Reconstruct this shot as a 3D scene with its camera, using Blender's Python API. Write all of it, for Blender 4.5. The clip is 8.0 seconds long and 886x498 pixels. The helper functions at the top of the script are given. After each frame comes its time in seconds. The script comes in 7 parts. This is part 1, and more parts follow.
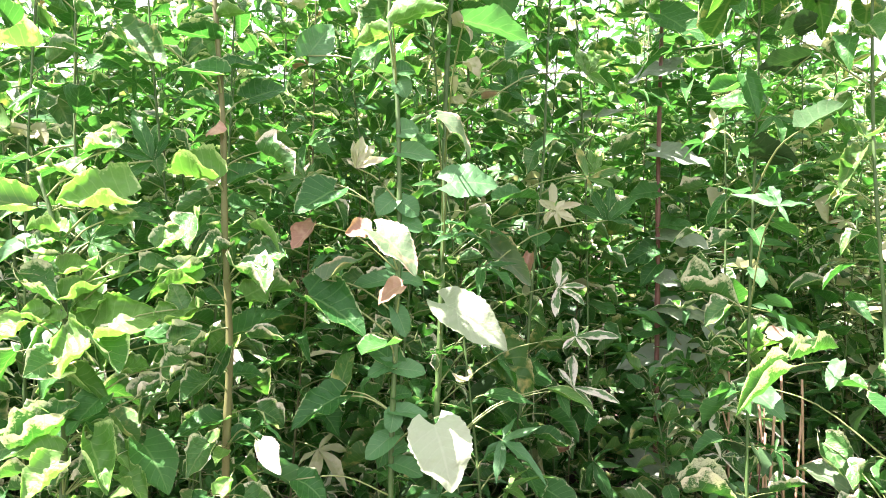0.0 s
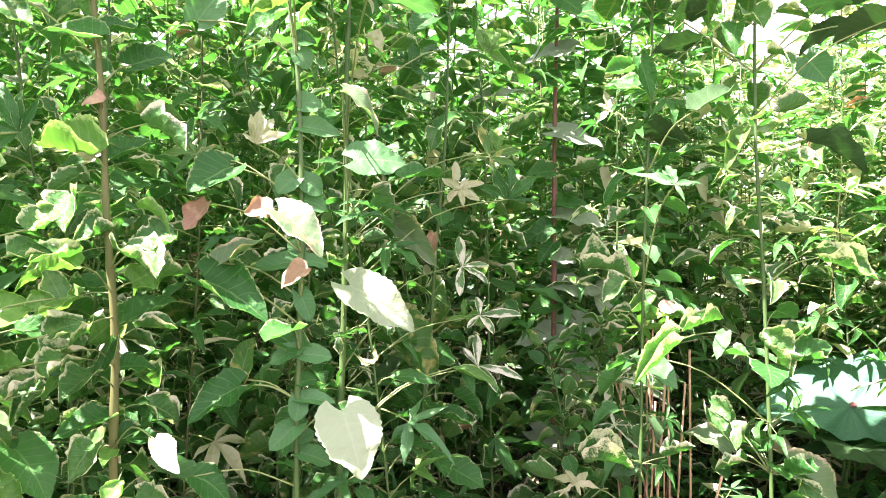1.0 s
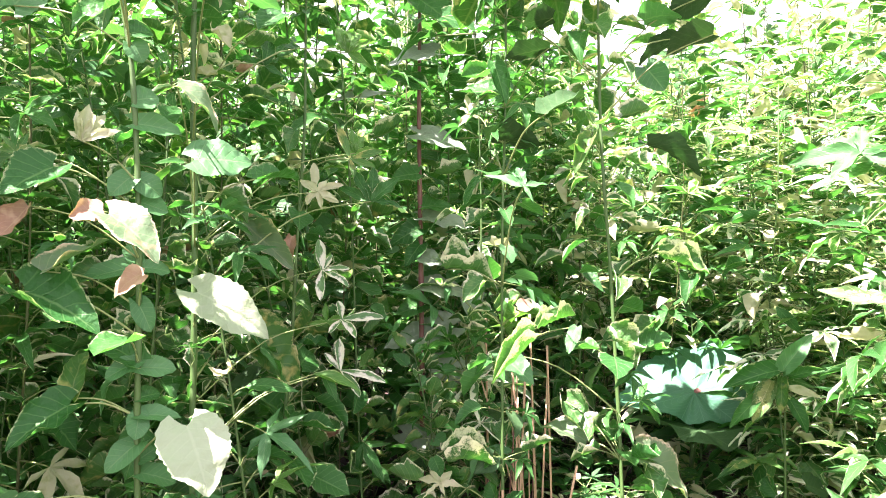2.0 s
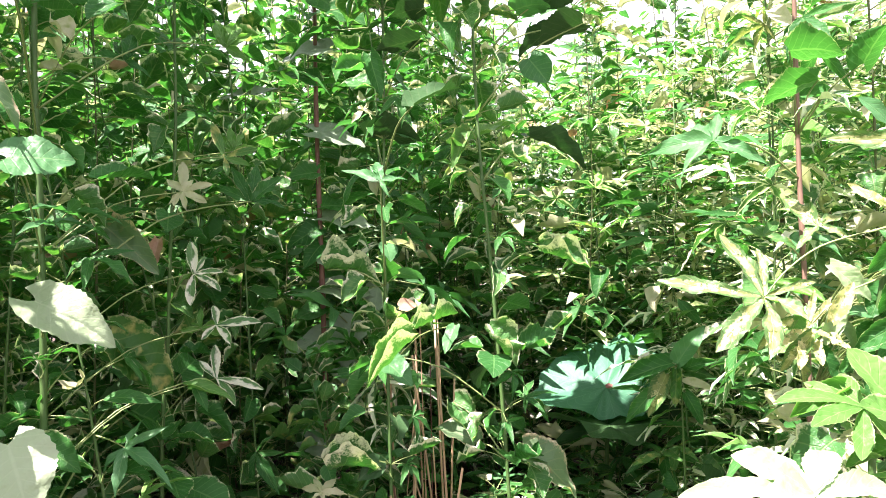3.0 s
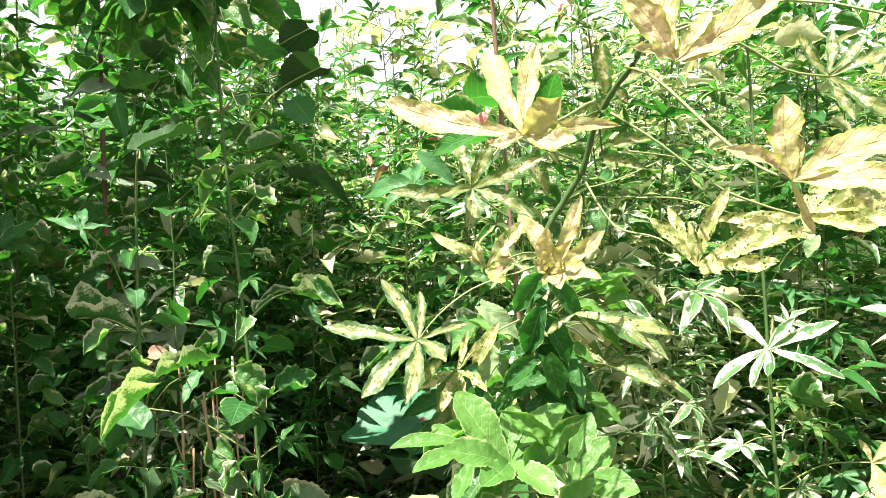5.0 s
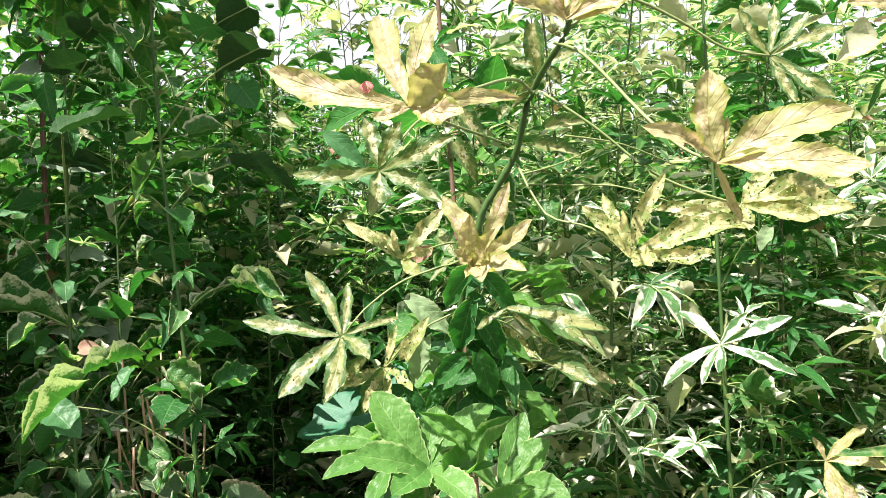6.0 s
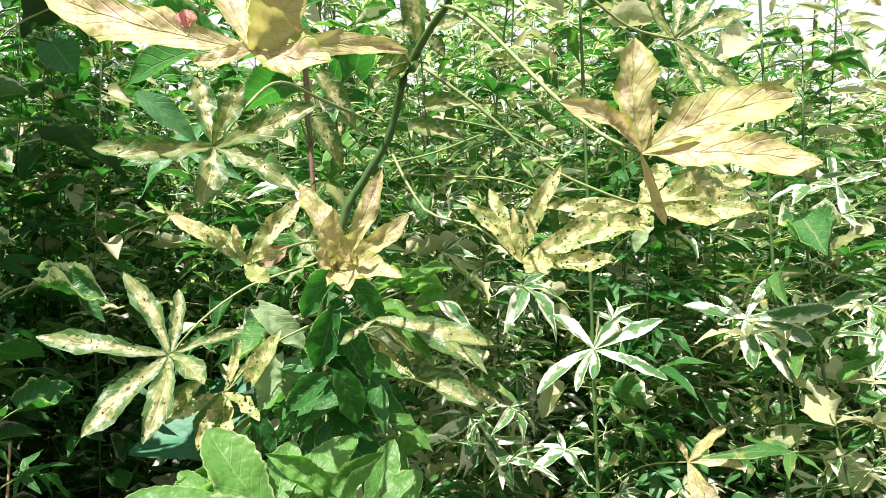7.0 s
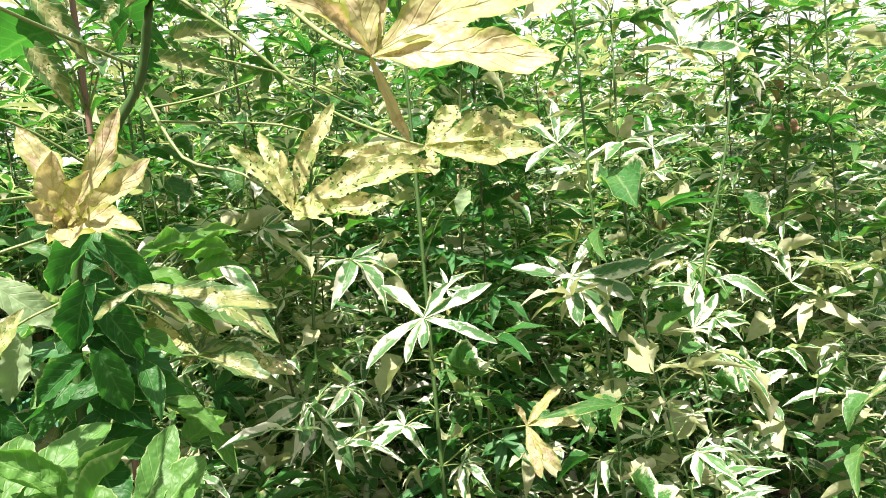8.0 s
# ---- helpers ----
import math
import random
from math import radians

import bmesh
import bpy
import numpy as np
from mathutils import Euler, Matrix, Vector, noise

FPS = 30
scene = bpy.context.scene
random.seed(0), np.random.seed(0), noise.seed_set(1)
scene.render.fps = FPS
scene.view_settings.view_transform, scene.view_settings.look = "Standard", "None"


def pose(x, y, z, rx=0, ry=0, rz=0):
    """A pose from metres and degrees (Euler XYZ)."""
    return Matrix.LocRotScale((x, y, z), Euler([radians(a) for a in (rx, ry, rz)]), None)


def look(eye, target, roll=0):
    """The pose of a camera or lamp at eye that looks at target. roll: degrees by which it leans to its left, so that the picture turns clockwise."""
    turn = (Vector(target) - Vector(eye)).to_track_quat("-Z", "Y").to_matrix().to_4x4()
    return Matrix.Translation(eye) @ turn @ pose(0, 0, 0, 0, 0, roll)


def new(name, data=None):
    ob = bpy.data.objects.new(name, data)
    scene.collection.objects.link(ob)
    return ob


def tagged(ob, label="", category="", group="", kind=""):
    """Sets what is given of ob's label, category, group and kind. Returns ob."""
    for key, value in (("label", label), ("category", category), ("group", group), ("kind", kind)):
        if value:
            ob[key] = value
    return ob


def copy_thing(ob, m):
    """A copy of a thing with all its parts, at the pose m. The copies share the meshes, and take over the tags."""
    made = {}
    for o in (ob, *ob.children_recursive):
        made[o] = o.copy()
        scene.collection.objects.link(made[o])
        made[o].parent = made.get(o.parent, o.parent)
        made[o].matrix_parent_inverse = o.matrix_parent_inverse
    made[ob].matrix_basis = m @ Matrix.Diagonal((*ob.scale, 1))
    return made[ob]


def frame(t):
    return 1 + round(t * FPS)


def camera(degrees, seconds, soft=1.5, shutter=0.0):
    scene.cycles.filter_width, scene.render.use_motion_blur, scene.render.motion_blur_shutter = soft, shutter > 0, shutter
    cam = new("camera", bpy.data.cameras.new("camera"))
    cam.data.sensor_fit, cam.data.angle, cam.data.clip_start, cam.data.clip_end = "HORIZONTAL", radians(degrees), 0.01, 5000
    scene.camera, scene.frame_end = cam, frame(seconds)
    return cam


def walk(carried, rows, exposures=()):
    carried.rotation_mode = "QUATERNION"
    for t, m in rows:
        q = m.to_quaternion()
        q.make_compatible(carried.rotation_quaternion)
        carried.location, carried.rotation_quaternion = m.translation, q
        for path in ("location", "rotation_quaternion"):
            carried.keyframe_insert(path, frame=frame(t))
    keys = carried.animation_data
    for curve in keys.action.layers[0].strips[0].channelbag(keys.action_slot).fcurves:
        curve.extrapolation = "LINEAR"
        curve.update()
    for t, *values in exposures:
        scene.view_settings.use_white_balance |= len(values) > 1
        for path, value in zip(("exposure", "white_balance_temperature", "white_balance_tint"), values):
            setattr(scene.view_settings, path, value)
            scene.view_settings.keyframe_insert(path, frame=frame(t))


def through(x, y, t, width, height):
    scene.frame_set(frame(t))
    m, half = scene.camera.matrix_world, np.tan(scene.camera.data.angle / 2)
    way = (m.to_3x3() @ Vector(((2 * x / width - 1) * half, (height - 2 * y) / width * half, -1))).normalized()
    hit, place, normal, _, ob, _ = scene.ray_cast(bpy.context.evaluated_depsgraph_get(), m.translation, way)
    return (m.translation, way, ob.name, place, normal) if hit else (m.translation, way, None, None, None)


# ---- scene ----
cam = camera(66.5, 8.0, soft=0.9)
PATH = [
    (0, (0.042, 0.007, 1.448), (0.007, 2.007, 1.455), 0.1),
    (0.5, (0.014, 0.038, 1.456), (0.156, 2.033, 1.422), 0.2),
    (1, (0.008, 0.048, 1.448), (0.296, 2.027, 1.394), -0.4),
    (1.5, (0.021, 0.055, 1.449), (0.495, 1.997, 1.405), -1.0),
    (2, (0.071, 0.049, 1.443), (0.694, 1.949, 1.396), -1.1),
    (2.2, (0.1, 0.051, 1.436), (0.761, 1.938, 1.399), -1.7),
    (3.3, (0.37, 0.0, 1.426), (1.118, 1.855, 1.378), -3.0),
    (3.5, (0.401, -0.022, 1.429), (1.178, 1.82, 1.384), -3.7),
    (4, (0.501, -0.067, 1.433), (1.361, 1.739, 1.41), -4.2),
    (4.5, (0.596, -0.117, 1.435), (1.489, 1.673, 1.448), -4.7),
    (5, (0.692, -0.148, 1.436), (1.638, 1.615, 1.459), -3.9),
    (5.2, (0.708, -0.152, 1.434), (1.668, 1.592, 1.459), -4.0),
    (6.3, (0.823, -0.11, 1.425), (1.859, 1.601, 1.405), -3.1),
    (6.5, (0.835, -0.092, 1.43), (1.954, 1.566, 1.404), -2.2),
    (7, (0.873, 0.002, 1.435), (2.201, 1.497, 1.391), -2.7),
    (7.5, (0.912, 0.032, 1.421), (2.409, 1.357, 1.352), -3.1),
    (8, (0.989, -0.022, 1.379), (2.569, 1.2, 1.288), -5.3),
]
walk(cam, [(t, look(eye, target, roll)) for t, eye, target, roll in PATH],
     [(0, 3.12, 6450, 44), (1.0, 3.22, 6550, 45), (2.2, 3.08, 6450, 43), (3.3, 2.36, 6450, 32), (4.1, 2.22, 6520, 28), (5.2, 1.85, 6750, 19), (6.3, 1.52, 6450, 22), (7.5, 1.47, 6600, 20), (8, 1.62, 6700, 21)])

# ---- light: a high sun behind the camera's left shoulder, and a hazy sky ----
SUN_HIGH, SUN_TURN = 62, 251          # degrees above the horizon; clockwise from +y
world = bpy.data.worlds.new("sky")
scene.world = world
world.use_nodes = True
wn = world.node_tree.nodes
sky = wn.new("ShaderNodeTexSky")
sky.sky_type = "NISHITA"
sky.sun_disc = False
sky.sun_elevation = radians(SUN_HIGH)
sky.sun_rotation = radians(SUN_TURN)
sky.dust_density = 3.0
wn["Background"].inputs[1].default_value = 0.042
haze = wn.new("ShaderNodeMix")
haze.data_type = "RGBA"
haze.inputs[0].default_value = 0.7
haze.inputs[7].default_value = (11.6, 11.6, 11.8, 1)
world.node_tree.links.new(sky.outputs[0], haze.inputs[6])
world.node_tree.links.new(haze.outputs[2], wn["Background"].inputs[0])
sun = new("sun", bpy.data.lights.new("sun", "SUN"))
sun.data.energy = 5.0
sun.data.angle = radians(0.5)
sun.data.color = (1.0, 0.905, 0.875)
sun_way = Vector((math.sin(radians(SUN_TURN)) * math.cos(radians(SUN_HIGH)),
                  math.cos(radians(SUN_TURN)) * math.cos(radians(SUN_HIGH)), math.sin(radians(SUN_HIGH))))
sun.matrix_world = look(sun_way * 20, (0, 0, 0))


# ---- materials ----
def nodes_of(name):
    m = bpy.data.materials.new(name)
    m.use_nodes = True
    return m, m.node_tree.nodes, m.node_tree.links


def math_node(ns, ls, op, a, b=None):
    n = ns.new("ShaderNodeMath")
    n.operation = op
    for i, v in enumerate((a, b)):
        if v is None:
            continue
        if isinstance(v, (int, float)):
            n.inputs[i].default_value = v
        else:
            ls.new(v, n.inputs[i])
    return n.outputs[0]


def mix_colour(ns, ls, f, a, b):
    n = ns.new("ShaderNodeMix")
    n.data_type = "RGBA"
    for i, v in ((0, f), (6, a), (7, b)):
        if isinstance(v, (int, float)):
            n.inputs[i].default_value = v
        elif isinstance(v, tuple):
            n.inputs[i].default_value = (*v, 1)
        else:
            ls.new(v, n.inputs[i])
    return n.outputs[2]


def ramp(ns, ls, value, low, high):
    n = ns.new("ShaderNodeMapRange")
    ls.new(value, n.inputs[0])
    n.inputs[1].default_value, n.inputs[2].default_value = low, high
    return n.outputs[0]


def leaf_material(name, dark, light, vein, rough=0.42, thin=0.38, blotch=None, blotch_at=(0.5, 0.62), blotch_size=28,
                  edge=None, edge_at=(0.8, 0.98), paling=0.09, through=(1.05, 1.5, 0.62), holes=None, crinkle=0.4, specks=None, frayed=1.0, gloss=0.45, lopsided=0.0):
    """A living or withered leaf: colour varies from leaf to leaf and over the blade, with pale veins, blotches and an
    edge, scorched on some leaves and lightened like a lit rim on others.
    """
    m, ns, ls = nodes_of(name)
    out, bsdf = ns["Material Output"], ns["Principled BSDF"]
    info, geo = ns.new("ShaderNodeObjectInfo"), ns.new("ShaderNodeNewGeometry")
    uv = ns.new("ShaderNodeUVMap")
    any_of = math_node(ns, ls, "FRACT", math_node(ns, ls, "ADD", info.outputs["Random"], geo.outputs["Random Per Island"]))
    wide, fine = ns.new("ShaderNodeTexNoise"), ns.new("ShaderNodeTexNoise")
    for n, size in ((wide, blotch_size), (fine, 190)):
        n.noise_dimensions = "4D"
        n.inputs["Scale"].default_value = size
        n.inputs["Detail"].default_value = 3
        ls.new(geo.outputs["Position"], n.inputs["Vector"])
        ls.new(any_of, n.inputs["W"])
    sep = ns.new("ShaderNodeSeparateXYZ")
    ls.new(uv.outputs[0], sep.inputs[0])
    side = math_node(ns, ls, "ABSOLUTE", math_node(ns, ls, "SUBTRACT", math_node(ns, ls, "MULTIPLY", sep.outputs[0], 2.0), 1.0))
    along = sep.outputs[1]
    tone = math_node(ns, ls, "ADD", math_node(ns, ls, "MULTIPLY", any_of, 0.7), math_node(ns, ls, "MULTIPLY", fine.outputs[0], 0.35))
    colour = mix_colour(ns, ls, tone, dark, light)
    if blotch:
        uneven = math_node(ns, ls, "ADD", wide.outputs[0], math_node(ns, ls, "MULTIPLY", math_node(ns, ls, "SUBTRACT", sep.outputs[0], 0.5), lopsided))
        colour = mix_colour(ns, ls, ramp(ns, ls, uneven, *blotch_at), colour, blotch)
    if specks:
        # gnawed and browned dots between the veins
        colour = mix_colour(ns, ls, math_node(ns, ls, "MULTIPLY", ramp(ns, ls, fine.outputs[0], 0.53, 0.6), ramp(ns, ls, wide.outputs[0], 0.38, 0.5)), colour, specks)
    if edge:
        rim = math_node(ns, ls, "ADD", math_node(ns, ls, "ADD", side, math_node(ns, ls, "MULTIPLY", math_node(ns, ls, "SUBTRACT", fine.outputs[0], 0.5), 0.5 * frayed)), math_node(ns, ls, "MULTIPLY", math_node(ns, ls, "SUBTRACT", wide.outputs[0], 0.5), 0.9 * frayed))
        colour = mix_colour(ns, ls, ramp(ns, ls, rim, *edge_at), colour, edge)
    ribs = math_node(ns, ls, "SINE", math_node(ns, ls, "MULTIPLY", math_node(ns, ls, "SUBTRACT", along, math_node(ns, ls, "MULTIPLY", side, 0.28)), 42.0))
    rib = math_node(ns, ls, "MULTIPLY", ramp(ns, ls, ribs, 0.86, 1.0), 0.55)
    mid = ramp(ns, ls, side, 0.07, 0.02)
    veins = math_node(ns, ls, "MAXIMUM", rib, mid)
    colour = mix_colour(ns, ls, math_node(ns, ls, "MULTIPLY", veins, 0.38), colour, vein)
    bump = ns.new("ShaderNodeBump")
    bump.inputs["Strength"].default_value = crinkle
    bump.inputs["Distance"].default_value = 0.006
    folds = ns.new("ShaderNodeTexNoise")
    folds.inputs["Scale"].default_value = 62
    folds.inputs["Detail"].default_value = 2
    ls.new(geo.outputs["Position"], folds.inputs["Vector"])
    ls.new(math_node(ns, ls, "ADD", math_node(ns, ls, "MULTIPLY", veins, -0.18), math_node(ns, ls, "MULTIPLY", folds.outputs[0], 1.3)), bump.inputs["Height"])
    ls.new(bump.outputs[0], bsdf.inputs["Normal"])
    # base colour mixed towards pale grey, to imitate the whitening of sunlit leaves
    ls.new(mix_colour(ns, ls, paling, colour, (0.36, 0.4, 0.3)), bsdf.inputs["Base Color"])
    bsdf.inputs["Roughness"].default_value = rough
    bsdf.inputs["IOR"].default_value = 1.5
    bsdf.inputs["Specular IOR Level"].default_value = gloss
    glow = ns.new("ShaderNodeBsdfTranslucent")
    warm = ns.new("ShaderNodeMix")
    warm.data_type, warm.blend_type = "RGBA", "MULTIPLY"
    warm.inputs[0].default_value = 1.0
    ls.new(colour, warm.inputs[6])
    warm.inputs[7].default_value = (*through, 1)
    ls.new(warm.outputs[2], glow.inputs[0])
    both = ns.new("ShaderNodeMixShader")
    both.inputs[0].default_value = thin
    ls.new(bsdf.outputs[0], both.inputs[1])
    ls.new(glow.outputs[0], both.inputs[2])
    last = both
    if holes:
        # eaten through between the veins
        bites = ns.new("ShaderNodeTexNoise")
        bites.inputs["Scale"].default_value = 240
        ls.new(geo.outputs["Position"], bites.inputs["Vector"])
        clear, last = ns.new("ShaderNodeBsdfTransparent"), ns.new("ShaderNodeMixShader")
        worn = math_node(ns, ls, "MULTIPLY", ramp(ns, ls, bites.outputs[0], holes, holes + 0.01), ramp(ns, ls, wide.outputs[0], 0.42, 0.46))
        ls.new(worn, last.inputs[0])
        ls.new(both.outputs[0], last.inputs[1])
        ls.new(clear.outputs[0], last.inputs[2])
    ls.new(last.outputs[0], out.inputs[0])
    return m


def bark_material(name, dark, light, rough=0.65, size=30):
    m, ns, ls = nodes_of(name)
    bsdf, co, info = ns["Principled BSDF"], ns.new("ShaderNodeTexCoord"), ns.new("ShaderNodeObjectInfo")
    stretch = ns.new("ShaderNodeMapping")
    stretch.inputs["Scale"].default_value = (1, 1, 0.12)
    ls.new(co.outputs["Object"], stretch.inputs[0])
    n, w = ns.new("ShaderNodeTexNoise"), ns.new("ShaderNodeTexNoise")
    n.inputs["Scale"].default_value, w.inputs["Scale"].default_value = size * 10, size / 4
    ls.new(stretch.outputs[0], n.inputs["Vector"])
    ls.new(co.outputs["Object"], w.inputs["Vector"])
    f = math_node(ns, ls, "ADD", math_node(ns, ls, "MULTIPLY", n.outputs[0], 0.5), math_node(ns, ls, "MULTIPLY", ramp(ns, ls, w.outputs[0], 0.3, 0.7), 0.5))
    colour = mix_colour(ns, ls, f, dark, light)
    ls.new(colour, bsdf.inputs["Base Color"])
    bump = ns.new("ShaderNodeBump")
    bump.inputs["Strength"].default_value, bump.inputs["Distance"].default_value = 0.5, 0.002
    ls.new(n.outputs[0], bump.inputs["Height"])
    ls.new(bump.outputs[0], bsdf.inputs["Normal"])
    bsdf.inputs["Roughness"].default_value = rough
    return m


# the paler edge is light caught on the rim, painted in
GREEN = leaf_material("green_leaf", (0.014, 0.1, 0.02), (0.048, 0.195, 0.042), (0.16, 0.34, 0.11), edge=(0.4, 0.48, 0.26), edge_at=(0.93, 1.05), frayed=0.7, thin=0.42, rough=0.45, paling=0.0, crinkle=0.7, gloss=0.25)
GREY_GREEN = leaf_material("dull_green_leaf", (0.026, 0.15, 0.04), (0.06, 0.22, 0.065), (0.16, 0.33, 0.12), rough=0.45, thin=0.36, paling=0.05, gloss=0.3)
# grey-green leaf with the sky's reflected light mixed into its colour
SKYLIT = leaf_material("skylit_grey_green_leaf", (0.09, 0.18, 0.1), (0.14, 0.25, 0.14), (0.24, 0.34, 0.2), rough=0.46, thin=0.22, paling=0.3)
# lighter edge again paints light on the upturned rim
FRESH = leaf_material("fresh_green_leaf", (0.045, 0.185, 0.022), (0.11, 0.28, 0.05), (0.24, 0.42, 0.13), rough=0.45, gloss=0.3, paling=0.04, thin=0.4,
                      edge=(0.32, 0.46, 0.18), edge_at=(0.9, 1.0), frayed=0.5, crinkle=0.55)
TIRED = leaf_material("blotched_green_leaf", (0.028, 0.13, 0.024), (0.08, 0.21, 0.05), (0.26, 0.35, 0.12), paling=0.0, rough=0.46, thin=0.42, gloss=0.28,
                      blotch=(0.36, 0.36, 0.12), blotch_at=(0.55, 0.7), edge=(0.5, 0.46, 0.26), edge_at=(0.9, 1.15))
YELLOW = leaf_material("yellowing_leaf", (0.36, 0.39, 0.13), (0.55, 0.5, 0.26), (0.3, 0.36, 0.1), rough=0.5, thin=0.42, lopsided=0.1,
                       blotch=(0.6, 0.49, 0.31), blotch_at=(0.48, 0.62), blotch_size=30, edge=(0.27, 0.34, 0.06), edge_at=(0.68, 1.0), frayed=1.2, paling=0.05, through=(1.15, 1.12, 0.8), specks=(0.36, 0.31, 0.14), crinkle=0.7)
MOTTLED = leaf_material("mottled_yellow_green_leaf", (0.13, 0.2, 0.05), (0.27, 0.31, 0.1), (0.5, 0.49, 0.25), rough=0.46, lopsided=0.15,
                        blotch=(0.56, 0.54, 0.29), blotch_at=(0.5, 0.6), blotch_size=48, edge=(0.055, 0.15, 0.03), edge_at=(0.42, 0.62), frayed=1.4, paling=0.04, through=(1.2, 1.4, 0.7), holes=0.66, specks=(0.12, 0.17, 0.03))
DRY = leaf_material("withered_brown_leaf", (0.2, 0.1, 0.05), (0.34, 0.21, 0.12), (0.4, 0.28, 0.17), rough=0.7, thin=0.25,
                    blotch=(0.48, 0.35, 0.22), blotch_at=(0.5, 0.7))
# pale edge paints the turned-up underside together with light on the rim
CURLED = leaf_material("curling_green_leaf_with_pale_edge", (0.02, 0.12, 0.024), (0.062, 0.2, 0.044), (0.24, 0.34, 0.14), rough=0.42,
                       blotch=(0.12, 0.25, 0.06), blotch_at=(0.54, 0.8), edge=(0.6, 0.61, 0.44), edge_at=(0.8, 0.94), frayed=0.8, paling=0.02, thin=0.36, crinkle=0.85, through=(0.9, 1.4, 0.45), gloss=0.3)
# darkened copy of the green leaf, shade put into its colour
SHADED_GREEN = leaf_material("shaded_green_leaf", (0.014, 0.06, 0.018), (0.028, 0.085, 0.024), (0.08, 0.13, 0.05), rough=0.6, thin=0.15, paling=0.02, gloss=0.15)
PALE_GREEN = leaf_material("pale_green_leaf", (0.15, 0.28, 0.1), (0.21, 0.35, 0.15), (0.3, 0.43, 0.22), rough=0.45, thin=0.25, paling=0.14, edge=(0.34, 0.44, 0.22), edge_at=(0.85, 1.1))
# lit copy of the pale green leaf, full sun put into its colour
SUNLIT_PALE = leaf_material("sunlit_pale_leaf", (0.19, 0.31, 0.14), (0.26, 0.38, 0.2), (0.34, 0.46, 0.27), rough=0.42, thin=0.25, paling=0.22)
SCORCHED = leaf_material("green_leaf_with_scorched_edge", (0.06, 0.15, 0.05), (0.1, 0.2, 0.08), (0.24, 0.3, 0.14), rough=0.5,
                         blotch=(0.42, 0.22, 0.13), blotch_at=(0.6, 0.72), blotch_size=16, edge=(0.6, 0.46, 0.32), edge_at=(0.82, 1.05))
PALE_YELLOW = leaf_material("pale_yellow_leaf", (0.29, 0.36, 0.17), (0.46, 0.48, 0.3), (0.4, 0.44, 0.2), rough=0.5, through=(1.2, 1.3, 0.85),
                            blotch=(0.22, 0.3, 0.08), blotch_at=(0.55, 0.75), blotch_size=40)
LACE = leaf_material("yellow_leaf_with_green_lace", (0.36, 0.39, 0.12), (0.54, 0.51, 0.24), (0.24, 0.3, 0.08), rough=0.5, thin=0.32, blotch=(0.17, 0.25, 0.045), blotch_at=(0.46, 0.55), blotch_size=85,
                     edge=(0.58, 0.54, 0.32), edge_at=(1.1, 1.35), through=(1.2, 1.25, 0.7), holes=0.62, specks=(0.17, 0.2, 0.04))
PALE = leaf_material("bleached_withered_leaf", (0.55, 0.55, 0.42), (0.68, 0.66, 0.52), (0.5, 0.5, 0.34), rough=0.6)
# white half and rim are sun glare painted into the leaf colour
SUNLIT_HALF = leaf_material("green_leaf_with_sunlit_half", (0.025, 0.13, 0.025), (0.07, 0.21, 0.05), (0.26, 0.4, 0.2), rough=0.4, lopsided=0.5,
                       blotch=(0.64, 0.65, 0.53), blotch_at=(0.48, 0.57), blotch_size=34, edge=(0.64, 0.66, 0.5), edge_at=(0.78, 0.94), frayed=1.0, paling=0.05)
TARO = leaf_material("waxy_blue_green_leaf", (0.028, 0.17, 0.078), (0.047, 0.22, 0.108), (0.11, 0.33, 0.19), rough=0.5, thin=0.25, crinkle=0.3, paling=0.06, gloss=0.22)
STEM_GREEN = bark_material("green_stem", (0.025, 0.085, 0.015), (0.065, 0.145, 0.03), 0.6)
STEM_RED = bark_material("red_brown_stem", (0.11, 0.042, 0.03), (0.2, 0.1, 0.07), 0.55)
STEM_FRESH = bark_material("fresh_green_stem", (0.07, 0.16, 0.035), (0.14, 0.25, 0.07), 0.5)
STEM_TAN = bark_material("olive_tan_stem", (0.045, 0.085, 0.015), (0.14, 0.145, 0.04), 0.65, 14)
STEM_BROWN = bark_material("brown_stem", (0.11, 0.07, 0.04), (0.22, 0.15, 0.09), 0.7)
STEM_OLIVE = bark_material("olive_brown_stem", (0.035, 0.075, 0.015), (0.1, 0.11, 0.035), 0.6, 12)
PETIOLE = bark_material("pale_green_petiole", (0.12, 0.2, 0.05), (0.22, 0.3, 0.1), 0.5)
STRAW = bark_material("dry_straw", (0.28, 0.18, 0.09), (0.5, 0.38, 0.22), 0.8)
PINK = bark_material("pink_petal", (0.62, 0.2, 0.17), (0.75, 0.4, 0.33), 0.5)


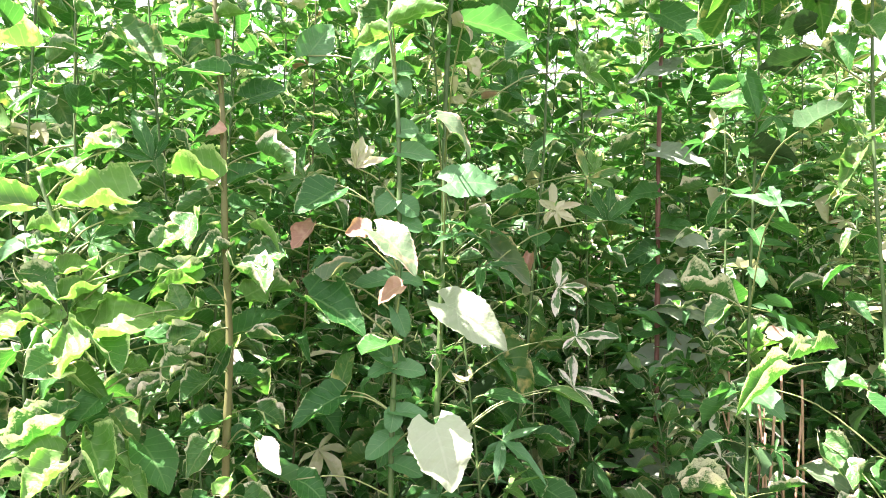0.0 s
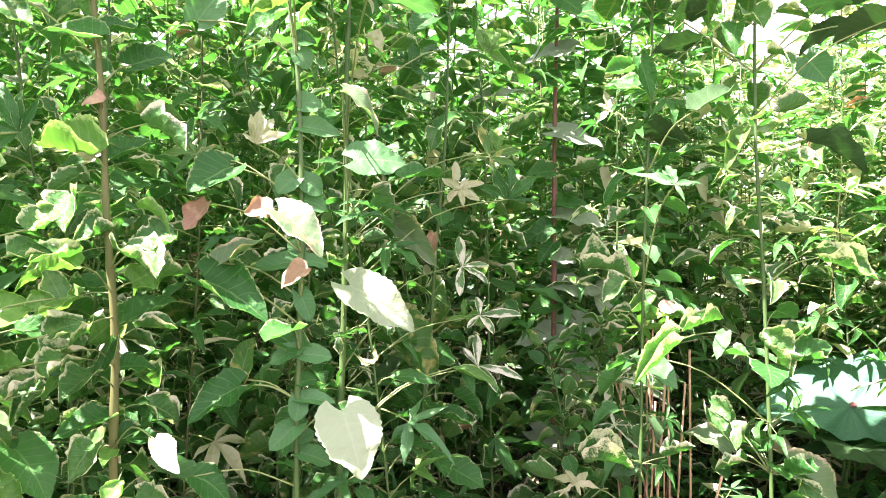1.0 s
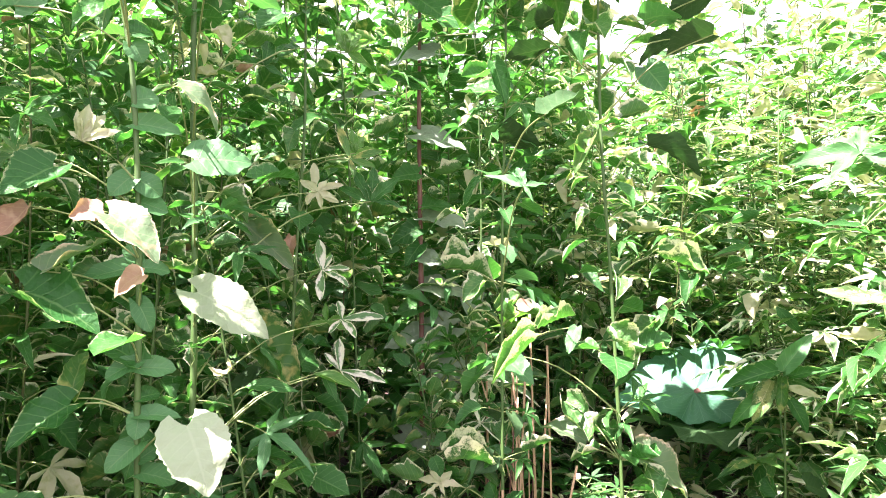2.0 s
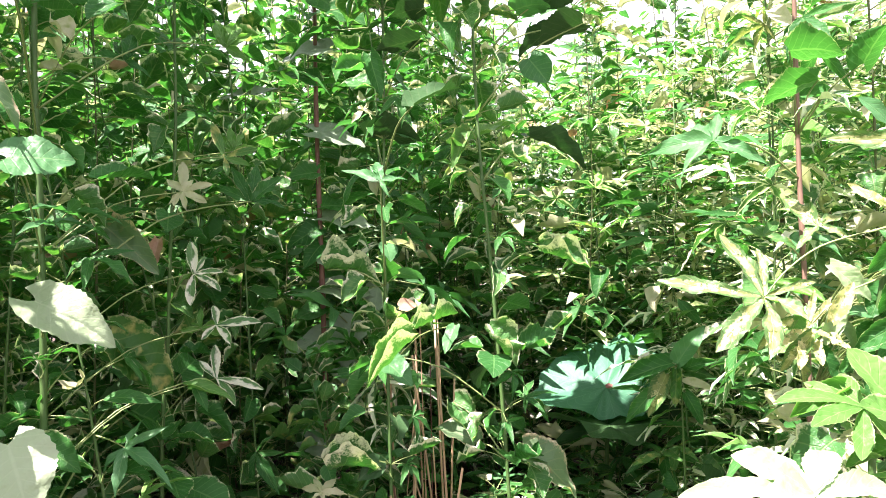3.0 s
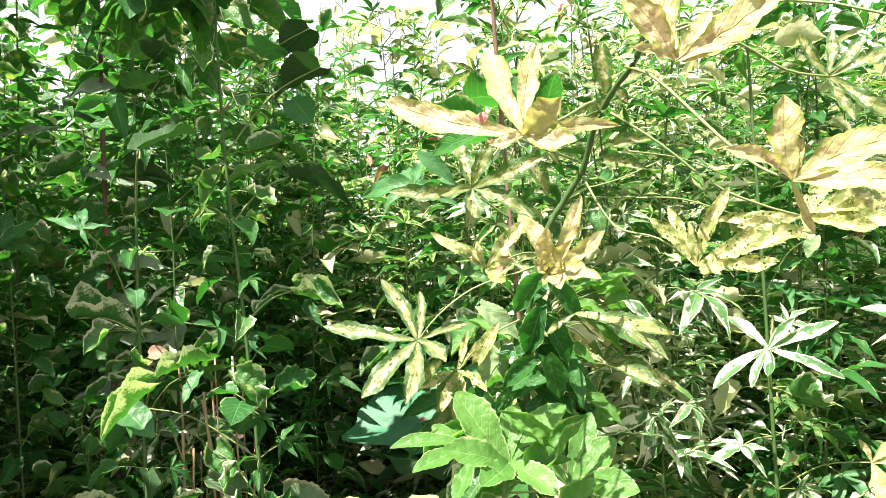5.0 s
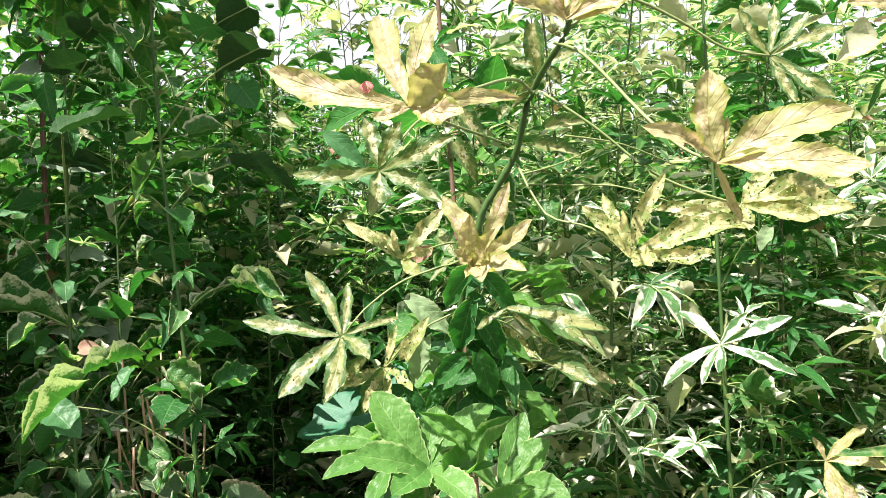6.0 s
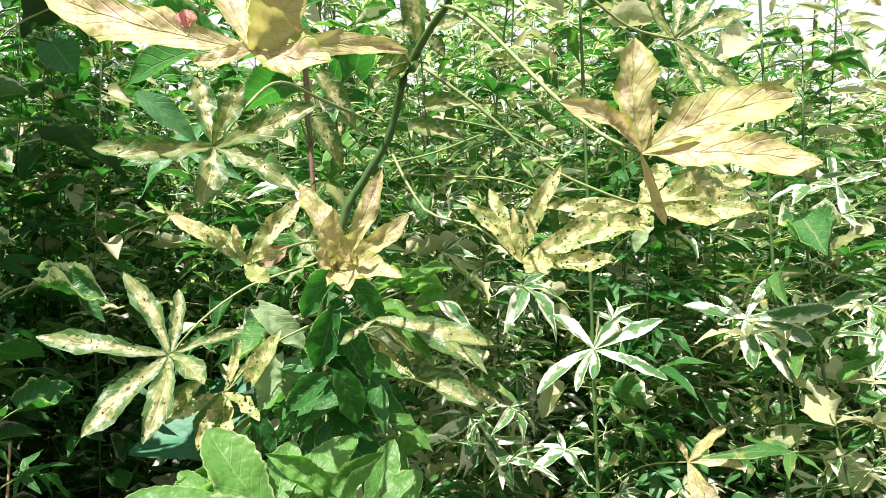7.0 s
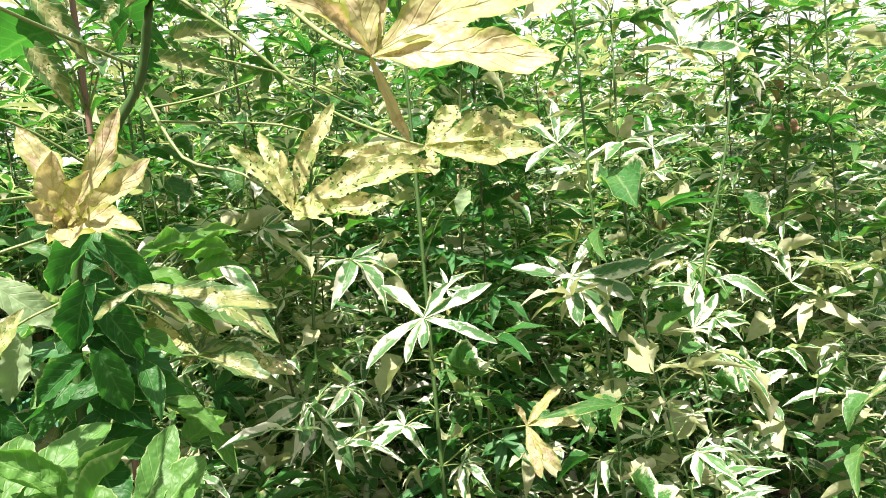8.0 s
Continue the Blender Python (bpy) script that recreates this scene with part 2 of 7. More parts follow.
def soil_material():
    m, ns, ls = nodes_of("dry_brown_soil")
    bsdf, geo = ns["Principled BSDF"], ns.new("ShaderNodeNewGeometry")
    big, small = ns.new("ShaderNodeTexNoise"), ns.new("ShaderNodeTexNoise")
    for n, s in ((big, 1.3), (small, 45)):
        n.inputs["Scale"].default_value = s
        n.inputs["Detail"].default_value = 6
        ls.new(geo.outputs["Position"], n.inputs["Vector"])
    colour = mix_colour(ns, ls, big.outputs[0], (0.03, 0.022, 0.015), (0.075, 0.055, 0.038))
    colour = mix_colour(ns, ls, ramp(ns, ls, small.outputs[0], 0.45, 0.75), colour, (0.1, 0.075, 0.05))
    ls.new(colour, bsdf.inputs["Base Color"])
    bump = ns.new("ShaderNodeBump")
    bump.inputs["Distance"].default_value = 0.02
    ls.new(small.outputs[0], bump.inputs["Height"])
    ls.new(bump.outputs[0], bsdf.inputs["Normal"])
    bsdf.inputs["Roughness"].default_value = 0.95
    return m


SOIL = soil_material()


# ---- shapes of blades, tubes and plants ----
class Shape:
    """Points, faces, a material number for each face and the place on the blade of each point."""

    def __init__(self):
        self.points, self.faces, self.slots, self.uv = [], [], [], []

    def add(self, points, faces, uv, slot=0, m=None):
        first = len(self.points)
        self.points += [tuple(m @ Vector(p)) if m is not None else tuple(p) for p in points]
        self.faces += [tuple(first + i for i in f) for f in faces]
        self.slots += [slot] * len(faces)
        self.uv += uv

    def mesh(self, name, materials):
        me = bpy.data.meshes.new(name)
        me.from_pydata(self.points, [], self.faces)
        for m in materials:
            me.materials.append(m)
        layer = me.uv_layers.new(name="UVMap")
        corner = np.empty(len(me.loops), dtype=np.int32)
        me.loops.foreach_get("vertex_index", corner)
        layer.data.foreach_set("uv", np.array(self.uv, dtype=np.float32)[corner].ravel())
        me.polygons.foreach_set("material_index", np.array(self.slots, dtype=np.int32))
        me.polygons.foreach_set("use_smooth", np.ones(len(self.faces), dtype=bool))
        me.update()
        return me


def heart_width(t):
    return 0.45 * math.sin(math.pi * min(1, 0.02 + 0.98 * t) ** 0.62) ** 0.75


def oval_width(t):
    return 0.36 * math.sin(math.pi * min(1, 0.06 + 0.94 * t) ** 0.8) ** 0.8


def lance_width(t):
    return 0.135 * math.sin(math.pi * min(1, 0.03 + 0.97 * t) ** 0.85) ** 1.05


def blade(shape, width, rows=8, cols=6, notch=0.0, fold=0.25, droop=0.3, roll=0.0, wave=0.03, teeth=0.0, twist=0.0, seed=0, m=None, stretch=1.0, ragged=0.05, rim=0.0, pucker=0.0):
    """One blade of length 1 along +y, facing +z. roll: radians by which each half curls up; droop: how far the tip
    sinks.
    """
    rng = random.Random(seed)
    ph, ph2, k = rng.uniform(0, 6.3), rng.uniform(0, 6.3), rng.uniform(8, 17)
    points, faces, uv = [], [], []
    for i in range(rows + 1):
        t = i / rows
        w = max(width(t) * stretch, 0.002)
        for j in range(cols + 1):
            s = 2 * j / cols - 1
            half = w * (1 + ragged * (math.sin(11 * t + ph + 2 * s) + 0.6 * math.sin(23 * t + ph2 + 3 * s))) * (1 + (teeth * (1 if i % 2 else -1) if j in (0, cols) else 0))
            r = roll * (0.55 + 0.45 * math.sin(3 * t + ph))
            a = r * abs(s)
            x = half * (math.sin(a) / r if abs(r) > 0.02 else abs(s)) * (1 if s > 0 else -1)
            z = half * ((1 - math.cos(a)) / r if abs(r) > 0.02 else 0) + fold * abs(s) * half
            z += wave * s * s * math.sin(k * t + ph + (1.6 if s > 0 else 0)) * min(1, 6 * w)
            lip = rim * max(0.0, (abs(s) - 0.6) / 0.4) ** 1.3 * (0.65 + 0.35 * math.sin(k * 0.7 * t + ph2 + s))
            x -= half * 0.3 * lip * (1 if s > 0 else -1)
            z += half * 0.55 * lip
            z += pucker * math.sin(2.3 * k * t + ph2 + 1.5 * s) * math.cos(4.2 * s + ph + 5 * t) * min(1, 4 * w)
            y = t - notch * abs(s) ** 1.5 * (1 - t) ** 4
            bend = droop * t
            y2 = y * math.cos(bend * 0.6)
            z2 = z - y * math.sin(bend * 0.8)
            c, sn = math.cos(twist * t + 0.12 * math.sin(ph2 + 4 * t)), math.sin(twist * t + 0.12 * math.sin(ph2 + 4 * t))
            points.append((x * c - z * sn, y2, z2 + x * sn * 0.8))
            uv.append((j / cols, t))
    n = cols + 1
    for i in range(rows):
        for j in range(cols):
            faces.append((i * n + j, i * n + j + 1, (i + 1) * n + j + 1, (i + 1) * n + j))
    shape.add(points, faces, uv, 0, m)


def tube(shape, path, radii, sides=6, slot=0, m=None):
    """A tapering tube through a few points."""
    pts = [Vector(p) for p in path]
    points, faces, uv = [], [], []
    for i, p in enumerate(pts):
        way = (pts[min(i + 1, len(pts) - 1)] - pts[max(i - 1, 0)]).normalized()
        a = way.orthogonal().normalized() if abs(way.z) < 0.9 else (Vector((1, 0, 0)) - way * way.x).normalized()
        b = way.cross(a)
        for k in range(sides):
            q = p + (a * math.cos(2 * math.pi * k / sides) + b * math.sin(2 * math.pi * k / sides)) * radii[i]
            points.append(q)
            uv.append((k / sides, i / len(pts)))
    for i in range(len(pts) - 1):
        for k in range(sides):
            faces.append((i * sides + k, i * sides + (k + 1) % sides, (i + 1) * sides + (k + 1) % sides, (i + 1) * sides + k))
    faces.append(tuple(range(sides))[::-1])
    faces.append(tuple((len(pts) - 1) * sides + k for k in range(sides)))
    shape.add(points, faces, uv, slot, m)


def smooth_path(points, steps=4):
    """Points of a smooth line through a few given ones."""
    pts = [Vector(p) for p in points]
    line = []
    for i in range(len(pts) - 1):
        a, b, c, d = pts[max(i - 1, 0)], pts[i], pts[i + 1], pts[min(i + 2, len(pts) - 1)]
        for k in range(steps):
            t = k / steps
            line.append(0.5 * ((2 * b) + (c - a) * t + (2 * a - 5 * b + 4 * c - d) * t * t + (3 * b - a - 3 * c + d) * t ** 3))
    return line + [pts[-1]]


def palm_lobes(shape, lobes, rng, rows=8, cols=4, width=1.0, lift=0.25, droop=0.5, roll=0.8, m=None, ragged=0.06):
    """A hand-shaped blade: lobes of (degrees from the middle one, length), joined at their foot."""
    base = m if m is not None else Matrix()
    for angle, length in lobes:
        turn = Matrix.Rotation(radians(-angle), 4, "Z") @ Matrix.Rotation(lift * rng.uniform(0.2, 1.4), 4, "X") @ Matrix.Rotation(rng.uniform(-0.4, 0.4), 4, "Y")
        blade(shape, lance_width, rows, cols, fold=rng.uniform(0.1, 0.6), droop=droop * rng.uniform(0.2, 1.5), roll=roll * rng.uniform(0.1, 1.3), wave=0.07,
              teeth=0.035 if rows > 6 else 0, twist=rng.uniform(-0.7, 0.7), seed=rng.random(), m=base @ turn @ Matrix.Diagonal((length, length, length, 1)),
              stretch=width * rng.uniform(0.8, 1.2), ragged=ragged)


def leaf_shape(kind, seed, fine=True, petiole=0.8):
    """A leaf on its stalk: the stalk starts at the origin and rises outwards along +y; the blade is 1 long."""
    rng = random.Random(seed)
    shape = Shape()
    rise = rng.uniform(0.15, 0.5) * petiole
    foot = Vector((0, petiole, rise))
    tube(shape, smooth_path([(0, 0, 0), (0, petiole * 0.5, rise * 0.75), foot], 2) if fine else [(0, 0, 0), foot], [0.02, 0.016, 0.014, 0.013, 0.012] if fine else [0.02, 0.012], 4 if fine else 3, 1)
    at = Matrix.Translation(foot) @ Matrix.Rotation(-rng.uniform(-0.3, 0.55), 4, "X") @ Matrix.Rotation(rng.uniform(-0.5, 0.5), 4, "Y")
    if kind == "palm":
        n = rng.choice((5, 5, 7))
        spread = rng.uniform(95, 130)
        lobes = [((i / (n - 1) * 2 - 1) * spread, (1 - 0.45 * abs(i / (n - 1) * 2 - 1) ** 1.4) * rng.uniform(0.85, 1.1)) for i in range(n)]
        palm_lobes(shape, lobes, rng, 6 if fine else 3, 4 if fine else 2, 0.95, m=at)
    elif kind == "heart":
        blade(shape, heart_width, 9 if fine else 4, 6 if fine else 2, 0.2, rng.uniform(0, 0.4), rng.uniform(-0.1, 0.5), rng.uniform(-0.3, 1.1), 0.035, 0.03 if fine else 0, rng.uniform(-0.3, 0.3), seed, at)
    elif kind == "curl":
        blade(shape, oval_width, 9 if fine else 5, 6 if fine else 4, 0.1, 0.2, rng.uniform(-0.6, 1.2), rng.uniform(0.4, 1.8), 0.05, 0.05 if fine else 0, rng.uniform(-0.6, 0.6), seed, at, 1.25, rim=0.9, pucker=0.03 if fine else 0)
    elif kind == "oval":
        blade(shape, oval_width, 8 if fine else 4, 4 if fine else 2, 0.05, rng.uniform(0.1, 0.5), rng.uniform(-0.1, 0.6), rng.uniform(0, 1.3), 0.05, 0.05 if fine else 0, rng.uniform(-0.5, 0.5), seed, at, rim=0.5 if fine else 0)
    else:
        blade(shape, lance_width, 7 if fine else 4, 4 if fine else 2, 0, rng.uniform(0.2, 0.6), rng.uniform(-0.1, 0.8), rng.uniform(0, 1.2), 0.04, 0.06 if fine else 0, rng.uniform(-0.8, 0.8), seed, at, 1.2)
    return shape


KINDS = ("palm", "heart", "curl", "oval", "lance")
MATERIALS = {"green": GREEN, "grey": GREY_GREEN, "fresh": FRESH, "tired": TIRED, "yellow": YELLOW, "mottled": MOTTLED, "dry": DRY, "curled": CURLED,
             "deep": SHADED_GREEN, "pale_green": PALE_GREEN, "scorched": SCORCHED, "pale_yellow": PALE_YELLOW, "pale": PALE, "silver": SUNLIT_HALF, "lace": LACE, "bright": SUNLIT_PALE, "dusty": SKYLIT}
LEAVES = {}


def leaf_mesh(kind, colour, number):
    """One of a few shared leaf meshes of a kind and colour."""
    key = (kind, colour, number)
    if key not in LEAVES:
        LEAVES[key] = leaf_shape(kind, "%s %d" % (kind, number), True, 0.35 if kind == "lance" else 0.75).mesh("leaf", [MATERIALS[colour], PETIOLE])
    return LEAVES[key]


def thing(name, base, label, category, group=""):
    ob = new(name)
    ob.empty_display_size = 0.1
    ob.location = base
    return tagged(ob, label, category, group)


def part(name, mesh, parent, label=""):
    ob = new(name, mesh)
    ob.parent = parent
    if label:
        ob["label"] = label
    return ob


# sorts of plants: (leaf kind, leaf colour, weight)
SORTS = {
    "broad": [("heart", "green", 2.5), ("heart", "grey", 2), ("oval", "green", 3), ("curl", "curled", 11), ("oval", "tired", 2), ("palm", "green", 3), ("curl", "green", 3), ("lance", "fresh", 1), ("curl", "tired", 2), ("curl", "dry", 0.15)],
    "mixed": [("palm", "silver", 2), ("curl", "pale_yellow", 2.2), ("palm", "pale_yellow", 1.2), ("oval", "green", 3), ("palm", "green", 6), ("lance", "green", 4), ("heart", "green", 1), ("curl", "green", 2), ("palm", "fresh", 1), ("curl", "curled", 5), ("palm", "grey", 2), ("lance", "tired", 2), ("curl", "dry", 0.15)],
    # many leaves with a painted glare half, for a sun-washed look
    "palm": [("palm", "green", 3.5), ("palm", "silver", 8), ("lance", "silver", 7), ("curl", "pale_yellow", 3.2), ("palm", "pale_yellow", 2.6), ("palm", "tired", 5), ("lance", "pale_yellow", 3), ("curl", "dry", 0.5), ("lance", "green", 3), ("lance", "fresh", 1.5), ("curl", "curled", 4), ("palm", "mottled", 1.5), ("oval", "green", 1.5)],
}
# the deep hearts add painted shade low on the stems
SORTS["plain"] = [("heart", "green", 3), ("oval", "green", 4), ("palm", "green", 3), ("lance", "green", 2), ("curl", "green", 2), ("curl", "curled", 2), ("heart", "deep", 2)]
SORTS["rimmed"] = [("curl", "curled", 6), ("oval", "curled", 2), ("curl", "fresh", 2), ("heart", "curled", 1)]
LABELS = {
    "broad": "tall upright crop plant with broad green heart-shaped leaves",
    "mixed": "tall green crop plant with oval and hand-shaped leaves",
    "palm": "tall green crop plant with narrow hand-shaped leaves",
}


def leaf_plan(sort, height, count, rng, low=0.12):
    """Where the leaves of one plant sit: height, turn, pitch, size, kind and colour of each."""
    kinds = SORTS[sort]
    plan = []
    for i in range(count):
        f = (i + rng.random()) / count
        z = low + (height - low) * f
        turn = i * 137.5 + rng.uniform(-30, 30)
        kind, colour, _ = rng.choices(kinds, [k[2] for k in kinds])[0]
        size = {"palm": 0.145, "heart": 0.09, "oval": 0.09, "curl": 0.095, "lance": 0.125}[kind] * rng.uniform(0.6, 1.25) * (1 - 0.35 * f ** 3)
        plan.append((z, turn, rng.uniform(-30, 30) + 25 * f ** 4, size, kind, colour))
    return plan


def stem_line(height, rng):
    lean, bow = rng.uniform(-0.12, 0.12), rng.uniform(-0.05, 0.05)
    side = rng.uniform(-0.05, 0.05)
    return lambda z: Vector((lean * z / height * 1.2 + bow * math.sin(2.5 * z), side * z / height + 0.015 * math.sin(3 * z + 9 * bow), z))


def leafy_plant(sort, seed, height, count, fine=True, plain=False, grow=1.0):
    """A plant at the origin. fine: every leaf is an object of its own; otherwise its foliage is one mesh, of plain blades for those far in."""
    rng = random.Random(seed)
    plant = thing("crop_plant", (0, 0, 0), LABELS[sort], "plant", "plants of the field")
    line = stem_line(height, rng)
    stem = Shape()
    n = 14 if fine else 6
    tube(stem, [line(height * i / n) for i in range(n + 1)], [0.004 * (1 - 0.65 * i / n) + (0.0012 if i % 2 else 0) for i in range(n + 1)], 6 if fine else 4)
    part("stem", stem.mesh("stem", [rng.choice((STEM_GREEN, STEM_GREEN, STEM_GREEN, STEM_OLIVE))]), plant)
    plan = leaf_plan(sort, height, count, rng)
    if fine:
        for z, turn, pitch, size, kind, colour in plan:
            ob = part("leaf", leaf_mesh(kind, colour, rng.randrange(5)), plant)
            ob.matrix_basis = Matrix.Translation(line(z)) @ pose(0, 0, 0, pitch, rng.uniform(-32, 32), turn) @ Matrix.Diagonal((size, size, size, 1))
    else:
        colours = sorted({c for *_, c in plan})
        crown = Shape()
        for z, turn, pitch, size, kind, colour in plan:
            size *= grow
            if plain:
                one = Shape()
                blade(one, lance_width if kind in ("palm", "lance") else oval_width, 2, 2, 0, 0.3, rng.uniform(0, 0.9), 0.6, 0.05, seed=rng.random(), stretch=1.5, m=Matrix.Translation((0, 0.5, 0.2)))
            else:
                one = leaf_shape(kind, "%s far %d" % (kind, rng.randrange(4)), False, 0.35 if kind == "lance" else 0.75)
            m = Matrix.Translation(line(z)) @ pose(0, 0, 0, pitch, rng.uniform(-32, 32), turn) @ Matrix.Diagonal((size, size, size, 1))
            first = len(crown.points)
            crown.points += [tuple(m @ Vector(p)) for p in one.points]
            crown.faces += [tuple(first + i for i in f) for f in one.faces]
            crown.slots += [len(colours) if s else colours.index(colour) for s in one.slots]
            crown.uv += one.uv
        tagged(part("foliage", crown.mesh("foliage", [MATERIALS[c] for c in colours] + [PETIOLE]), plant), kind="stuff")
    return plant


# ---- the ground: one sheet of dry soil to the horizon ----
def ground():
    rng = random.Random(4)
    n, shape = 60, Shape()
    xs = [(abs(2 * i / n - 1) ** 3.2) * (1 if i > n / 2 else -1) * 1500 for i in range(n + 1)]
    points = [(x + 1, y + 2, 0.05 * noise.noise(Vector((x * 1.7, y * 1.7, 0))) if abs(x) < 8 and abs(y) < 8 else 0) for y in xs for x in xs]
    faces = [(i * (n + 1) + j, i * (n + 1) + j + 1, (i + 1) * (n + 1) + j + 1, (i + 1) * (n + 1) + j) for i in range(n) for j in range(n)]
    shape.add(points, faces, [(0, 0)] * len(points))
    tagged(new("ground", shape.mesh("ground", [SOIL])), "dry brown soil of the field under the crop", "ground", kind="structure")


ground()


# ---- single plants and leaves in the front of the field ----
class Line:
    """The stem's line, to find where a stalk leaves it."""

    def __init__(self, points):
        self.points = smooth_path(points, 5)

    def at(self, z):
        return min(self.points, key=lambda p: abs(p.z - z))


STEMS = {}


def stalk(name, label, points, radius, material):
    """A plant with its stem through the points, from the ground up."""
    plant = thing(name, points[0], label, "plant", "plants in front")
    line = Line(points)
    shape = Shape()
    pts = [p - Vector(points[0]) for p in line.points]
    top = len(pts) - 1
    tube(shape, pts, [radius * (1.1 - 0.6 * i / top) * (1.18 if i % 3 == 1 else 1) for i in range(top + 1)], 8)
    part("stem", shape.mesh("stem", [material]), plant)
    STEMS[plant] = line
    return plant


def rod(plant, path, radius, name="petiole", material=PETIOLE):
    shape = Shape()
    pts = smooth_path(path, 4)
    tube(shape, [p - plant.location for p in pts], [radius * (1.3 - 0.5 * i / len(pts)) for i in range(len(pts))], 6)
    return part(name, shape.mesh(name, [material]), plant)


def petiole_to(plant, base, size):
    base = Vector(base)
    line = STEMS[plant]
    foot = line.at(base.z)
    foot = line.at(base.z - 0.45 * (base - foot).length - 0.01)
    middle = (foot + base) / 2 + Vector((0, 0, 0.12 * (base - foot).length))
    rod(plant, [foot, middle, base], 0.0011 + 0.006 * size)


def set_on(plant, base, way, face, mesh, size, sideways=1.0):
    y = Vector(way).normalized()
    z = (Vector(face) - y * Vector(face).dot(y)).normalized()
    x = y.cross(z)
    m = Matrix((x, y, z)).transposed().to_4x4()
    ob = part("leaf", mesh, plant)
    ob.matrix_basis = Matrix.Translation(Vector(base) - plant.location) @ m @ Matrix.Diagonal((size * sideways, size, size, 1))
    return ob


def round_width(t):
    return 0.5 * math.sin(math.pi * min(1, 0.1 + 0.9 * t) ** 0.95) ** 0.6


WIDTHS = {"heart": (heart_width, 0.9, 0.22), "oval": (oval_width, 0.72, 0.08), "curl": (oval_width, 0.72, 0.08), "lance": (lance_width, 0.27, 0.0), "round": (round_width, 1.0, 0.2)}
counter = [0]


def blade_leaf(plant, kind, colour, base, tip, face, wide, roll=0.3, fold=0.2, stalk=True):
    """A leaf with a single blade from base to tip, facing face; wide: its width over its length."""
    counter[0] += 1
    rng = random.Random("blade %d" % counter[0])
    width, own, notch = WIDTHS[kind]
    shape = Shape()
    big = kind in ("heart", "oval", "curl")
    blade(shape, width, 24 if big else 10, 8 if big else 6, notch, fold, rng.uniform(0.1, 0.45) if kind != "curl" else rng.uniform(-0.4, 0.9), roll * (0.9 if kind == "curl" else 1), (0.045 if colour == "fresh" else 0.035) if kind != "curl" else 0.05,
          0.028 if big else 0.0, rng.uniform(-0.25, 0.25) * (3 if kind == "curl" else 1), counter[0], ragged=0.05 if kind == "curl" else 0.03, rim={"fresh": 1.3, "curled": 1.4, "green": 0.5, "tired": 0.5}.get(colour, 0),
          pucker=0.035 if colour in ("fresh", "curled", "tired") else 0.012)
    way = Vector(tip) - Vector(base)
    ob = set_on(plant, base, way, face, shape.mesh("leaf", [MATERIALS[colour]]), way.length, min(2.2, max(0.5, wide / own)) * (1.1 if kind == "curl" else 1))
    if stalk:
        petiole_to(plant, base, way.length)
    return ob


def hand_leaf(plant, colour, centre, way, face, lobes, width=1.0, roll=0.8, lift=0.12, droop=0.4, stalk=True):
    """A hand-shaped leaf; lobes: degrees from the direction way, and length."""
    counter[0] += 1
    rng = random.Random("hand %d" % counter[0])
    shape = Shape()
    palm_lobes(shape, lobes, rng, 18, 6, width, lift, droop, roll, ragged=0.16 if colour in ("yellow", "mottled", "lace") else 0.06)
    ob = set_on(plant, centre, way, face, shape.mesh("leaf", [MATERIALS[colour]]), 1.0)
    if stalk:
        petiole_to(plant, centre, max(l for _, l in lobes))
    return ob


def lobe_width(t):
    """Half the width of a lobe: a narrow foot, widest past the middle, a blunt tip."""
    return 0.5 * (0.12 * (1 - t) ** 2 + math.sin(math.pi * t ** 1.2) ** 0.72 * (1 - 0.35 * (1 - t)))


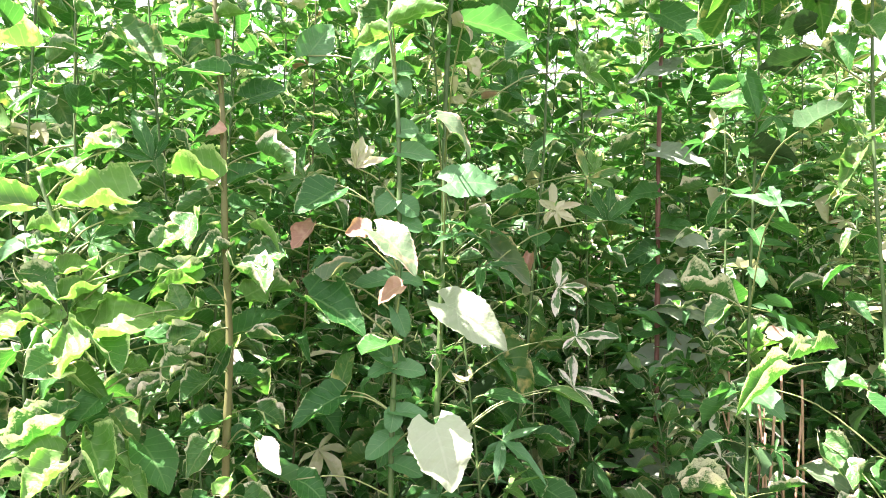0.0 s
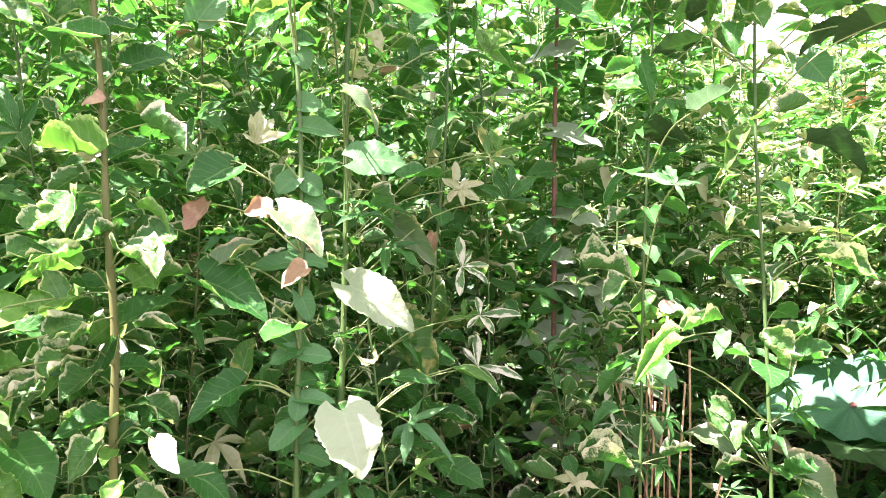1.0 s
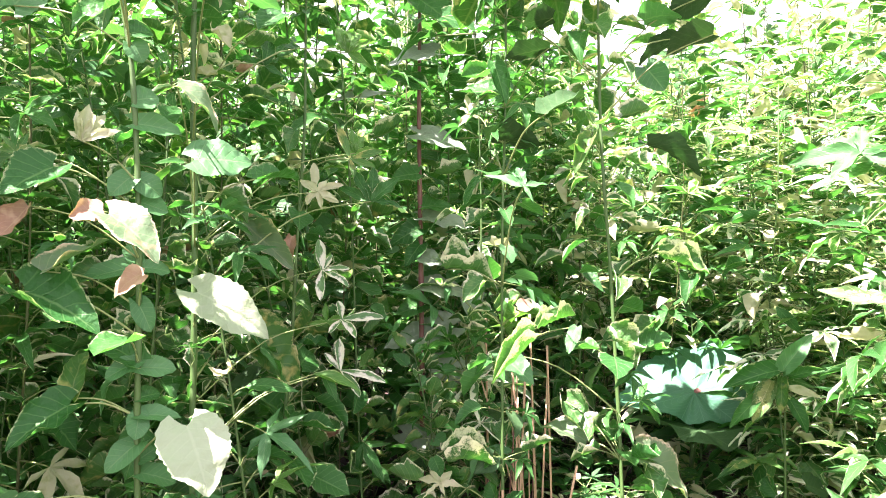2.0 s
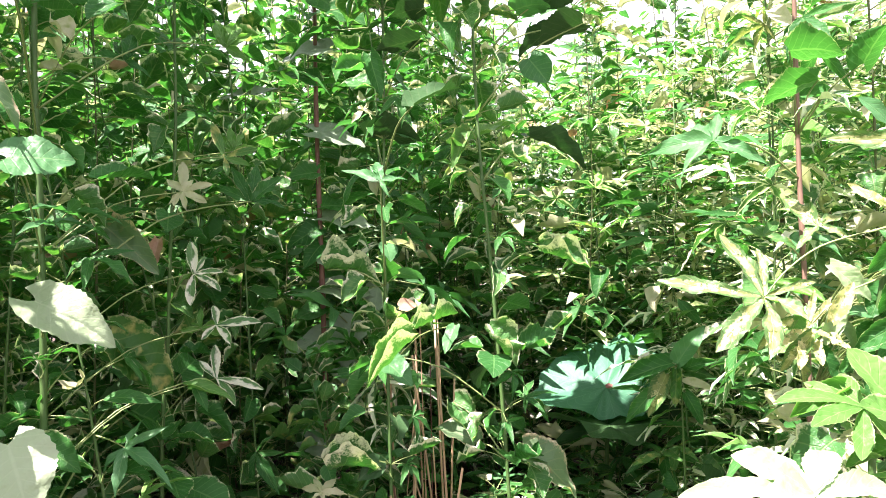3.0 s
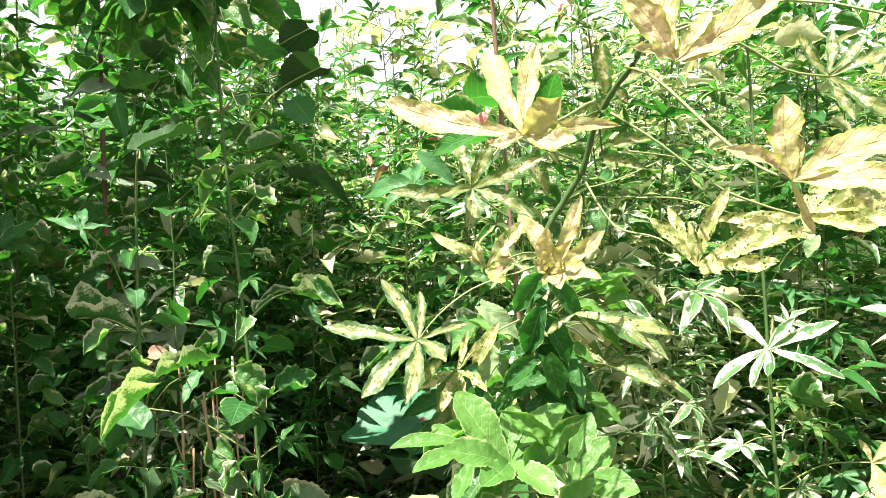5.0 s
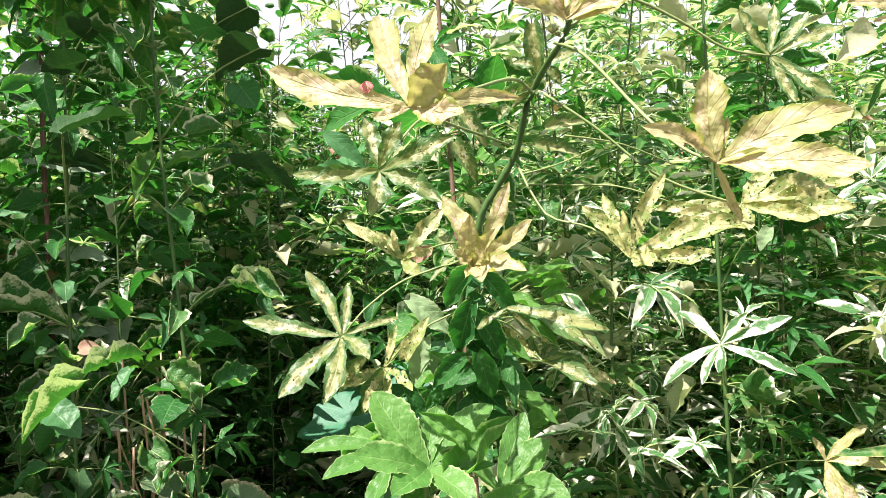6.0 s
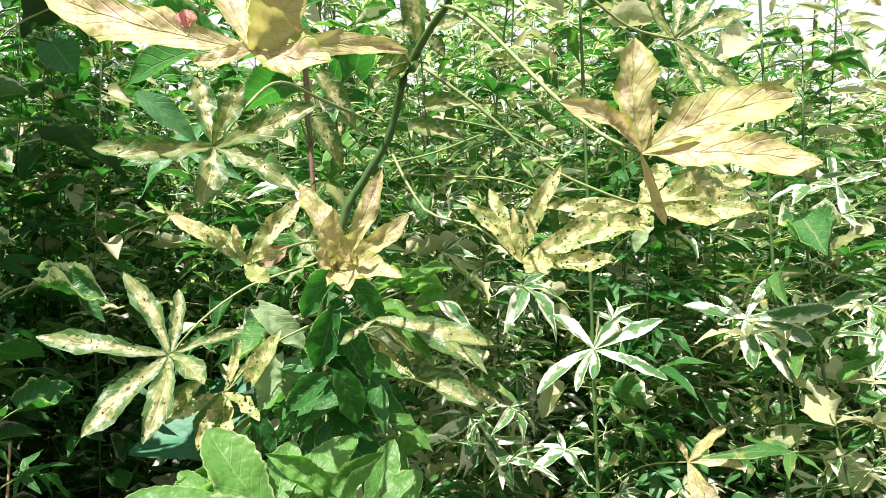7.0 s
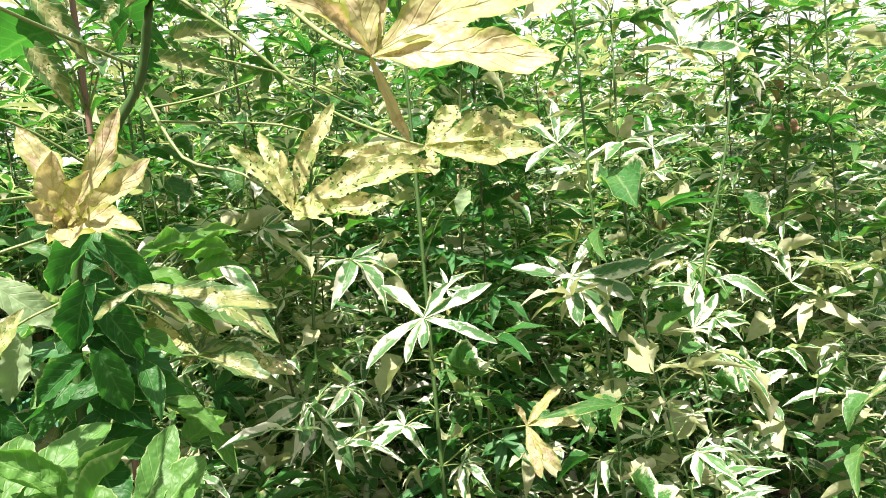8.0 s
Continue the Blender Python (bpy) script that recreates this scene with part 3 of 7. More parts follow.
def lobed_leaf(plant, colour, centre, face, lobes):
    """A hand-shaped leaf whose lobes run from the centre to their tips; each: tip, width over length, curl of its sides, arch of its back."""
    counter[0] += 1
    rng = random.Random("lobes %d" % counter[0])
    shape, centre = Shape(), Vector(centre)
    rows, cols = 20, 8
    worn = colour in ("yellow", "mottled", "lace")
    for tip, wide, curl, arch in lobes:
        way = Vector(tip) - centre
        length, y = way.length, way.normalized()
        z = (Vector(face) + Vector((rng.uniform(-0.2, 0.2), rng.uniform(-0.2, 0.2), rng.uniform(-0.1, 0.2)))).normalized()
        z = (z - y * z.dot(y)).normalized()
        x = y.cross(z)
        bend, ph, ph2, k = rng.uniform(-0.06, 0.06), rng.uniform(0, 6.3), rng.uniform(0, 6.3), rng.uniform(9, 15)
        curl *= rng.uniform(0.75, 1.2)
        points, uv, faces = [], [], []
        for i in range(rows + 1):
            t = i / rows
            half = max(wide * lobe_width(t), 0.006)
            for j in range(cols + 1):
                s = 2 * j / cols - 1
                h = half * (1 + (0.13 if worn else 0.04) * (math.sin(9 * t + ph + s) + 0.7 * math.sin(21 * t + ph2 + 2 * s)))
                if abs(s) == 1:
                    h *= 1 + (0.05 if i % 2 else -0.03)
                turn = max(curl * (0.6 + 0.4 * math.sin(4 * t + ph)), 0.05)
                px = h * math.sin(turn * abs(s)) / turn * (1 if s > 0 else -1)
                pz = h * (1 - math.cos(turn * s)) / turn + 0.22 * h * abs(s)
                pz += (0.15 if worn else 0.06) * h * math.sin(k * t + ph + (1.7 if s > 0 else 0)) * s * s * 2
                pz += (0.17 if worn else 0.05) * h * math.sin(2.1 * k * t + ph2 + 2 * s) * math.cos(3.5 * s + ph) + arch * math.sin(math.pi * t)
                px += bend * math.sin(math.pi * t)
                points.append((x * px + y * t + z * pz) * length)
                uv.append((j / cols, t))
        n = cols + 1
        faces = [(i * n + j, i * n + j + 1, (i + 1) * n + j + 1, (i + 1) * n + j) for i in range(rows) for j in range(cols)]
        shape.add(points, faces, uv)
    ob = part("leaf", shape.mesh("leaf", [MATERIALS[colour]]), plant)
    ob.location = centre - plant.location
    return ob


def more_leaves(plant, count, low, high, seed, sort, size):
    """The many ordinary leaves along a stem between two heights."""
    rng = random.Random(seed)
    kinds = SORTS[sort]
    line = STEMS[plant]
    for i in range(count):
        z = low + (high - low) * (i + rng.random()) / count
        kind, colour, _ = rng.choices(kinds, [k[2] for k in kinds])[0]
        ob = part("leaf", leaf_mesh(kind, colour, rng.randrange(5)), plant)
        s = size * rng.uniform(0.65, 1.2)
        ob.matrix_basis = Matrix.Translation(line.at(z) - plant.location) @ pose(0, 0, 0, rng.uniform(-30, 28), rng.uniform(-26, 26), i * 137.5 + rng.uniform(-30, 30)) @ Matrix.Diagonal((s, s, s, 1))


def bud(plant, place):
    """A small pink flower bud of folded petals."""
    shape = Shape()
    for k in range(6):
        m = Matrix.Rotation(k * math.pi / 3, 4, "Z") @ Matrix.Rotation(1.0, 4, "X") @ Matrix.Diagonal((0.0095, 0.0095, 0.0095, 1))
        blade(shape, oval_width, 6, 4, 0, 0.5, -0.8, 1.2, 0.05, seed=k, m=m, stretch=1.5)
    ob = part("flower_bud", shape.mesh("flower_bud", [PINK]), plant, "small pink flower bud")
    ob.location = Vector(place) - plant.location


def shield(reach_of, wave):
    """A shield-shaped blade round the place where its stalk joins, drawn out into a point on one side."""
    shape = Shape()
    rings, around = 9, 72
    points, faces, uv = [(0, 0, 0)], [], [(0.5, 0.0)]
    for i in range(1, rings + 1):
        r = i / rings
        for k in range(around):
            a = 2 * math.pi * k / around
            c, sn = math.cos(a), math.sin(a)
            reach = reach_of(a, c, sn)
            z = wave * (0.045 * r * r * math.sin(2 * a + 0.9) + 0.02 * r * math.cos(5 * a + 0.5) + 0.006 * r * math.cos(11 * a))
            points.append((reach * r * c, reach * r * sn, z))
            uv.append((0.5 + 0.5 * abs(math.sin(4.5 * a)), r))
    faces += [(0, 1 + k, 1 + (k + 1) % around) for k in range(around)]
    for i in range(rings - 1):
        for k in range(around):
            p, q = 1 + i * around + k, 1 + i * around + (k + 1) % around
            faces.append((p, p + around, q + around, q))
    shape.add(points, faces, uv)
    return shape


def taro_plant(heart, low):
    """Two broad waxy shield-shaped leaves on thick stalks, the lower one smaller and coloured dark for the shade on it,
    each stalk joined to its leaf inside the rim.
    """
    foot = (heart[0] + 0.06, heart[1] + 0.1, 0)
    plant = thing("taro_plant", foot, "broad waxy blue-green shield-shaped leaves on thick stalks", "plant")

    def upper(a, c, sn):
        reach = 1 / math.hypot(c / 0.25, sn / (0.24 if sn > 0 else 0.12))
        return reach * (1 + 0.34 * math.exp(-((a - 3.3) / 0.24) ** 2) + 0.05 * math.sin(7 * a + 1) + 0.03 * math.sin(16 * a) * (1 if sn > 0 else 0.4))

    def lower(a, c, sn):
        return 0.13 / math.hypot(c / 1.45, sn) * (1 + 0.3 * math.exp(-((a - 3.2) / 0.3) ** 2) + 0.04 * math.sin(6 * a))

    leaf = part("leaf", shield(upper, 1.0).mesh("leaf", [TARO]), plant)
    leaf.matrix_basis = Matrix.Translation(Vector(heart) - plant.location) @ TARO_TURN
    # darker than the upper leaf: the shade beneath it is painted on
    under = part("leaf", shield(lower, 0.7).mesh("leaf", [SHADED_GREEN]), plant)
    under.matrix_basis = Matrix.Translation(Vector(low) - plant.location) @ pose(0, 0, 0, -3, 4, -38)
    eye = Shape()
    blade(eye, oval_width, 6, 4, 0, 0.2, 0.2, 0.6, 0.1, seed=3, m=Matrix.Translation((0, -0.004, 0.006)) @ Matrix.Rotation(-1.2, 4, "Z") @ Matrix.Diagonal((0.032, 0.032, 0.032, 1)))
    part("leaf_eye", eye.mesh("leaf_eye", [STEM_RED]), leaf, "dark red mark where the stalk joins")
    for top in (heart, low):
        line = Shape()
        tube(line, smooth_path([(0, 0, 0), (0.0, 0.0, top[2] * 0.6), Vector(top) - plant.location + Vector((0, 0, -0.004))], 5), [0.009 - 0.0005 * i for i in range(11)], 8)
        part("stem", line.mesh("stem", [STEM_GREEN]), plant)
    return plant


TARO_TURN = pose(0, 0, 0, 48, -6, -34)

def straw_clump(place, count, seed):
    """Dry broken stalks standing and leaning together on the ground."""
    rng = random.Random(seed)
    clump = thing("dry_stalk_clump", place, "clump of dry straw-coloured stalks on the soil", "dry stalks")
    for i in range(count):
        shape = Shape()
        a, lean, tall = rng.uniform(0, 6.3), rng.uniform(0.02, 0.22), rng.uniform(0.5, 1.15)
        x, y = rng.uniform(-0.09, 0.09), rng.uniform(-0.09, 0.09)
        tube(shape, smooth_path([(x, y, 0), (x + lean * 0.4 * math.cos(a), y + lean * 0.4 * math.sin(a), tall * 0.5), (x + lean * math.cos(a), y + lean * math.sin(a), tall)], 3),
             [rng.uniform(0.002, 0.0045)] * 7, 5)
        part("dry_stalk", shape.mesh("dry_stalk", [STRAW if rng.random() < 0.7 else STEM_RED]), clump)


# PLANTS BEGIN

left_stalk = stalk("crop_plant", "tall crop plant with thick green-brown stem and curling broad leaves", [(-0.441, 1.425, 0.000), (-0.441, 1.425, 0.931), (-0.432, 1.423, 1.235), (-0.442, 1.422, 1.469), (-0.447, 1.420, 1.727), (-0.463, 1.418, 1.961), (-0.473, 1.417, 2.148)], 0.0085, STEM_TAN)
blade_leaf(left_stalk, "heart", "fresh", (-0.455, 1.381, 1.593), (-0.568, 1.410, 1.637), (0.184, -0.523, 0.832), 0.78, roll=0.90, fold=0.20)
blade_leaf(left_stalk, "oval", "green", (-0.441, 1.441, 1.591), (-0.371, 1.499, 1.647), (0.195, -0.598, 0.778), 0.60, roll=0.40, fold=0.20)
blade_leaf(left_stalk, "curl", "tired", (-0.643, 1.368, 1.896), (-0.533, 1.337, 1.806), (0.466, -0.484, 0.741), 0.54, roll=1.20, fold=0.20)
blade_leaf(left_stalk, "curl", "dry", (-0.437, 1.400, 1.694), (-0.477, 1.398, 1.705), (0.222, -0.668, 0.710), 1.29, roll=1.60, fold=0.20)
blade_leaf(left_stalk, "oval", "green", (-0.444, 1.440, 1.749), (-0.594, 1.514, 1.808), (0.135, -0.410, 0.902), 0.26, roll=0.50, fold=0.20)
blade_leaf(left_stalk, "oval", "green", (-0.444, 1.419, 1.832), (-0.360, 1.479, 1.862), (0.138, -0.414, 0.900), 0.97, roll=0.50, fold=0.20)
blade_leaf(left_stalk, "oval", "green", (-0.456, 1.418, 1.891), (-0.530, 1.355, 1.903), (-0.090, 0.264, 0.960), 0.84, roll=0.50, fold=0.20)
blade_leaf(left_stalk, "oval", "fresh", (-0.457, 1.418, 1.943), (-0.396, 1.412, 1.959), (-0.174, 0.507, 0.844), 0.76, roll=0.30, fold=0.20)
blade_leaf(left_stalk, "heart", "green", (-0.439, 1.369, 1.807), (-0.535, 1.369, 1.829), (0.189, -0.552, 0.812), 1.09, roll=0.50, fold=0.20)
blade_leaf(left_stalk, "heart", "green", (-0.406, 1.470, 1.780), (-0.339, 1.520, 1.824), (0.203, -0.689, 0.696), 0.98, roll=0.30, fold=0.20)
blade_leaf(left_stalk, "oval", "green", (-0.437, 1.441, 1.541), (-0.372, 1.489, 1.563), (0.168, -0.519, 0.838), 0.95, roll=0.50, fold=0.20)
blade_leaf(left_stalk, "curl", "curled", (-0.314, 1.402, 1.447), (-0.379, 1.382, 1.412), (0.115, -0.473, 0.873), 1.39, roll=0.90, fold=0.20)
blade_leaf(left_stalk, "curl", "fresh", (-0.406, 1.443, 1.351), (-0.351, 1.459, 1.381), (0.182, -0.605, 0.775), 1.55, roll=0.90, fold=0.20)
blade_leaf(left_stalk, "oval", "curled", (-0.430, 1.422, 1.458), (-0.488, 1.375, 1.445), (0.125, -0.388, 0.913), 1.17, roll=0.90, fold=0.20)
blade_leaf(left_stalk, "oval", "green", (-0.441, 1.473, 1.264), (-0.348, 1.548, 1.314), (0.152, -0.478, 0.865), 0.59, roll=0.40, fold=0.20)
blade_leaf(left_stalk, "curl", "curled", (-0.428, 1.403, 1.250), (-0.462, 1.379, 1.164), (0.531, -0.679, 0.507), 0.34, roll=1.60, fold=0.20)
blade_leaf(left_stalk, "oval", "green", (-0.431, 1.444, 1.185), (-0.367, 1.480, 1.191), (0.115, -0.360, 0.926), 0.98, roll=0.40, fold=0.20)
blade_leaf(left_stalk, "oval", "green", (-0.446, 1.444, 1.149), (-0.538, 1.480, 1.184), (0.150, -0.457, 0.877), 0.55, roll=0.40, fold=0.20)
blade_leaf(left_stalk, "curl", "fresh", (-0.464, 1.342, 1.390), (-0.570, 1.312, 1.390), (0.108, -0.294, 0.950), 1.01, roll=0.90, fold=0.20)
blade_leaf(left_stalk, "curl", "curled", (-0.454, 1.323, 1.241), (-0.550, 1.295, 1.242), (0.103, -0.282, 0.954), 0.96, roll=0.90, fold=0.20)
blade_leaf(left_stalk, "oval", "green", (-0.439, 1.424, 1.095), (-0.528, 1.369, 1.085), (0.114, -0.348, 0.931), 0.70, roll=0.40, fold=0.20)
blade_leaf(left_stalk, "oval", "green", (-0.433, 1.425, 1.048), (-0.360, 1.458, 1.051), (0.111, -0.342, 0.933), 0.98, roll=0.40, fold=0.20)
more_leaves(left_stalk, 26, 0.35, 1.05, "left low", "broad", 0.100)
more_leaves(left_stalk, 22, 1.00, 1.65, "left rimmed", "rimmed", 0.095)
more_leaves(left_stalk, 20, 1.90, 2.70, "left high", "broad", 0.090)

front_stalk = stalk("crop_plant", "bushy crop plant with large curled sunlit green leaves", [(-0.680, 1.244, 0.000), (-0.680, 1.244, 0.994), (-0.671, 1.242, 1.178), (-0.677, 1.241, 1.320), (-0.688, 1.240, 1.463), (-0.725, 1.239, 1.585)], 0.0070, STEM_GREEN)
blade_leaf(front_stalk, "curl", "fresh", (-0.620, 1.222, 1.292), (-0.662, 1.245, 1.381), (0.315, -0.589, 0.744), 0.81, roll=1.00, fold=0.20)
blade_leaf(front_stalk, "curl", "fresh", (-0.595, 1.202, 1.305), (-0.499, 1.232, 1.353), (0.181, -0.346, 0.921), 1.48, roll=0.80, fold=0.20)
blade_leaf(front_stalk, "curl", "fresh", (-0.593, 1.172, 1.289), (-0.674, 1.147, 1.261), (0.237, -0.442, 0.865), 1.55, roll=0.90, fold=0.20)
blade_leaf(front_stalk, "curl", "curled", (-0.751, 1.220, 1.407), (-0.659, 1.198, 1.359), (0.261, -0.404, 0.877), 0.61, roll=1.00, fold=0.20)
blade_leaf(front_stalk, "heart", "fresh", (-0.552, 1.220, 1.544), (-0.655, 1.170, 1.543), (0.237, -0.495, 0.836), 1.37, roll=0.80, fold=0.20)
blade_leaf(front_stalk, "curl", "curled", (-0.727, 1.173, 1.105), (-0.612, 1.209, 1.147), (0.157, -0.241, 0.958), 0.72, roll=1.00, fold=0.20)
blade_leaf(front_stalk, "oval", "green", (-0.710, 1.222, 1.166), (-0.559, 1.227, 1.136), (0.194, -0.319, 0.928), 0.58, roll=0.50, fold=0.20)
blade_leaf(front_stalk, "heart", "green", (-0.569, 1.324, 1.069), (-0.491, 1.282, 1.003), (0.402, -0.482, 0.778), 0.92, roll=0.40, fold=0.20)
blade_leaf(front_stalk, "oval", "fresh", (-0.640, 1.173, 1.096), (-0.707, 1.149, 1.103), (0.231, -0.402, 0.886), 1.09, roll=0.90, fold=0.20)
blade_leaf(front_stalk, "heart", "fresh", (-0.592, 1.173, 1.116), (-0.530, 1.118, 1.049), (0.389, -0.388, 0.836), 0.67, roll=0.70, fold=0.20)
blade_leaf(front_stalk, "heart", "fresh", (-0.616, 1.123, 1.093), (-0.650, 1.070, 1.055), (0.091, -0.504, 0.859), 1.14, roll=0.60, fold=0.20)
blade_leaf(front_stalk, "curl", "curled", (-0.512, 1.303, 1.177), (-0.582, 1.281, 1.149), (0.113, -0.272, 0.956), 1.32, roll=1.00, fold=0.20)
blade_leaf(front_stalk, "oval", "green", (-0.565, 1.322, 1.281), (-0.471, 1.334, 1.269), (0.160, -0.354, 0.922), 0.82, roll=0.60, fold=0.20)
blade_leaf(front_stalk, "curl", "yellow", (-0.632, 1.172, 1.250), (-0.687, 1.185, 1.228), (-0.109, 0.193, 0.975), 1.10, roll=0.60, fold=0.20)
blade_leaf(front_stalk, "oval", "fresh", (-0.690, 1.141, 1.329), (-0.724, 1.096, 1.297), (0.211, -0.332, 0.920), 1.12, roll=1.00, fold=0.20)
blade_leaf(front_stalk, "heart", "green", (-0.599, 1.223, 1.182), (-0.637, 1.167, 1.136), (0.222, -0.428, 0.876), 0.92, roll=0.50, fold=0.20)
blade_leaf(front_stalk, "curl", "fresh", (-0.676, 1.221, 1.412), (-0.629, 1.235, 1.428), (0.156, -0.444, 0.882), 1.59, roll=0.90, fold=0.20)
blade_leaf(front_stalk, "curl", "fresh", (-0.671, 1.221, 1.322), (-0.735, 1.228, 1.336), (0.149, -0.431, 0.890), 0.89, roll=0.90, fold=0.20)
blade_leaf(front_stalk, "curl", "curled", (-0.665, 1.222, 1.282), (-0.591, 1.205, 1.260), (0.145, -0.426, 0.893), 0.69, roll=0.90, fold=0.20)
blade_leaf(front_stalk, "curl", "green", (-0.670, 1.222, 1.232), (-0.727, 1.202, 1.195), (0.143, -0.417, 0.898), 1.26, roll=0.90, fold=0.20)
blade_leaf(front_stalk, "curl", "fresh", (-0.660, 1.222, 1.222), (-0.574, 1.213, 1.204), (0.140, -0.417, 0.898), 0.66, roll=0.90, fold=0.20)
blade_leaf(front_stalk, "curl", "fresh", (-0.490, 1.222, 1.323), (-0.446, 1.238, 1.363), (0.095, -0.455, 0.886), 1.15, roll=0.90, fold=0.20)
blade_leaf(front_stalk, "curl", "curled", (-0.659, 1.223, 1.051), (-0.699, 1.207, 1.017), (0.127, -0.389, 0.913), 1.41, roll=0.90, fold=0.20)
blade_leaf(front_stalk, "curl", "fresh", (-0.568, 1.224, 1.042), (-0.500, 1.208, 1.018), (0.102, -0.396, 0.912), 0.72, roll=0.90, fold=0.20)
blade_leaf(front_stalk, "curl", "curled", (-0.539, 1.223, 1.183), (-0.487, 1.241, 1.220), (0.103, -0.424, 0.900), 1.00, roll=0.90, fold=0.20)
blade_leaf(front_stalk, "curl", "fresh", (-0.619, 1.223, 1.122), (-0.528, 1.201, 1.089), (0.122, -0.405, 0.906), 0.53, roll=0.90, fold=0.20)
blade_leaf(front_stalk, "curl", "fresh", (-0.672, 1.220, 1.483), (-0.750, 1.232, 1.503), (0.158, -0.455, 0.876), 0.73, roll=0.90, fold=0.20)
blade_leaf(front_stalk, "curl", "curled", (-0.676, 1.221, 1.443), (-0.748, 1.214, 1.452), (0.158, -0.449, 0.880), 1.00, roll=0.90, fold=0.20)
blade_leaf(front_stalk, "curl", "fresh", (-0.671, 1.221, 1.362), (-0.592, 1.245, 1.382), (0.151, -0.438, 0.886), 0.92, roll=0.90, fold=0.20)
blade_leaf(front_stalk, "curl", "curled", (-0.711, 1.221, 1.382), (-0.760, 1.233, 1.412), (0.134, -0.383, 0.914), 1.11, roll=0.75, fold=0.20)
blade_leaf(front_stalk, "curl", "fresh", (-0.641, 1.221, 1.342), (-0.603, 1.236, 1.377), (0.115, -0.387, 0.915), 2.38, roll=0.75, fold=0.20)
blade_leaf(front_stalk, "curl", "curled", (-0.521, 1.222, 1.414), (-0.477, 1.236, 1.444), (0.085, -0.411, 0.908), 2.01, roll=0.75, fold=0.20)
blade_leaf(front_stalk, "curl", "curled", (-0.570, 1.222, 1.283), (-0.611, 1.206, 1.245), (0.094, -0.387, 0.917), 2.00, roll=0.75, fold=0.20)
blade_leaf(front_stalk, "curl", "curled", (-0.470, 1.223, 1.283), (-0.430, 1.236, 1.312), (0.067, -0.398, 0.915), 1.90, roll=0.75, fold=0.20)
blade_leaf(front_stalk, "curl", "fresh", (-0.711, 1.221, 1.322), (-0.771, 1.235, 1.351), (0.131, -0.375, 0.918), 0.96, roll=0.75, fold=0.20)
blade_leaf(front_stalk, "curl", "fresh", (-0.581, 1.221, 1.403), (-0.547, 1.234, 1.433), (0.102, -0.402, 0.910), 2.32, roll=0.75, fold=0.20)
blade_leaf(front_stalk, "curl", "curled", (-0.449, 1.223, 1.243), (-0.493, 1.208, 1.216), (0.059, -0.394, 0.917), 1.76, roll=0.75, fold=0.20)
blade_leaf(front_stalk, "curl", "curled", (-0.608, 1.224, 1.052), (-0.651, 1.210, 1.036), (0.092, -0.350, 0.932), 2.13, roll=0.75, fold=0.20)
blade_leaf(front_stalk, "curl", "fresh", (-0.560, 1.223, 1.233), (-0.515, 1.236, 1.241), (0.089, -0.381, 0.920), 2.01, roll=0.75, fold=0.20)
blade_leaf(front_stalk, "curl", "curled", (-0.450, 1.222, 1.344), (-0.476, 1.235, 1.393), (0.063, -0.409, 0.911), 0.91, roll=0.75, fold=0.20)
blade_leaf(front_stalk, "curl", "curled", (-0.712, 1.220, 1.462), (-0.670, 1.234, 1.488), (0.138, -0.392, 0.910), 2.17, roll=0.75, fold=0.20)
blade_leaf(front_stalk, "curl", "tired", (-0.592, 1.221, 1.503), (-0.539, 1.237, 1.525), (0.108, -0.413, 0.904), 1.88, roll=0.75, fold=0.20)
blade_leaf(front_stalk, "curl", "curled", (-0.501, 1.221, 1.454), (-0.447, 1.238, 1.485), (0.081, -0.418, 0.905), 1.74, roll=0.75, fold=0.20)
blade_leaf(front_stalk, "curl", "tired", (-0.642, 1.220, 1.583), (-0.712, 1.235, 1.605), (0.124, -0.415, 0.901), 0.89, roll=0.75, fold=0.20)
blade_leaf(front_stalk, "curl", "curled", (-0.572, 1.220, 1.634), (-0.641, 1.235, 1.656), (0.105, -0.429, 0.897), 0.93, roll=0.75, fold=0.20)
hand_leaf(front_stalk, "green", (-0.675, 1.320, 1.465), (0.344, 0.738, 0.581), (0.362, -0.675, 0.643), [(-156, 0.067), (-67, 0.089), (-35, 0.093), (8, 0.095), (68, 0.088), (124, 0.073)], width=1.00, roll=0.80, lift=0.12, droop=0.40)
hand_leaf(front_stalk, "green", (-0.595, 1.420, 1.638), (-0.599, 0.061, 0.798), (0.378, -0.857, 0.350), [(-95, 0.084), (-37, 0.074), (13, 0.145), (31, 0.108), (58, 0.086)], width=1.00, roll=0.80, lift=0.12, droop=0.40)
more_leaves(front_stalk, 16, 0.30, 0.85, "front low", "broad", 0.110)
more_leaves(front_stalk, 16, 0.85, 1.30, "front rimmed", "rimmed", 0.105)
more_leaves(front_stalk, 3, 1.35, 1.60, "front high", "broad", 0.080)
blade_leaf(left_stalk, "curl", "pale", (-0.310, 1.225, 1.104), (-0.268, 1.203, 1.048), (0.246, -0.531, 0.811), 0.60, roll=1.30, fold=0.20)
blade_leaf(left_stalk, "heart", "fresh", (-0.366, 1.175, 1.026), (-0.354, 1.198, 1.052), (0.141, -0.419, 0.897), 1.28, roll=0.90, fold=0.20)

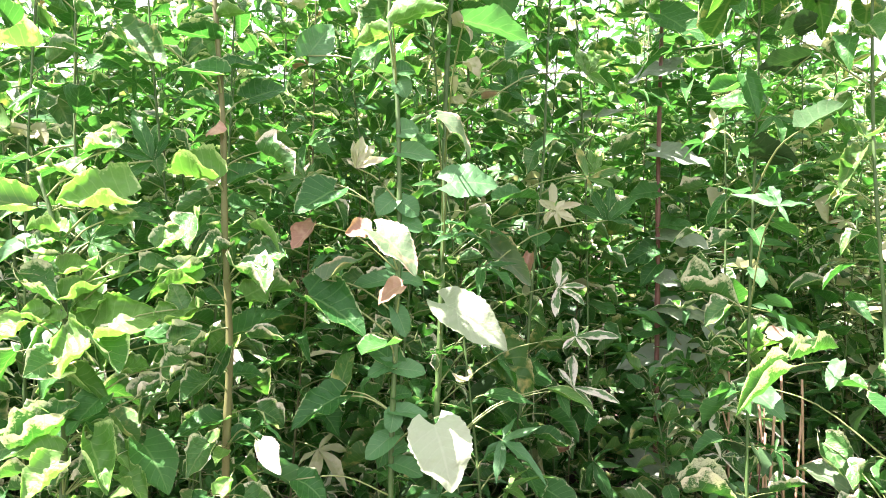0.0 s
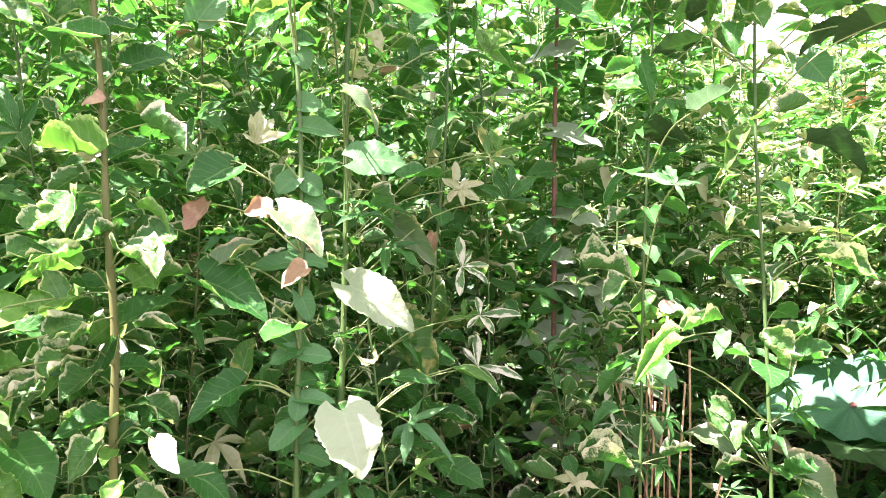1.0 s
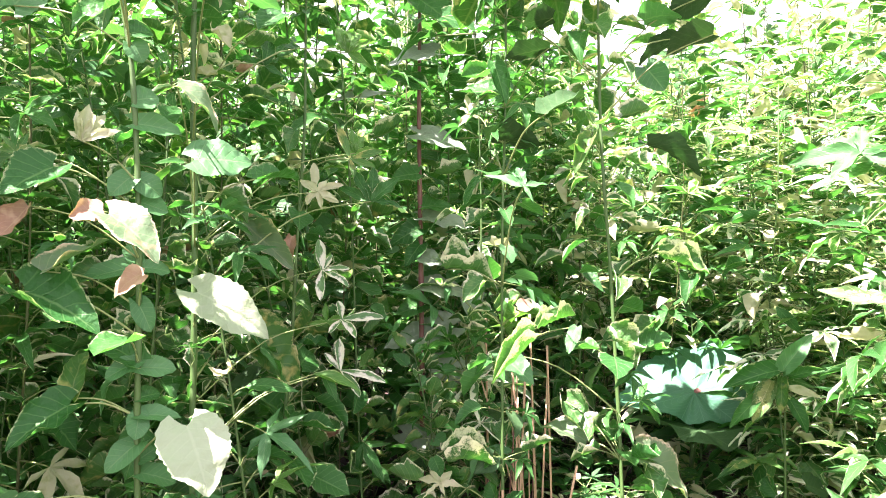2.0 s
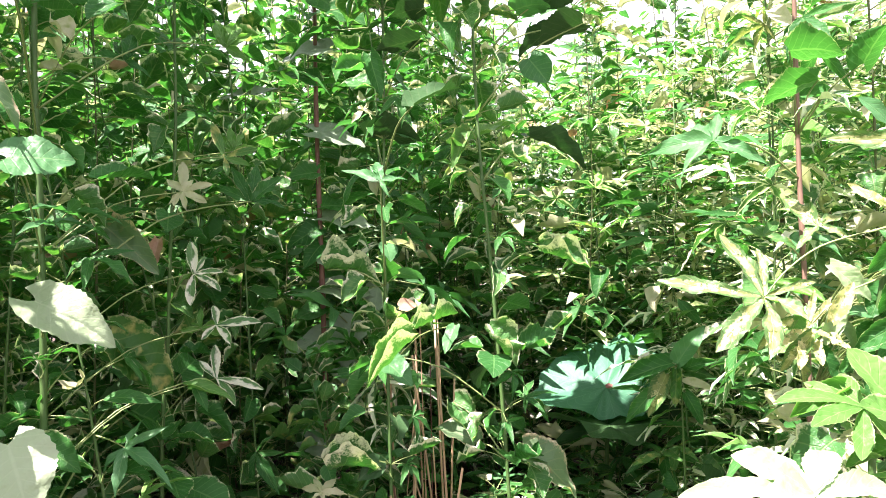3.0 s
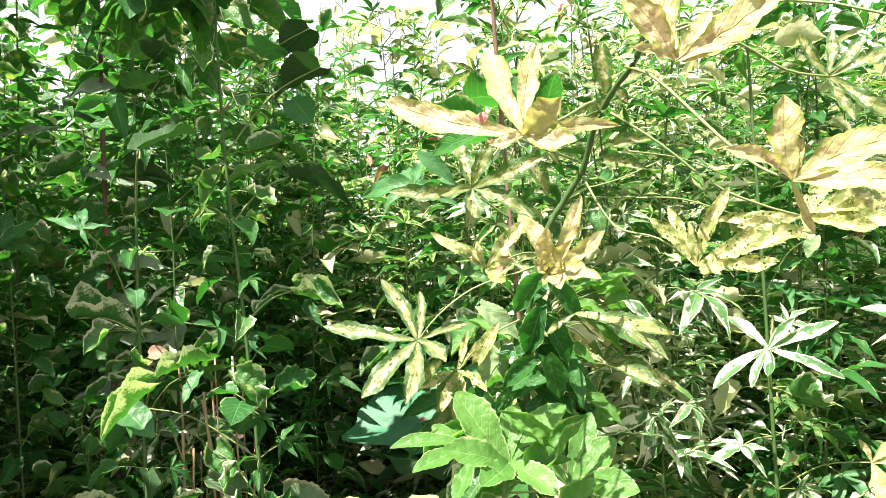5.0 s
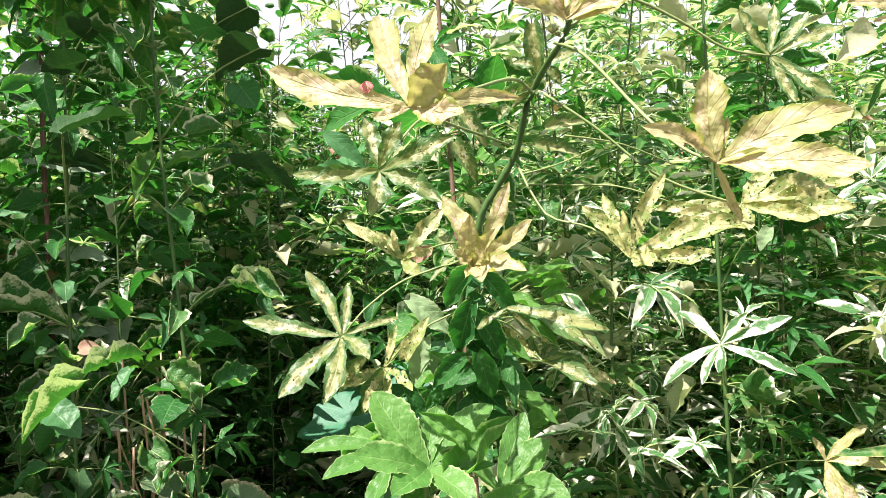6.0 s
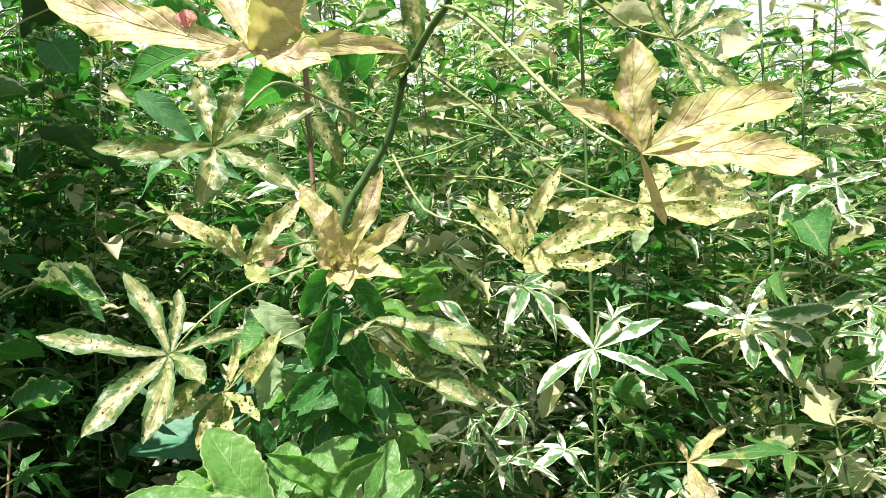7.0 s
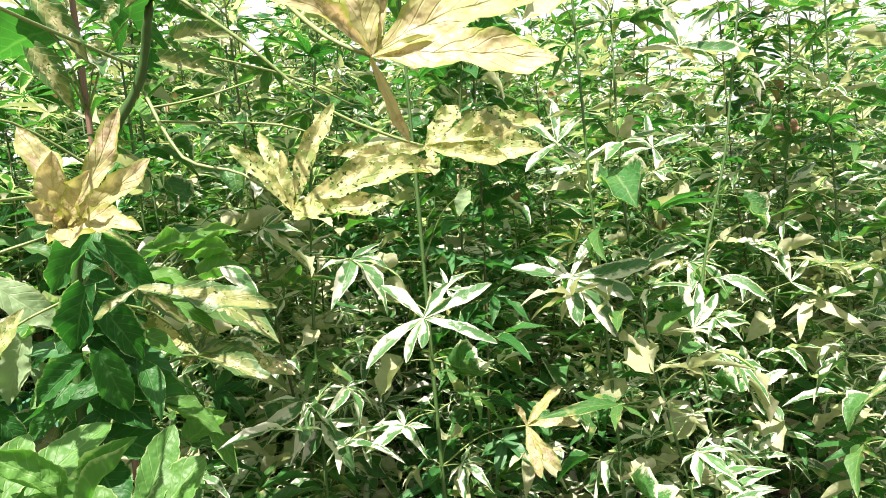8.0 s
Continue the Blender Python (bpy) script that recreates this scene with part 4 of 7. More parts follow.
middle_stalk = stalk("crop_plant", "slender plant with small round leaves and one large heart-shaped leaf", [(-0.097, 1.477, 0.000), (-0.097, 1.477, 0.915), (-0.086, 1.475, 1.255), (-0.079, 1.473, 1.497), (-0.083, 1.471, 1.764), (-0.101, 1.470, 1.946), (-0.093, 1.469, 2.128), (-0.089, 1.466, 2.491)], 0.0060, STEM_GREEN)
blade_leaf(middle_stalk, "round", "grey", (-0.083, 1.472, 1.709), (-0.036, 1.489, 1.725), (0.183, -0.881, 0.435), 0.97, roll=0.20, fold=0.20)
blade_leaf(middle_stalk, "round", "grey", (-0.082, 1.472, 1.665), (0.007, 1.488, 1.660), (0.180, -0.872, 0.455), 0.46, roll=0.20, fold=0.20)
blade_leaf(middle_stalk, "round", "grey", (-0.089, 1.473, 1.564), (-0.125, 1.446, 1.532), (0.178, -0.849, 0.497), 0.93, roll=0.20, fold=0.20)
blade_leaf(middle_stalk, "round", "grey", (-0.079, 1.473, 1.558), (-0.034, 1.466, 1.531), (0.173, -0.849, 0.500), 0.97, roll=0.20, fold=0.20)
blade_leaf(middle_stalk, "round", "grey", (-0.079, 1.473, 1.515), (-0.025, 1.473, 1.498), (0.170, -0.839, 0.518), 0.89, roll=0.20, fold=0.20)
blade_leaf(middle_stalk, "round", "grey", (-0.088, 1.474, 1.388), (-0.183, 1.448, 1.380), (0.168, -0.806, 0.568), 0.34, roll=0.20, fold=0.20)
blade_leaf(middle_stalk, "round", "grey", (-0.080, 1.474, 1.388), (-0.022, 1.484, 1.386), (0.164, -0.806, 0.568), 0.59, roll=0.20, fold=0.20)
blade_leaf(middle_stalk, "round", "grey", (-0.086, 1.474, 1.321), (-0.058, 1.444, 1.273), (0.164, -0.788, 0.593), 0.68, roll=0.20, fold=0.20)
blade_leaf(middle_stalk, "round", "grey", (-0.085, 1.475, 1.194), (-0.019, 1.483, 1.187), (0.157, -0.753, 0.638), 0.67, roll=0.20, fold=0.20)
blade_leaf(middle_stalk, "round", "green", (-0.089, 1.475, 1.206), (-0.173, 1.503, 1.260), (0.160, -0.756, 0.634), 0.68, roll=0.20, fold=0.20)
blade_leaf(middle_stalk, "round", "grey", (-0.088, 1.475, 1.206), (-0.144, 1.447, 1.186), (0.159, -0.757, 0.634), 0.61, roll=0.20, fold=0.20)
blade_leaf(middle_stalk, "round", "grey", (-0.089, 1.476, 1.103), (-0.095, 1.447, 1.062), (0.155, -0.728, 0.668), 0.86, roll=0.20, fold=0.20)
blade_leaf(middle_stalk, "round", "grey", (-0.089, 1.476, 1.103), (-0.013, 1.481, 1.090), (0.155, -0.728, 0.668), 0.54, roll=0.20, fold=0.20)
blade_leaf(middle_stalk, "round", "grey", (-0.091, 1.476, 1.048), (-0.147, 1.434, 1.017), (0.154, -0.712, 0.685), 0.67, roll=0.20, fold=0.20)
blade_leaf(middle_stalk, "round", "grey", (-0.091, 1.477, 0.988), (-0.022, 1.472, 0.968), (0.151, -0.695, 0.703), 0.68, roll=0.20, fold=0.20)
blade_leaf(middle_stalk, "round", "grey", (-0.094, 1.476, 1.012), (-0.062, 1.501, 1.030), (0.153, -0.702, 0.696), 0.88, roll=0.20, fold=0.20)
blade_leaf(middle_stalk, "round", "grey", (-0.085, 1.474, 1.400), (-0.102, 1.496, 1.436), (0.168, -0.809, 0.563), 0.83, roll=0.20, fold=0.20)
blade_leaf(middle_stalk, "round", "grey", (-0.082, 1.471, 1.819), (-0.060, 1.462, 1.786), (0.189, -0.902, 0.387), 1.18, roll=0.20, fold=0.20)
blade_leaf(middle_stalk, "round", "green", (-0.084, 1.471, 1.837), (-0.043, 1.486, 1.854), (0.191, -0.905, 0.379), 1.09, roll=0.20, fold=0.20)
blade_leaf(middle_stalk, "round", "green", (-0.094, 1.476, 1.133), (-0.050, 1.493, 1.142), (0.159, -0.736, 0.658), 0.84, roll=0.20, fold=0.20)
blade_leaf(middle_stalk, "heart", "scorched", (-0.116, 1.363, 1.487), (-0.022, 1.300, 1.435), (0.033, -0.318, 0.948), 0.74, roll=0.50, fold=0.20)
blade_leaf(middle_stalk, "curl", "dry", (-0.127, 1.383, 1.493), (-0.180, 1.369, 1.481), (0.072, -0.660, 0.748), 1.23, roll=1.50, fold=0.20)
blade_leaf(middle_stalk, "curl", "dry", (-0.064, 1.384, 1.380), (-0.124, 1.368, 1.363), (0.040, -0.636, 0.771), 0.74, roll=1.20, fold=0.20)
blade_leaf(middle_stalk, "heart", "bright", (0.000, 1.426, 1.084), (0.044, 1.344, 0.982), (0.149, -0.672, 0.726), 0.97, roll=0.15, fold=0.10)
# extra leaf set towards the sun, to shade the heart leaf's left half
blade_leaf(middle_stalk, "round", "green", (-0.092, 1.405, 1.255), (-0.140, 1.325, 1.262), (-0.150, -0.250, 0.950), 0.95, roll=0.20, fold=0.15)
blade_leaf(middle_stalk, "curl", "dry", (-0.258, 1.442, 1.507), (-0.296, 1.424, 1.447), (0.129, -0.653, 0.746), 0.76, roll=1.60, fold=0.20)
blade_leaf(middle_stalk, "curl", "scorched", (-0.240, 1.443, 1.388), (-0.132, 1.474, 1.442), (0.072, -0.394, 0.916), 0.65, roll=1.00, fold=0.20)
blade_leaf(middle_stalk, "heart", "green", (-0.215, 1.442, 1.578), (-0.287, 1.385, 1.532), (0.103, -0.619, 0.779), 1.07, roll=0.40, fold=0.20)
blade_leaf(middle_stalk, "heart", "green", (-0.269, 1.443, 1.352), (-0.135, 1.388, 1.309), (0.095, -0.463, 0.881), 0.77, roll=0.60, fold=0.20)
blade_leaf(middle_stalk, "heart", "green", (-0.202, 1.445, 1.139), (-0.294, 1.373, 1.106), (0.074, -0.471, 0.879), 0.70, roll=0.60, fold=0.20)
blade_leaf(middle_stalk, "curl", "tired", (-0.207, 1.475, 1.145), (-0.190, 1.502, 1.250), (0.091, -0.577, 0.812), 0.45, roll=0.80, fold=0.20)
hand_leaf(middle_stalk, "pale_yellow", (-0.165, 1.422, 1.623), (0.127, 0.364, 0.923), (0.124, -0.929, 0.349), [(-55, 0.036), (-20, 0.068), (-0, 0.088), (21, 0.092), (55, 0.075)], width=1.10, roll=1.20, lift=0.12, droop=0.40)
hand_leaf(middle_stalk, "tired", (-0.294, 1.521, 1.611), (-0.584, 0.413, 0.699), (0.165, -0.783, 0.600), [(-107, 0.069), (-50, 0.075), (-3, 0.060), (51, 0.067), (88, 0.073)], width=1.00, roll=0.80, lift=0.12, droop=0.40)
blade_leaf(middle_stalk, "oval", "fresh", (-0.095, 1.370, 1.894), (-0.167, 1.402, 1.875), (-0.038, 0.441, 0.897), 0.70, roll=0.30, fold=0.20)
blade_leaf(middle_stalk, "oval", "fresh", (-0.080, 1.320, 1.893), (0.028, 1.282, 1.923), (-0.041, 0.532, 0.846), 0.49, roll=0.30, fold=0.20)
blade_leaf(middle_stalk, "heart", "grey", (-0.289, 1.519, 1.887), (-0.239, 1.550, 1.973), (0.198, -0.955, 0.222), 0.74, roll=0.40, fold=0.20)
blade_leaf(middle_stalk, "oval", "green", (-0.108, 1.520, 1.913), (-0.186, 1.459, 1.845), (0.042, -0.488, 0.872), 0.59, roll=0.40, fold=0.20)
blade_leaf(middle_stalk, "curl", "green", (-0.292, 1.426, 0.967), (-0.206, 1.405, 0.951), (0.076, -0.339, 0.938), 0.91, roll=0.50, fold=0.20)
more_leaves(middle_stalk, 22, 0.30, 0.85, "middle low", "broad", 0.090)
# unseen leaves on the stem's added top, put there to cast shade
more_leaves(middle_stalk, 16, 2.05, 2.46, "middle crown", "broad", 0.140)
more_leaves(middle_stalk, 14, 1.95, 2.50, "middle high", "broad", 0.080)

inner_stalk = stalk("crop_plant", "tall crop plant with pale sunlit and dark heart-shaped leaves", [(-0.011, 1.778, 0.000), (-0.011, 1.778, 0.808), (0.001, 1.776, 1.159), (0.012, 1.774, 1.481), (0.016, 1.771, 1.803), (0.031, 1.770, 2.096), (0.052, 1.768, 2.315), (0.071, 1.765, 2.711)], 0.0080, STEM_GREEN)
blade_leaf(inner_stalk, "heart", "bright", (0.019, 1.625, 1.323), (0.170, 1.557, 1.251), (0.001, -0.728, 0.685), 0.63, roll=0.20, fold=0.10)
blade_leaf(inner_stalk, "heart", "grey", (0.028, 1.403, 1.590), (0.133, 1.408, 1.598), (-0.004, -0.821, 0.571), 0.92, roll=0.15, fold=0.10)
blade_leaf(inner_stalk, "curl", "scorched", (0.007, 1.272, 1.699), (0.093, 1.250, 1.668), (0.005, -0.432, 0.902), 0.74, roll=1.00, fold=0.20)
blade_leaf(inner_stalk, "oval", "grey", (0.059, 1.321, 1.896), (0.191, 1.344, 1.885), (0.011, 0.375, 0.927), 0.60, roll=0.30, fold=0.20)
blade_leaf(inner_stalk, "heart", "tired", (0.130, 1.925, 1.195), (0.279, 1.936, 1.042), (-0.160, -0.640, 0.750), 0.72, roll=0.20, fold=0.20)
blade_leaf(inner_stalk, "heart", "green", (0.159, 2.000, 0.991), (0.313, 2.060, 0.887), (-0.100, -0.600, 0.790), 0.78, roll=0.15, fold=0.20)
blade_leaf(inner_stalk, "oval", "green", (0.147, 1.624, 1.572), (0.253, 1.684, 1.598), (-0.017, -0.219, 0.975), 0.90, roll=0.70, fold=0.20)
blade_leaf(inner_stalk, "heart", "green", (-0.004, 1.727, 0.996), (0.079, 1.670, 0.957), (0.008, -0.564, 0.826), 0.76, roll=0.30, fold=0.20)
blade_leaf(inner_stalk, "oval", "green", (0.206, 1.522, 1.915), (0.153, 1.488, 1.880), (-0.080, -0.651, 0.755), 1.10, roll=0.30, fold=0.20)
hand_leaf(inner_stalk, "pale_yellow", (0.314, 1.825, 1.557), (0.485, -0.382, -0.786), (-0.150, -0.923, 0.356), [(-118, 0.046), (-33, 0.053), (22, 0.055), (79, 0.047), (175, 0.057)], width=1.20, roll=0.80, lift=0.12, droop=0.40)
hand_leaf(inner_stalk, "fresh", (0.332, 1.926, 1.352), (0.990, -0.089, 0.107), (-0.134, -0.820, 0.557), [(-97, 0.066), (-54, 0.065), (23, 0.064), (91, 0.071), (156, 0.055)], width=1.20, roll=0.80, lift=0.12, droop=0.40)
hand_leaf(inner_stalk, "fresh", (0.344, 1.927, 1.201), (0.081, 0.596, 0.799), (-0.134, -0.788, 0.601), [(-91, 0.058), (-52, 0.044), (-5, 0.067), (72, 0.063), (114, 0.064)], width=1.10, roll=0.80, lift=0.12, droop=0.40)
hand_leaf(inner_stalk, "fresh", (0.454, 2.025, 1.683), (0.003, 0.462, 0.887), (-0.189, -0.871, 0.454), [(-95, 0.050), (-29, 0.088), (-0, 0.088), (29, 0.081), (88, 0.069)], width=1.10, roll=0.80, lift=0.12, droop=0.40)
hand_leaf(inner_stalk, "green", (0.497, 2.026, 1.541), (0.272, 0.441, 0.855), (-0.201, -0.843, 0.499), [(-70, 0.125), (-36, 0.135), (-3, 0.145), (36, 0.127), (81, 0.104)], width=1.10, roll=0.80, lift=0.12, droop=0.40)
hand_leaf(inner_stalk, "green", (0.193, 1.922, 1.899), (0.317, 0.492, 0.811), (-0.076, -0.839, 0.539), [(-89, 0.084), (-33, 0.110), (-4, 0.120), (43, 0.084), (110, 0.077)], width=1.20, roll=0.80, lift=0.12, droop=0.40)
hand_leaf(inner_stalk, "fresh", (0.456, 2.122, 2.002), (0.334, 0.456, 0.825), (-0.172, -0.831, 0.529), [(-65, 0.090), (-31, 0.122), (-3, 0.147), (35, 0.104), (115, 0.086)], width=1.20, roll=0.80, lift=0.12, droop=0.40)
blade_leaf(inner_stalk, "lance", "fresh", (0.292, 1.828, 1.081), (0.412, 1.774, 1.066), (-0.055, -0.369, 0.928), 0.38, roll=0.50, fold=0.20)
blade_leaf(inner_stalk, "lance", "green", (0.317, 1.828, 1.078), (0.347, 1.782, 1.021), (-0.095, -0.577, 0.811), 0.45, roll=0.50, fold=0.20)
more_leaves(inner_stalk, 24, 0.30, 1.20, "inner low", "plain", 0.080)
# dense crown out of view, added to shade the plants beyond
more_leaves(inner_stalk, 44, 2.15, 2.68, "inner crown", "broad", 0.170)
more_leaves(inner_stalk, 26, 1.30, 2.60, "inner high", "mixed", 0.085)

red_stalk = stalk("crop_plant", "tall crop plant with red-brown stem and dull heart-shaped leaves", [(0.760, 2.470, 0.000), (0.765, 2.460, 0.600), (0.772, 2.455, 1.260), (0.780, 2.470, 1.800), (0.795, 2.480, 2.300), (0.800, 2.480, 2.800)], 0.0105, STEM_RED)
# the paler hearts carry painted sky light
blade_leaf(red_stalk, "heart", "dusty", (0.836, 2.443, 2.110), (0.661, 2.462, 2.090), (-0.150, -0.520, 0.850), 0.81, roll=0.20, fold=0.10)
blade_leaf(red_stalk, "heart", "dusty", (0.767, 2.445, 1.810), (0.943, 2.388, 1.771), (-0.125, -0.520, 0.850), 0.73, roll=0.20, fold=0.10)
blade_leaf(red_stalk, "heart", "green", (0.780, 2.442, 2.302), (0.903, 2.359, 2.195), (-0.133, -0.852, 0.506), 0.90, roll=0.20, fold=0.10)
blade_leaf(red_stalk, "heart", "dusty", (0.629, 2.444, 1.947), (0.444, 2.451, 1.931), (-0.083, -0.520, 0.850), 0.40, roll=0.20, fold=0.10)
blade_leaf(red_stalk, "heart", "dusty", (0.783, 2.449, 1.250), (0.941, 2.406, 1.233), (-0.117, -0.520, 0.850), 0.71, roll=0.20, fold=0.10)
blade_leaf(red_stalk, "heart", "dusty", (0.978, 2.450, 1.245), (0.935, 2.380, 1.137), (-0.167, -0.520, 0.850), 0.71, roll=0.20, fold=0.10)
blade_leaf(red_stalk, "heart", "dusty", (0.886, 2.451, 1.089), (0.625, 2.474, 1.061), (-0.138, -0.520, 0.850), 0.49, roll=0.20, fold=0.10)
blade_leaf(red_stalk, "heart", "dusty", (0.826, 2.451, 0.957), (0.966, 2.368, 0.904), (-0.118, -0.520, 0.850), 0.81, roll=0.20, fold=0.10)
blade_leaf(red_stalk, "heart", "dusty", (0.690, 2.453, 0.709), (0.835, 2.381, 0.665), (-0.076, -0.520, 0.850), 0.70, roll=0.20, fold=0.10)
blade_leaf(red_stalk, "heart", "green", (0.786, 2.452, 0.845), (0.702, 2.383, 0.769), (-0.104, -0.647, 0.756), 0.59, roll=0.20, fold=0.10)
blade_leaf(red_stalk, "heart", "dusty", (0.775, 2.448, 1.361), (0.842, 2.410, 1.331), (-0.117, -0.520, 0.850), 1.25, roll=0.20, fold=0.10)
blade_leaf(red_stalk, "heart", "green", (0.768, 2.446, 1.665), (0.669, 2.454, 1.655), (-0.122, -0.772, 0.624), 1.08, roll=0.20, fold=0.10)
blade_leaf(red_stalk, "heart", "green", (0.781, 2.447, 1.543), (0.906, 2.436, 1.554), (-0.124, -0.753, 0.646), 0.76, roll=0.20, fold=0.10)
blade_leaf(red_stalk, "heart", "green", (0.770, 2.448, 1.462), (0.644, 2.431, 1.421), (-0.118, -0.742, 0.660), 0.73, roll=0.20, fold=0.10)
blade_leaf(red_stalk, "heart", "green", (0.778, 2.444, 1.989), (0.679, 2.496, 2.041), (-0.130, -0.815, 0.565), 0.81, roll=0.20, fold=0.10)
blade_leaf(red_stalk, "heart", "green", (0.770, 2.448, 1.402), (0.698, 2.405, 1.342), (-0.117, -0.733, 0.670), 0.74, roll=0.20, fold=0.10)
blade_leaf(red_stalk, "heart", "dusty", (0.786, 2.447, 1.503), (0.972, 2.399, 1.483), (-0.124, -0.520, 0.850), 0.51, roll=0.20, fold=0.10)
blade_leaf(red_stalk, "heart", "green", (0.780, 2.450, 1.179), (0.670, 2.447, 1.158), (-0.114, -0.699, 0.706), 0.88, roll=0.20, fold=0.10)
more_leaves(red_stalk, 26, 0.30, 1.00, "red low", "plain", 0.100)
# unseen top leaves, added only to block the sun
more_leaves(red_stalk, 36, 2.40, 2.80, "red crown", "broad", 0.140)
more_leaves(red_stalk, 10, 2.10, 2.75, "red high", "broad", 0.090)

dark_stalk = stalk("crop_plant", "tall green crop plant with dark shaded leaves and pale curled ones", [(0.800, 1.800, 0.000), (0.810, 1.800, 0.800), (0.820, 1.800, 1.400), (0.840, 1.800, 1.900), (0.860, 1.820, 2.600)], 0.0050, STEM_GREEN)
# deep colour paints the shadow side of these leaves
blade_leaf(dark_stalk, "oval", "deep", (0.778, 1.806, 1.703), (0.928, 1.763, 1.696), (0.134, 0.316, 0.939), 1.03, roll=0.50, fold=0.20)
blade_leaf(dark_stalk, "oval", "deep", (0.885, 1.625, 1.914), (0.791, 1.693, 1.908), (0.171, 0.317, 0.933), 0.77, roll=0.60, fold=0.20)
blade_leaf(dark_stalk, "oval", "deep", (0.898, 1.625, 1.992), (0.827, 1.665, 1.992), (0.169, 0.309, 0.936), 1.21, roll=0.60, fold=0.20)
blade_leaf(dark_stalk, "curl", "curled", (0.670, 1.848, 1.341), (0.845, 1.832, 1.360), (-0.134, -0.375, 0.917), 0.51, roll=1.20, fold=0.20)
blade_leaf(dark_stalk, "curl", "curled", (0.836, 1.630, 1.175), (0.690, 1.592, 1.100), (-0.273, -0.537, 0.798), 0.32, roll=1.50, fold=0.20)
blade_leaf(dark_stalk, "curl", "curled", (0.844, 1.630, 1.194), (0.971, 1.655, 1.240), (-0.226, -0.442, 0.868), 0.28, roll=1.20, fold=0.20)
blade_leaf(dark_stalk, "oval", "dry", (0.833, 1.730, 1.237), (0.877, 1.718, 1.245), (-0.309, -0.649, 0.696), 1.07, roll=0.80, fold=0.20)
blade_leaf(dark_stalk, "oval", "deep", (0.822, 1.526, 1.725), (0.970, 1.601, 1.815), (-0.223, -0.418, 0.881), 0.50, roll=0.40, fold=0.20)
blade_leaf(dark_stalk, "curl", "curled", (0.632, 1.751, 0.834), (0.825, 1.765, 0.863), (-0.116, -0.328, 0.938), 0.44, roll=1.30, fold=0.20)
blade_leaf(dark_stalk, "oval", "grey", (0.930, 1.580, 1.197), (0.883, 1.542, 1.140), (-0.357, -0.611, 0.707), 0.47, roll=0.60, fold=0.20)
hand_leaf(dark_stalk, "grey", (0.697, 1.387, 1.542), (0.149, 0.612, 0.777), (-0.349, -0.703, 0.620), [(-56, 0.103), (-24, 0.050), (-3, 0.076), (89, 0.056), (164, 0.043)], width=1.00, roll=0.80, lift=0.12, droop=0.40)
hand_leaf(dark_stalk, "pale_yellow", (0.892, 2.226, 1.848), (0.002, 0.444, 0.896), (-0.334, -0.844, 0.419), [(-125, 0.059), (-40, 0.057), (0, 0.080), (35, 0.059), (117, 0.048)], width=1.30, roll=0.80, lift=0.12, droop=0.40)
blade_leaf(dark_stalk, "oval", "green", (0.823, 1.775, 1.823), (0.722, 1.854, 1.855), (-0.199, -0.434, 0.879), 0.89, roll=0.50, fold=0.20)
blade_leaf(dark_stalk, "oval", "green", (0.793, 1.775, 1.911), (0.801, 1.710, 1.795), (-0.318, -0.720, 0.616), 0.45, roll=0.50, fold=0.20)
more_leaves(dark_stalk, 46, 0.30, 1.20, "dark low", "plain", 0.085)
more_leaves(dark_stalk, 36, 1.20, 2.50, "dark high", "broad", 0.080)
# added crown above the view that keeps the sun off lower leaves
more_leaves(dark_stalk, 46, 2.10, 2.60, "dark crown", "broad", 0.160)
hand_leaf(dark_stalk, "pale_yellow", (0.614, 1.774, 0.767), (0.130, 0.868, 0.480), (-0.158, -0.460, 0.874), [(-122, 0.060), (-51, 0.075), (-16, 0.062), (48, 0.059), (102, 0.065), (169, 0.043)], width=1.20, roll=0.80, lift=0.12, droop=0.40)

curled_stalk = stalk("crop_plant", "tall crop plant with many curled green leaves", [(1.080, 1.600, 0.000), (1.070, 1.600, 0.700), (1.050, 1.610, 1.300), (1.030, 1.620, 1.730), (1.030, 1.620, 2.300), (1.040, 1.620, 2.700)], 0.0052, STEM_GREEN)
# shade on the deep leaves below is in their colour
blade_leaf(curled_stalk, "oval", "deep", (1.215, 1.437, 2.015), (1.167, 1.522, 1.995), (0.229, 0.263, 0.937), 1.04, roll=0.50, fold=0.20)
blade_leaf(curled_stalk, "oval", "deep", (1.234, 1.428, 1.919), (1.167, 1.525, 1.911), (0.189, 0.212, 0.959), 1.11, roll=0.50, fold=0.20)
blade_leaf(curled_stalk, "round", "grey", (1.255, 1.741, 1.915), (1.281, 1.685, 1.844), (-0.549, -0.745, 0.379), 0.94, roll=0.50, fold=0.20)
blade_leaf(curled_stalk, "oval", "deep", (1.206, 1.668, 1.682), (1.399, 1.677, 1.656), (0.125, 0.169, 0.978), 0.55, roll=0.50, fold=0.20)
blade_leaf(curled_stalk, "curl", "curled", (1.005, 1.549, 1.186), (1.074, 1.488, 1.117), (-0.273, -0.412, 0.869), 0.79, roll=0.90, fold=0.20)
blade_leaf(curled_stalk, "curl", "curled", (1.174, 1.571, 1.376), (1.277, 1.490, 1.343), (-0.318, -0.415, 0.853), 0.60, roll=1.10, fold=0.20)
blade_leaf(curled_stalk, "heart", "curled", (0.978, 1.736, 0.965), (1.004, 1.662, 0.901), (-0.209, -0.628, 0.749), 0.99, roll=0.50, fold=0.20)
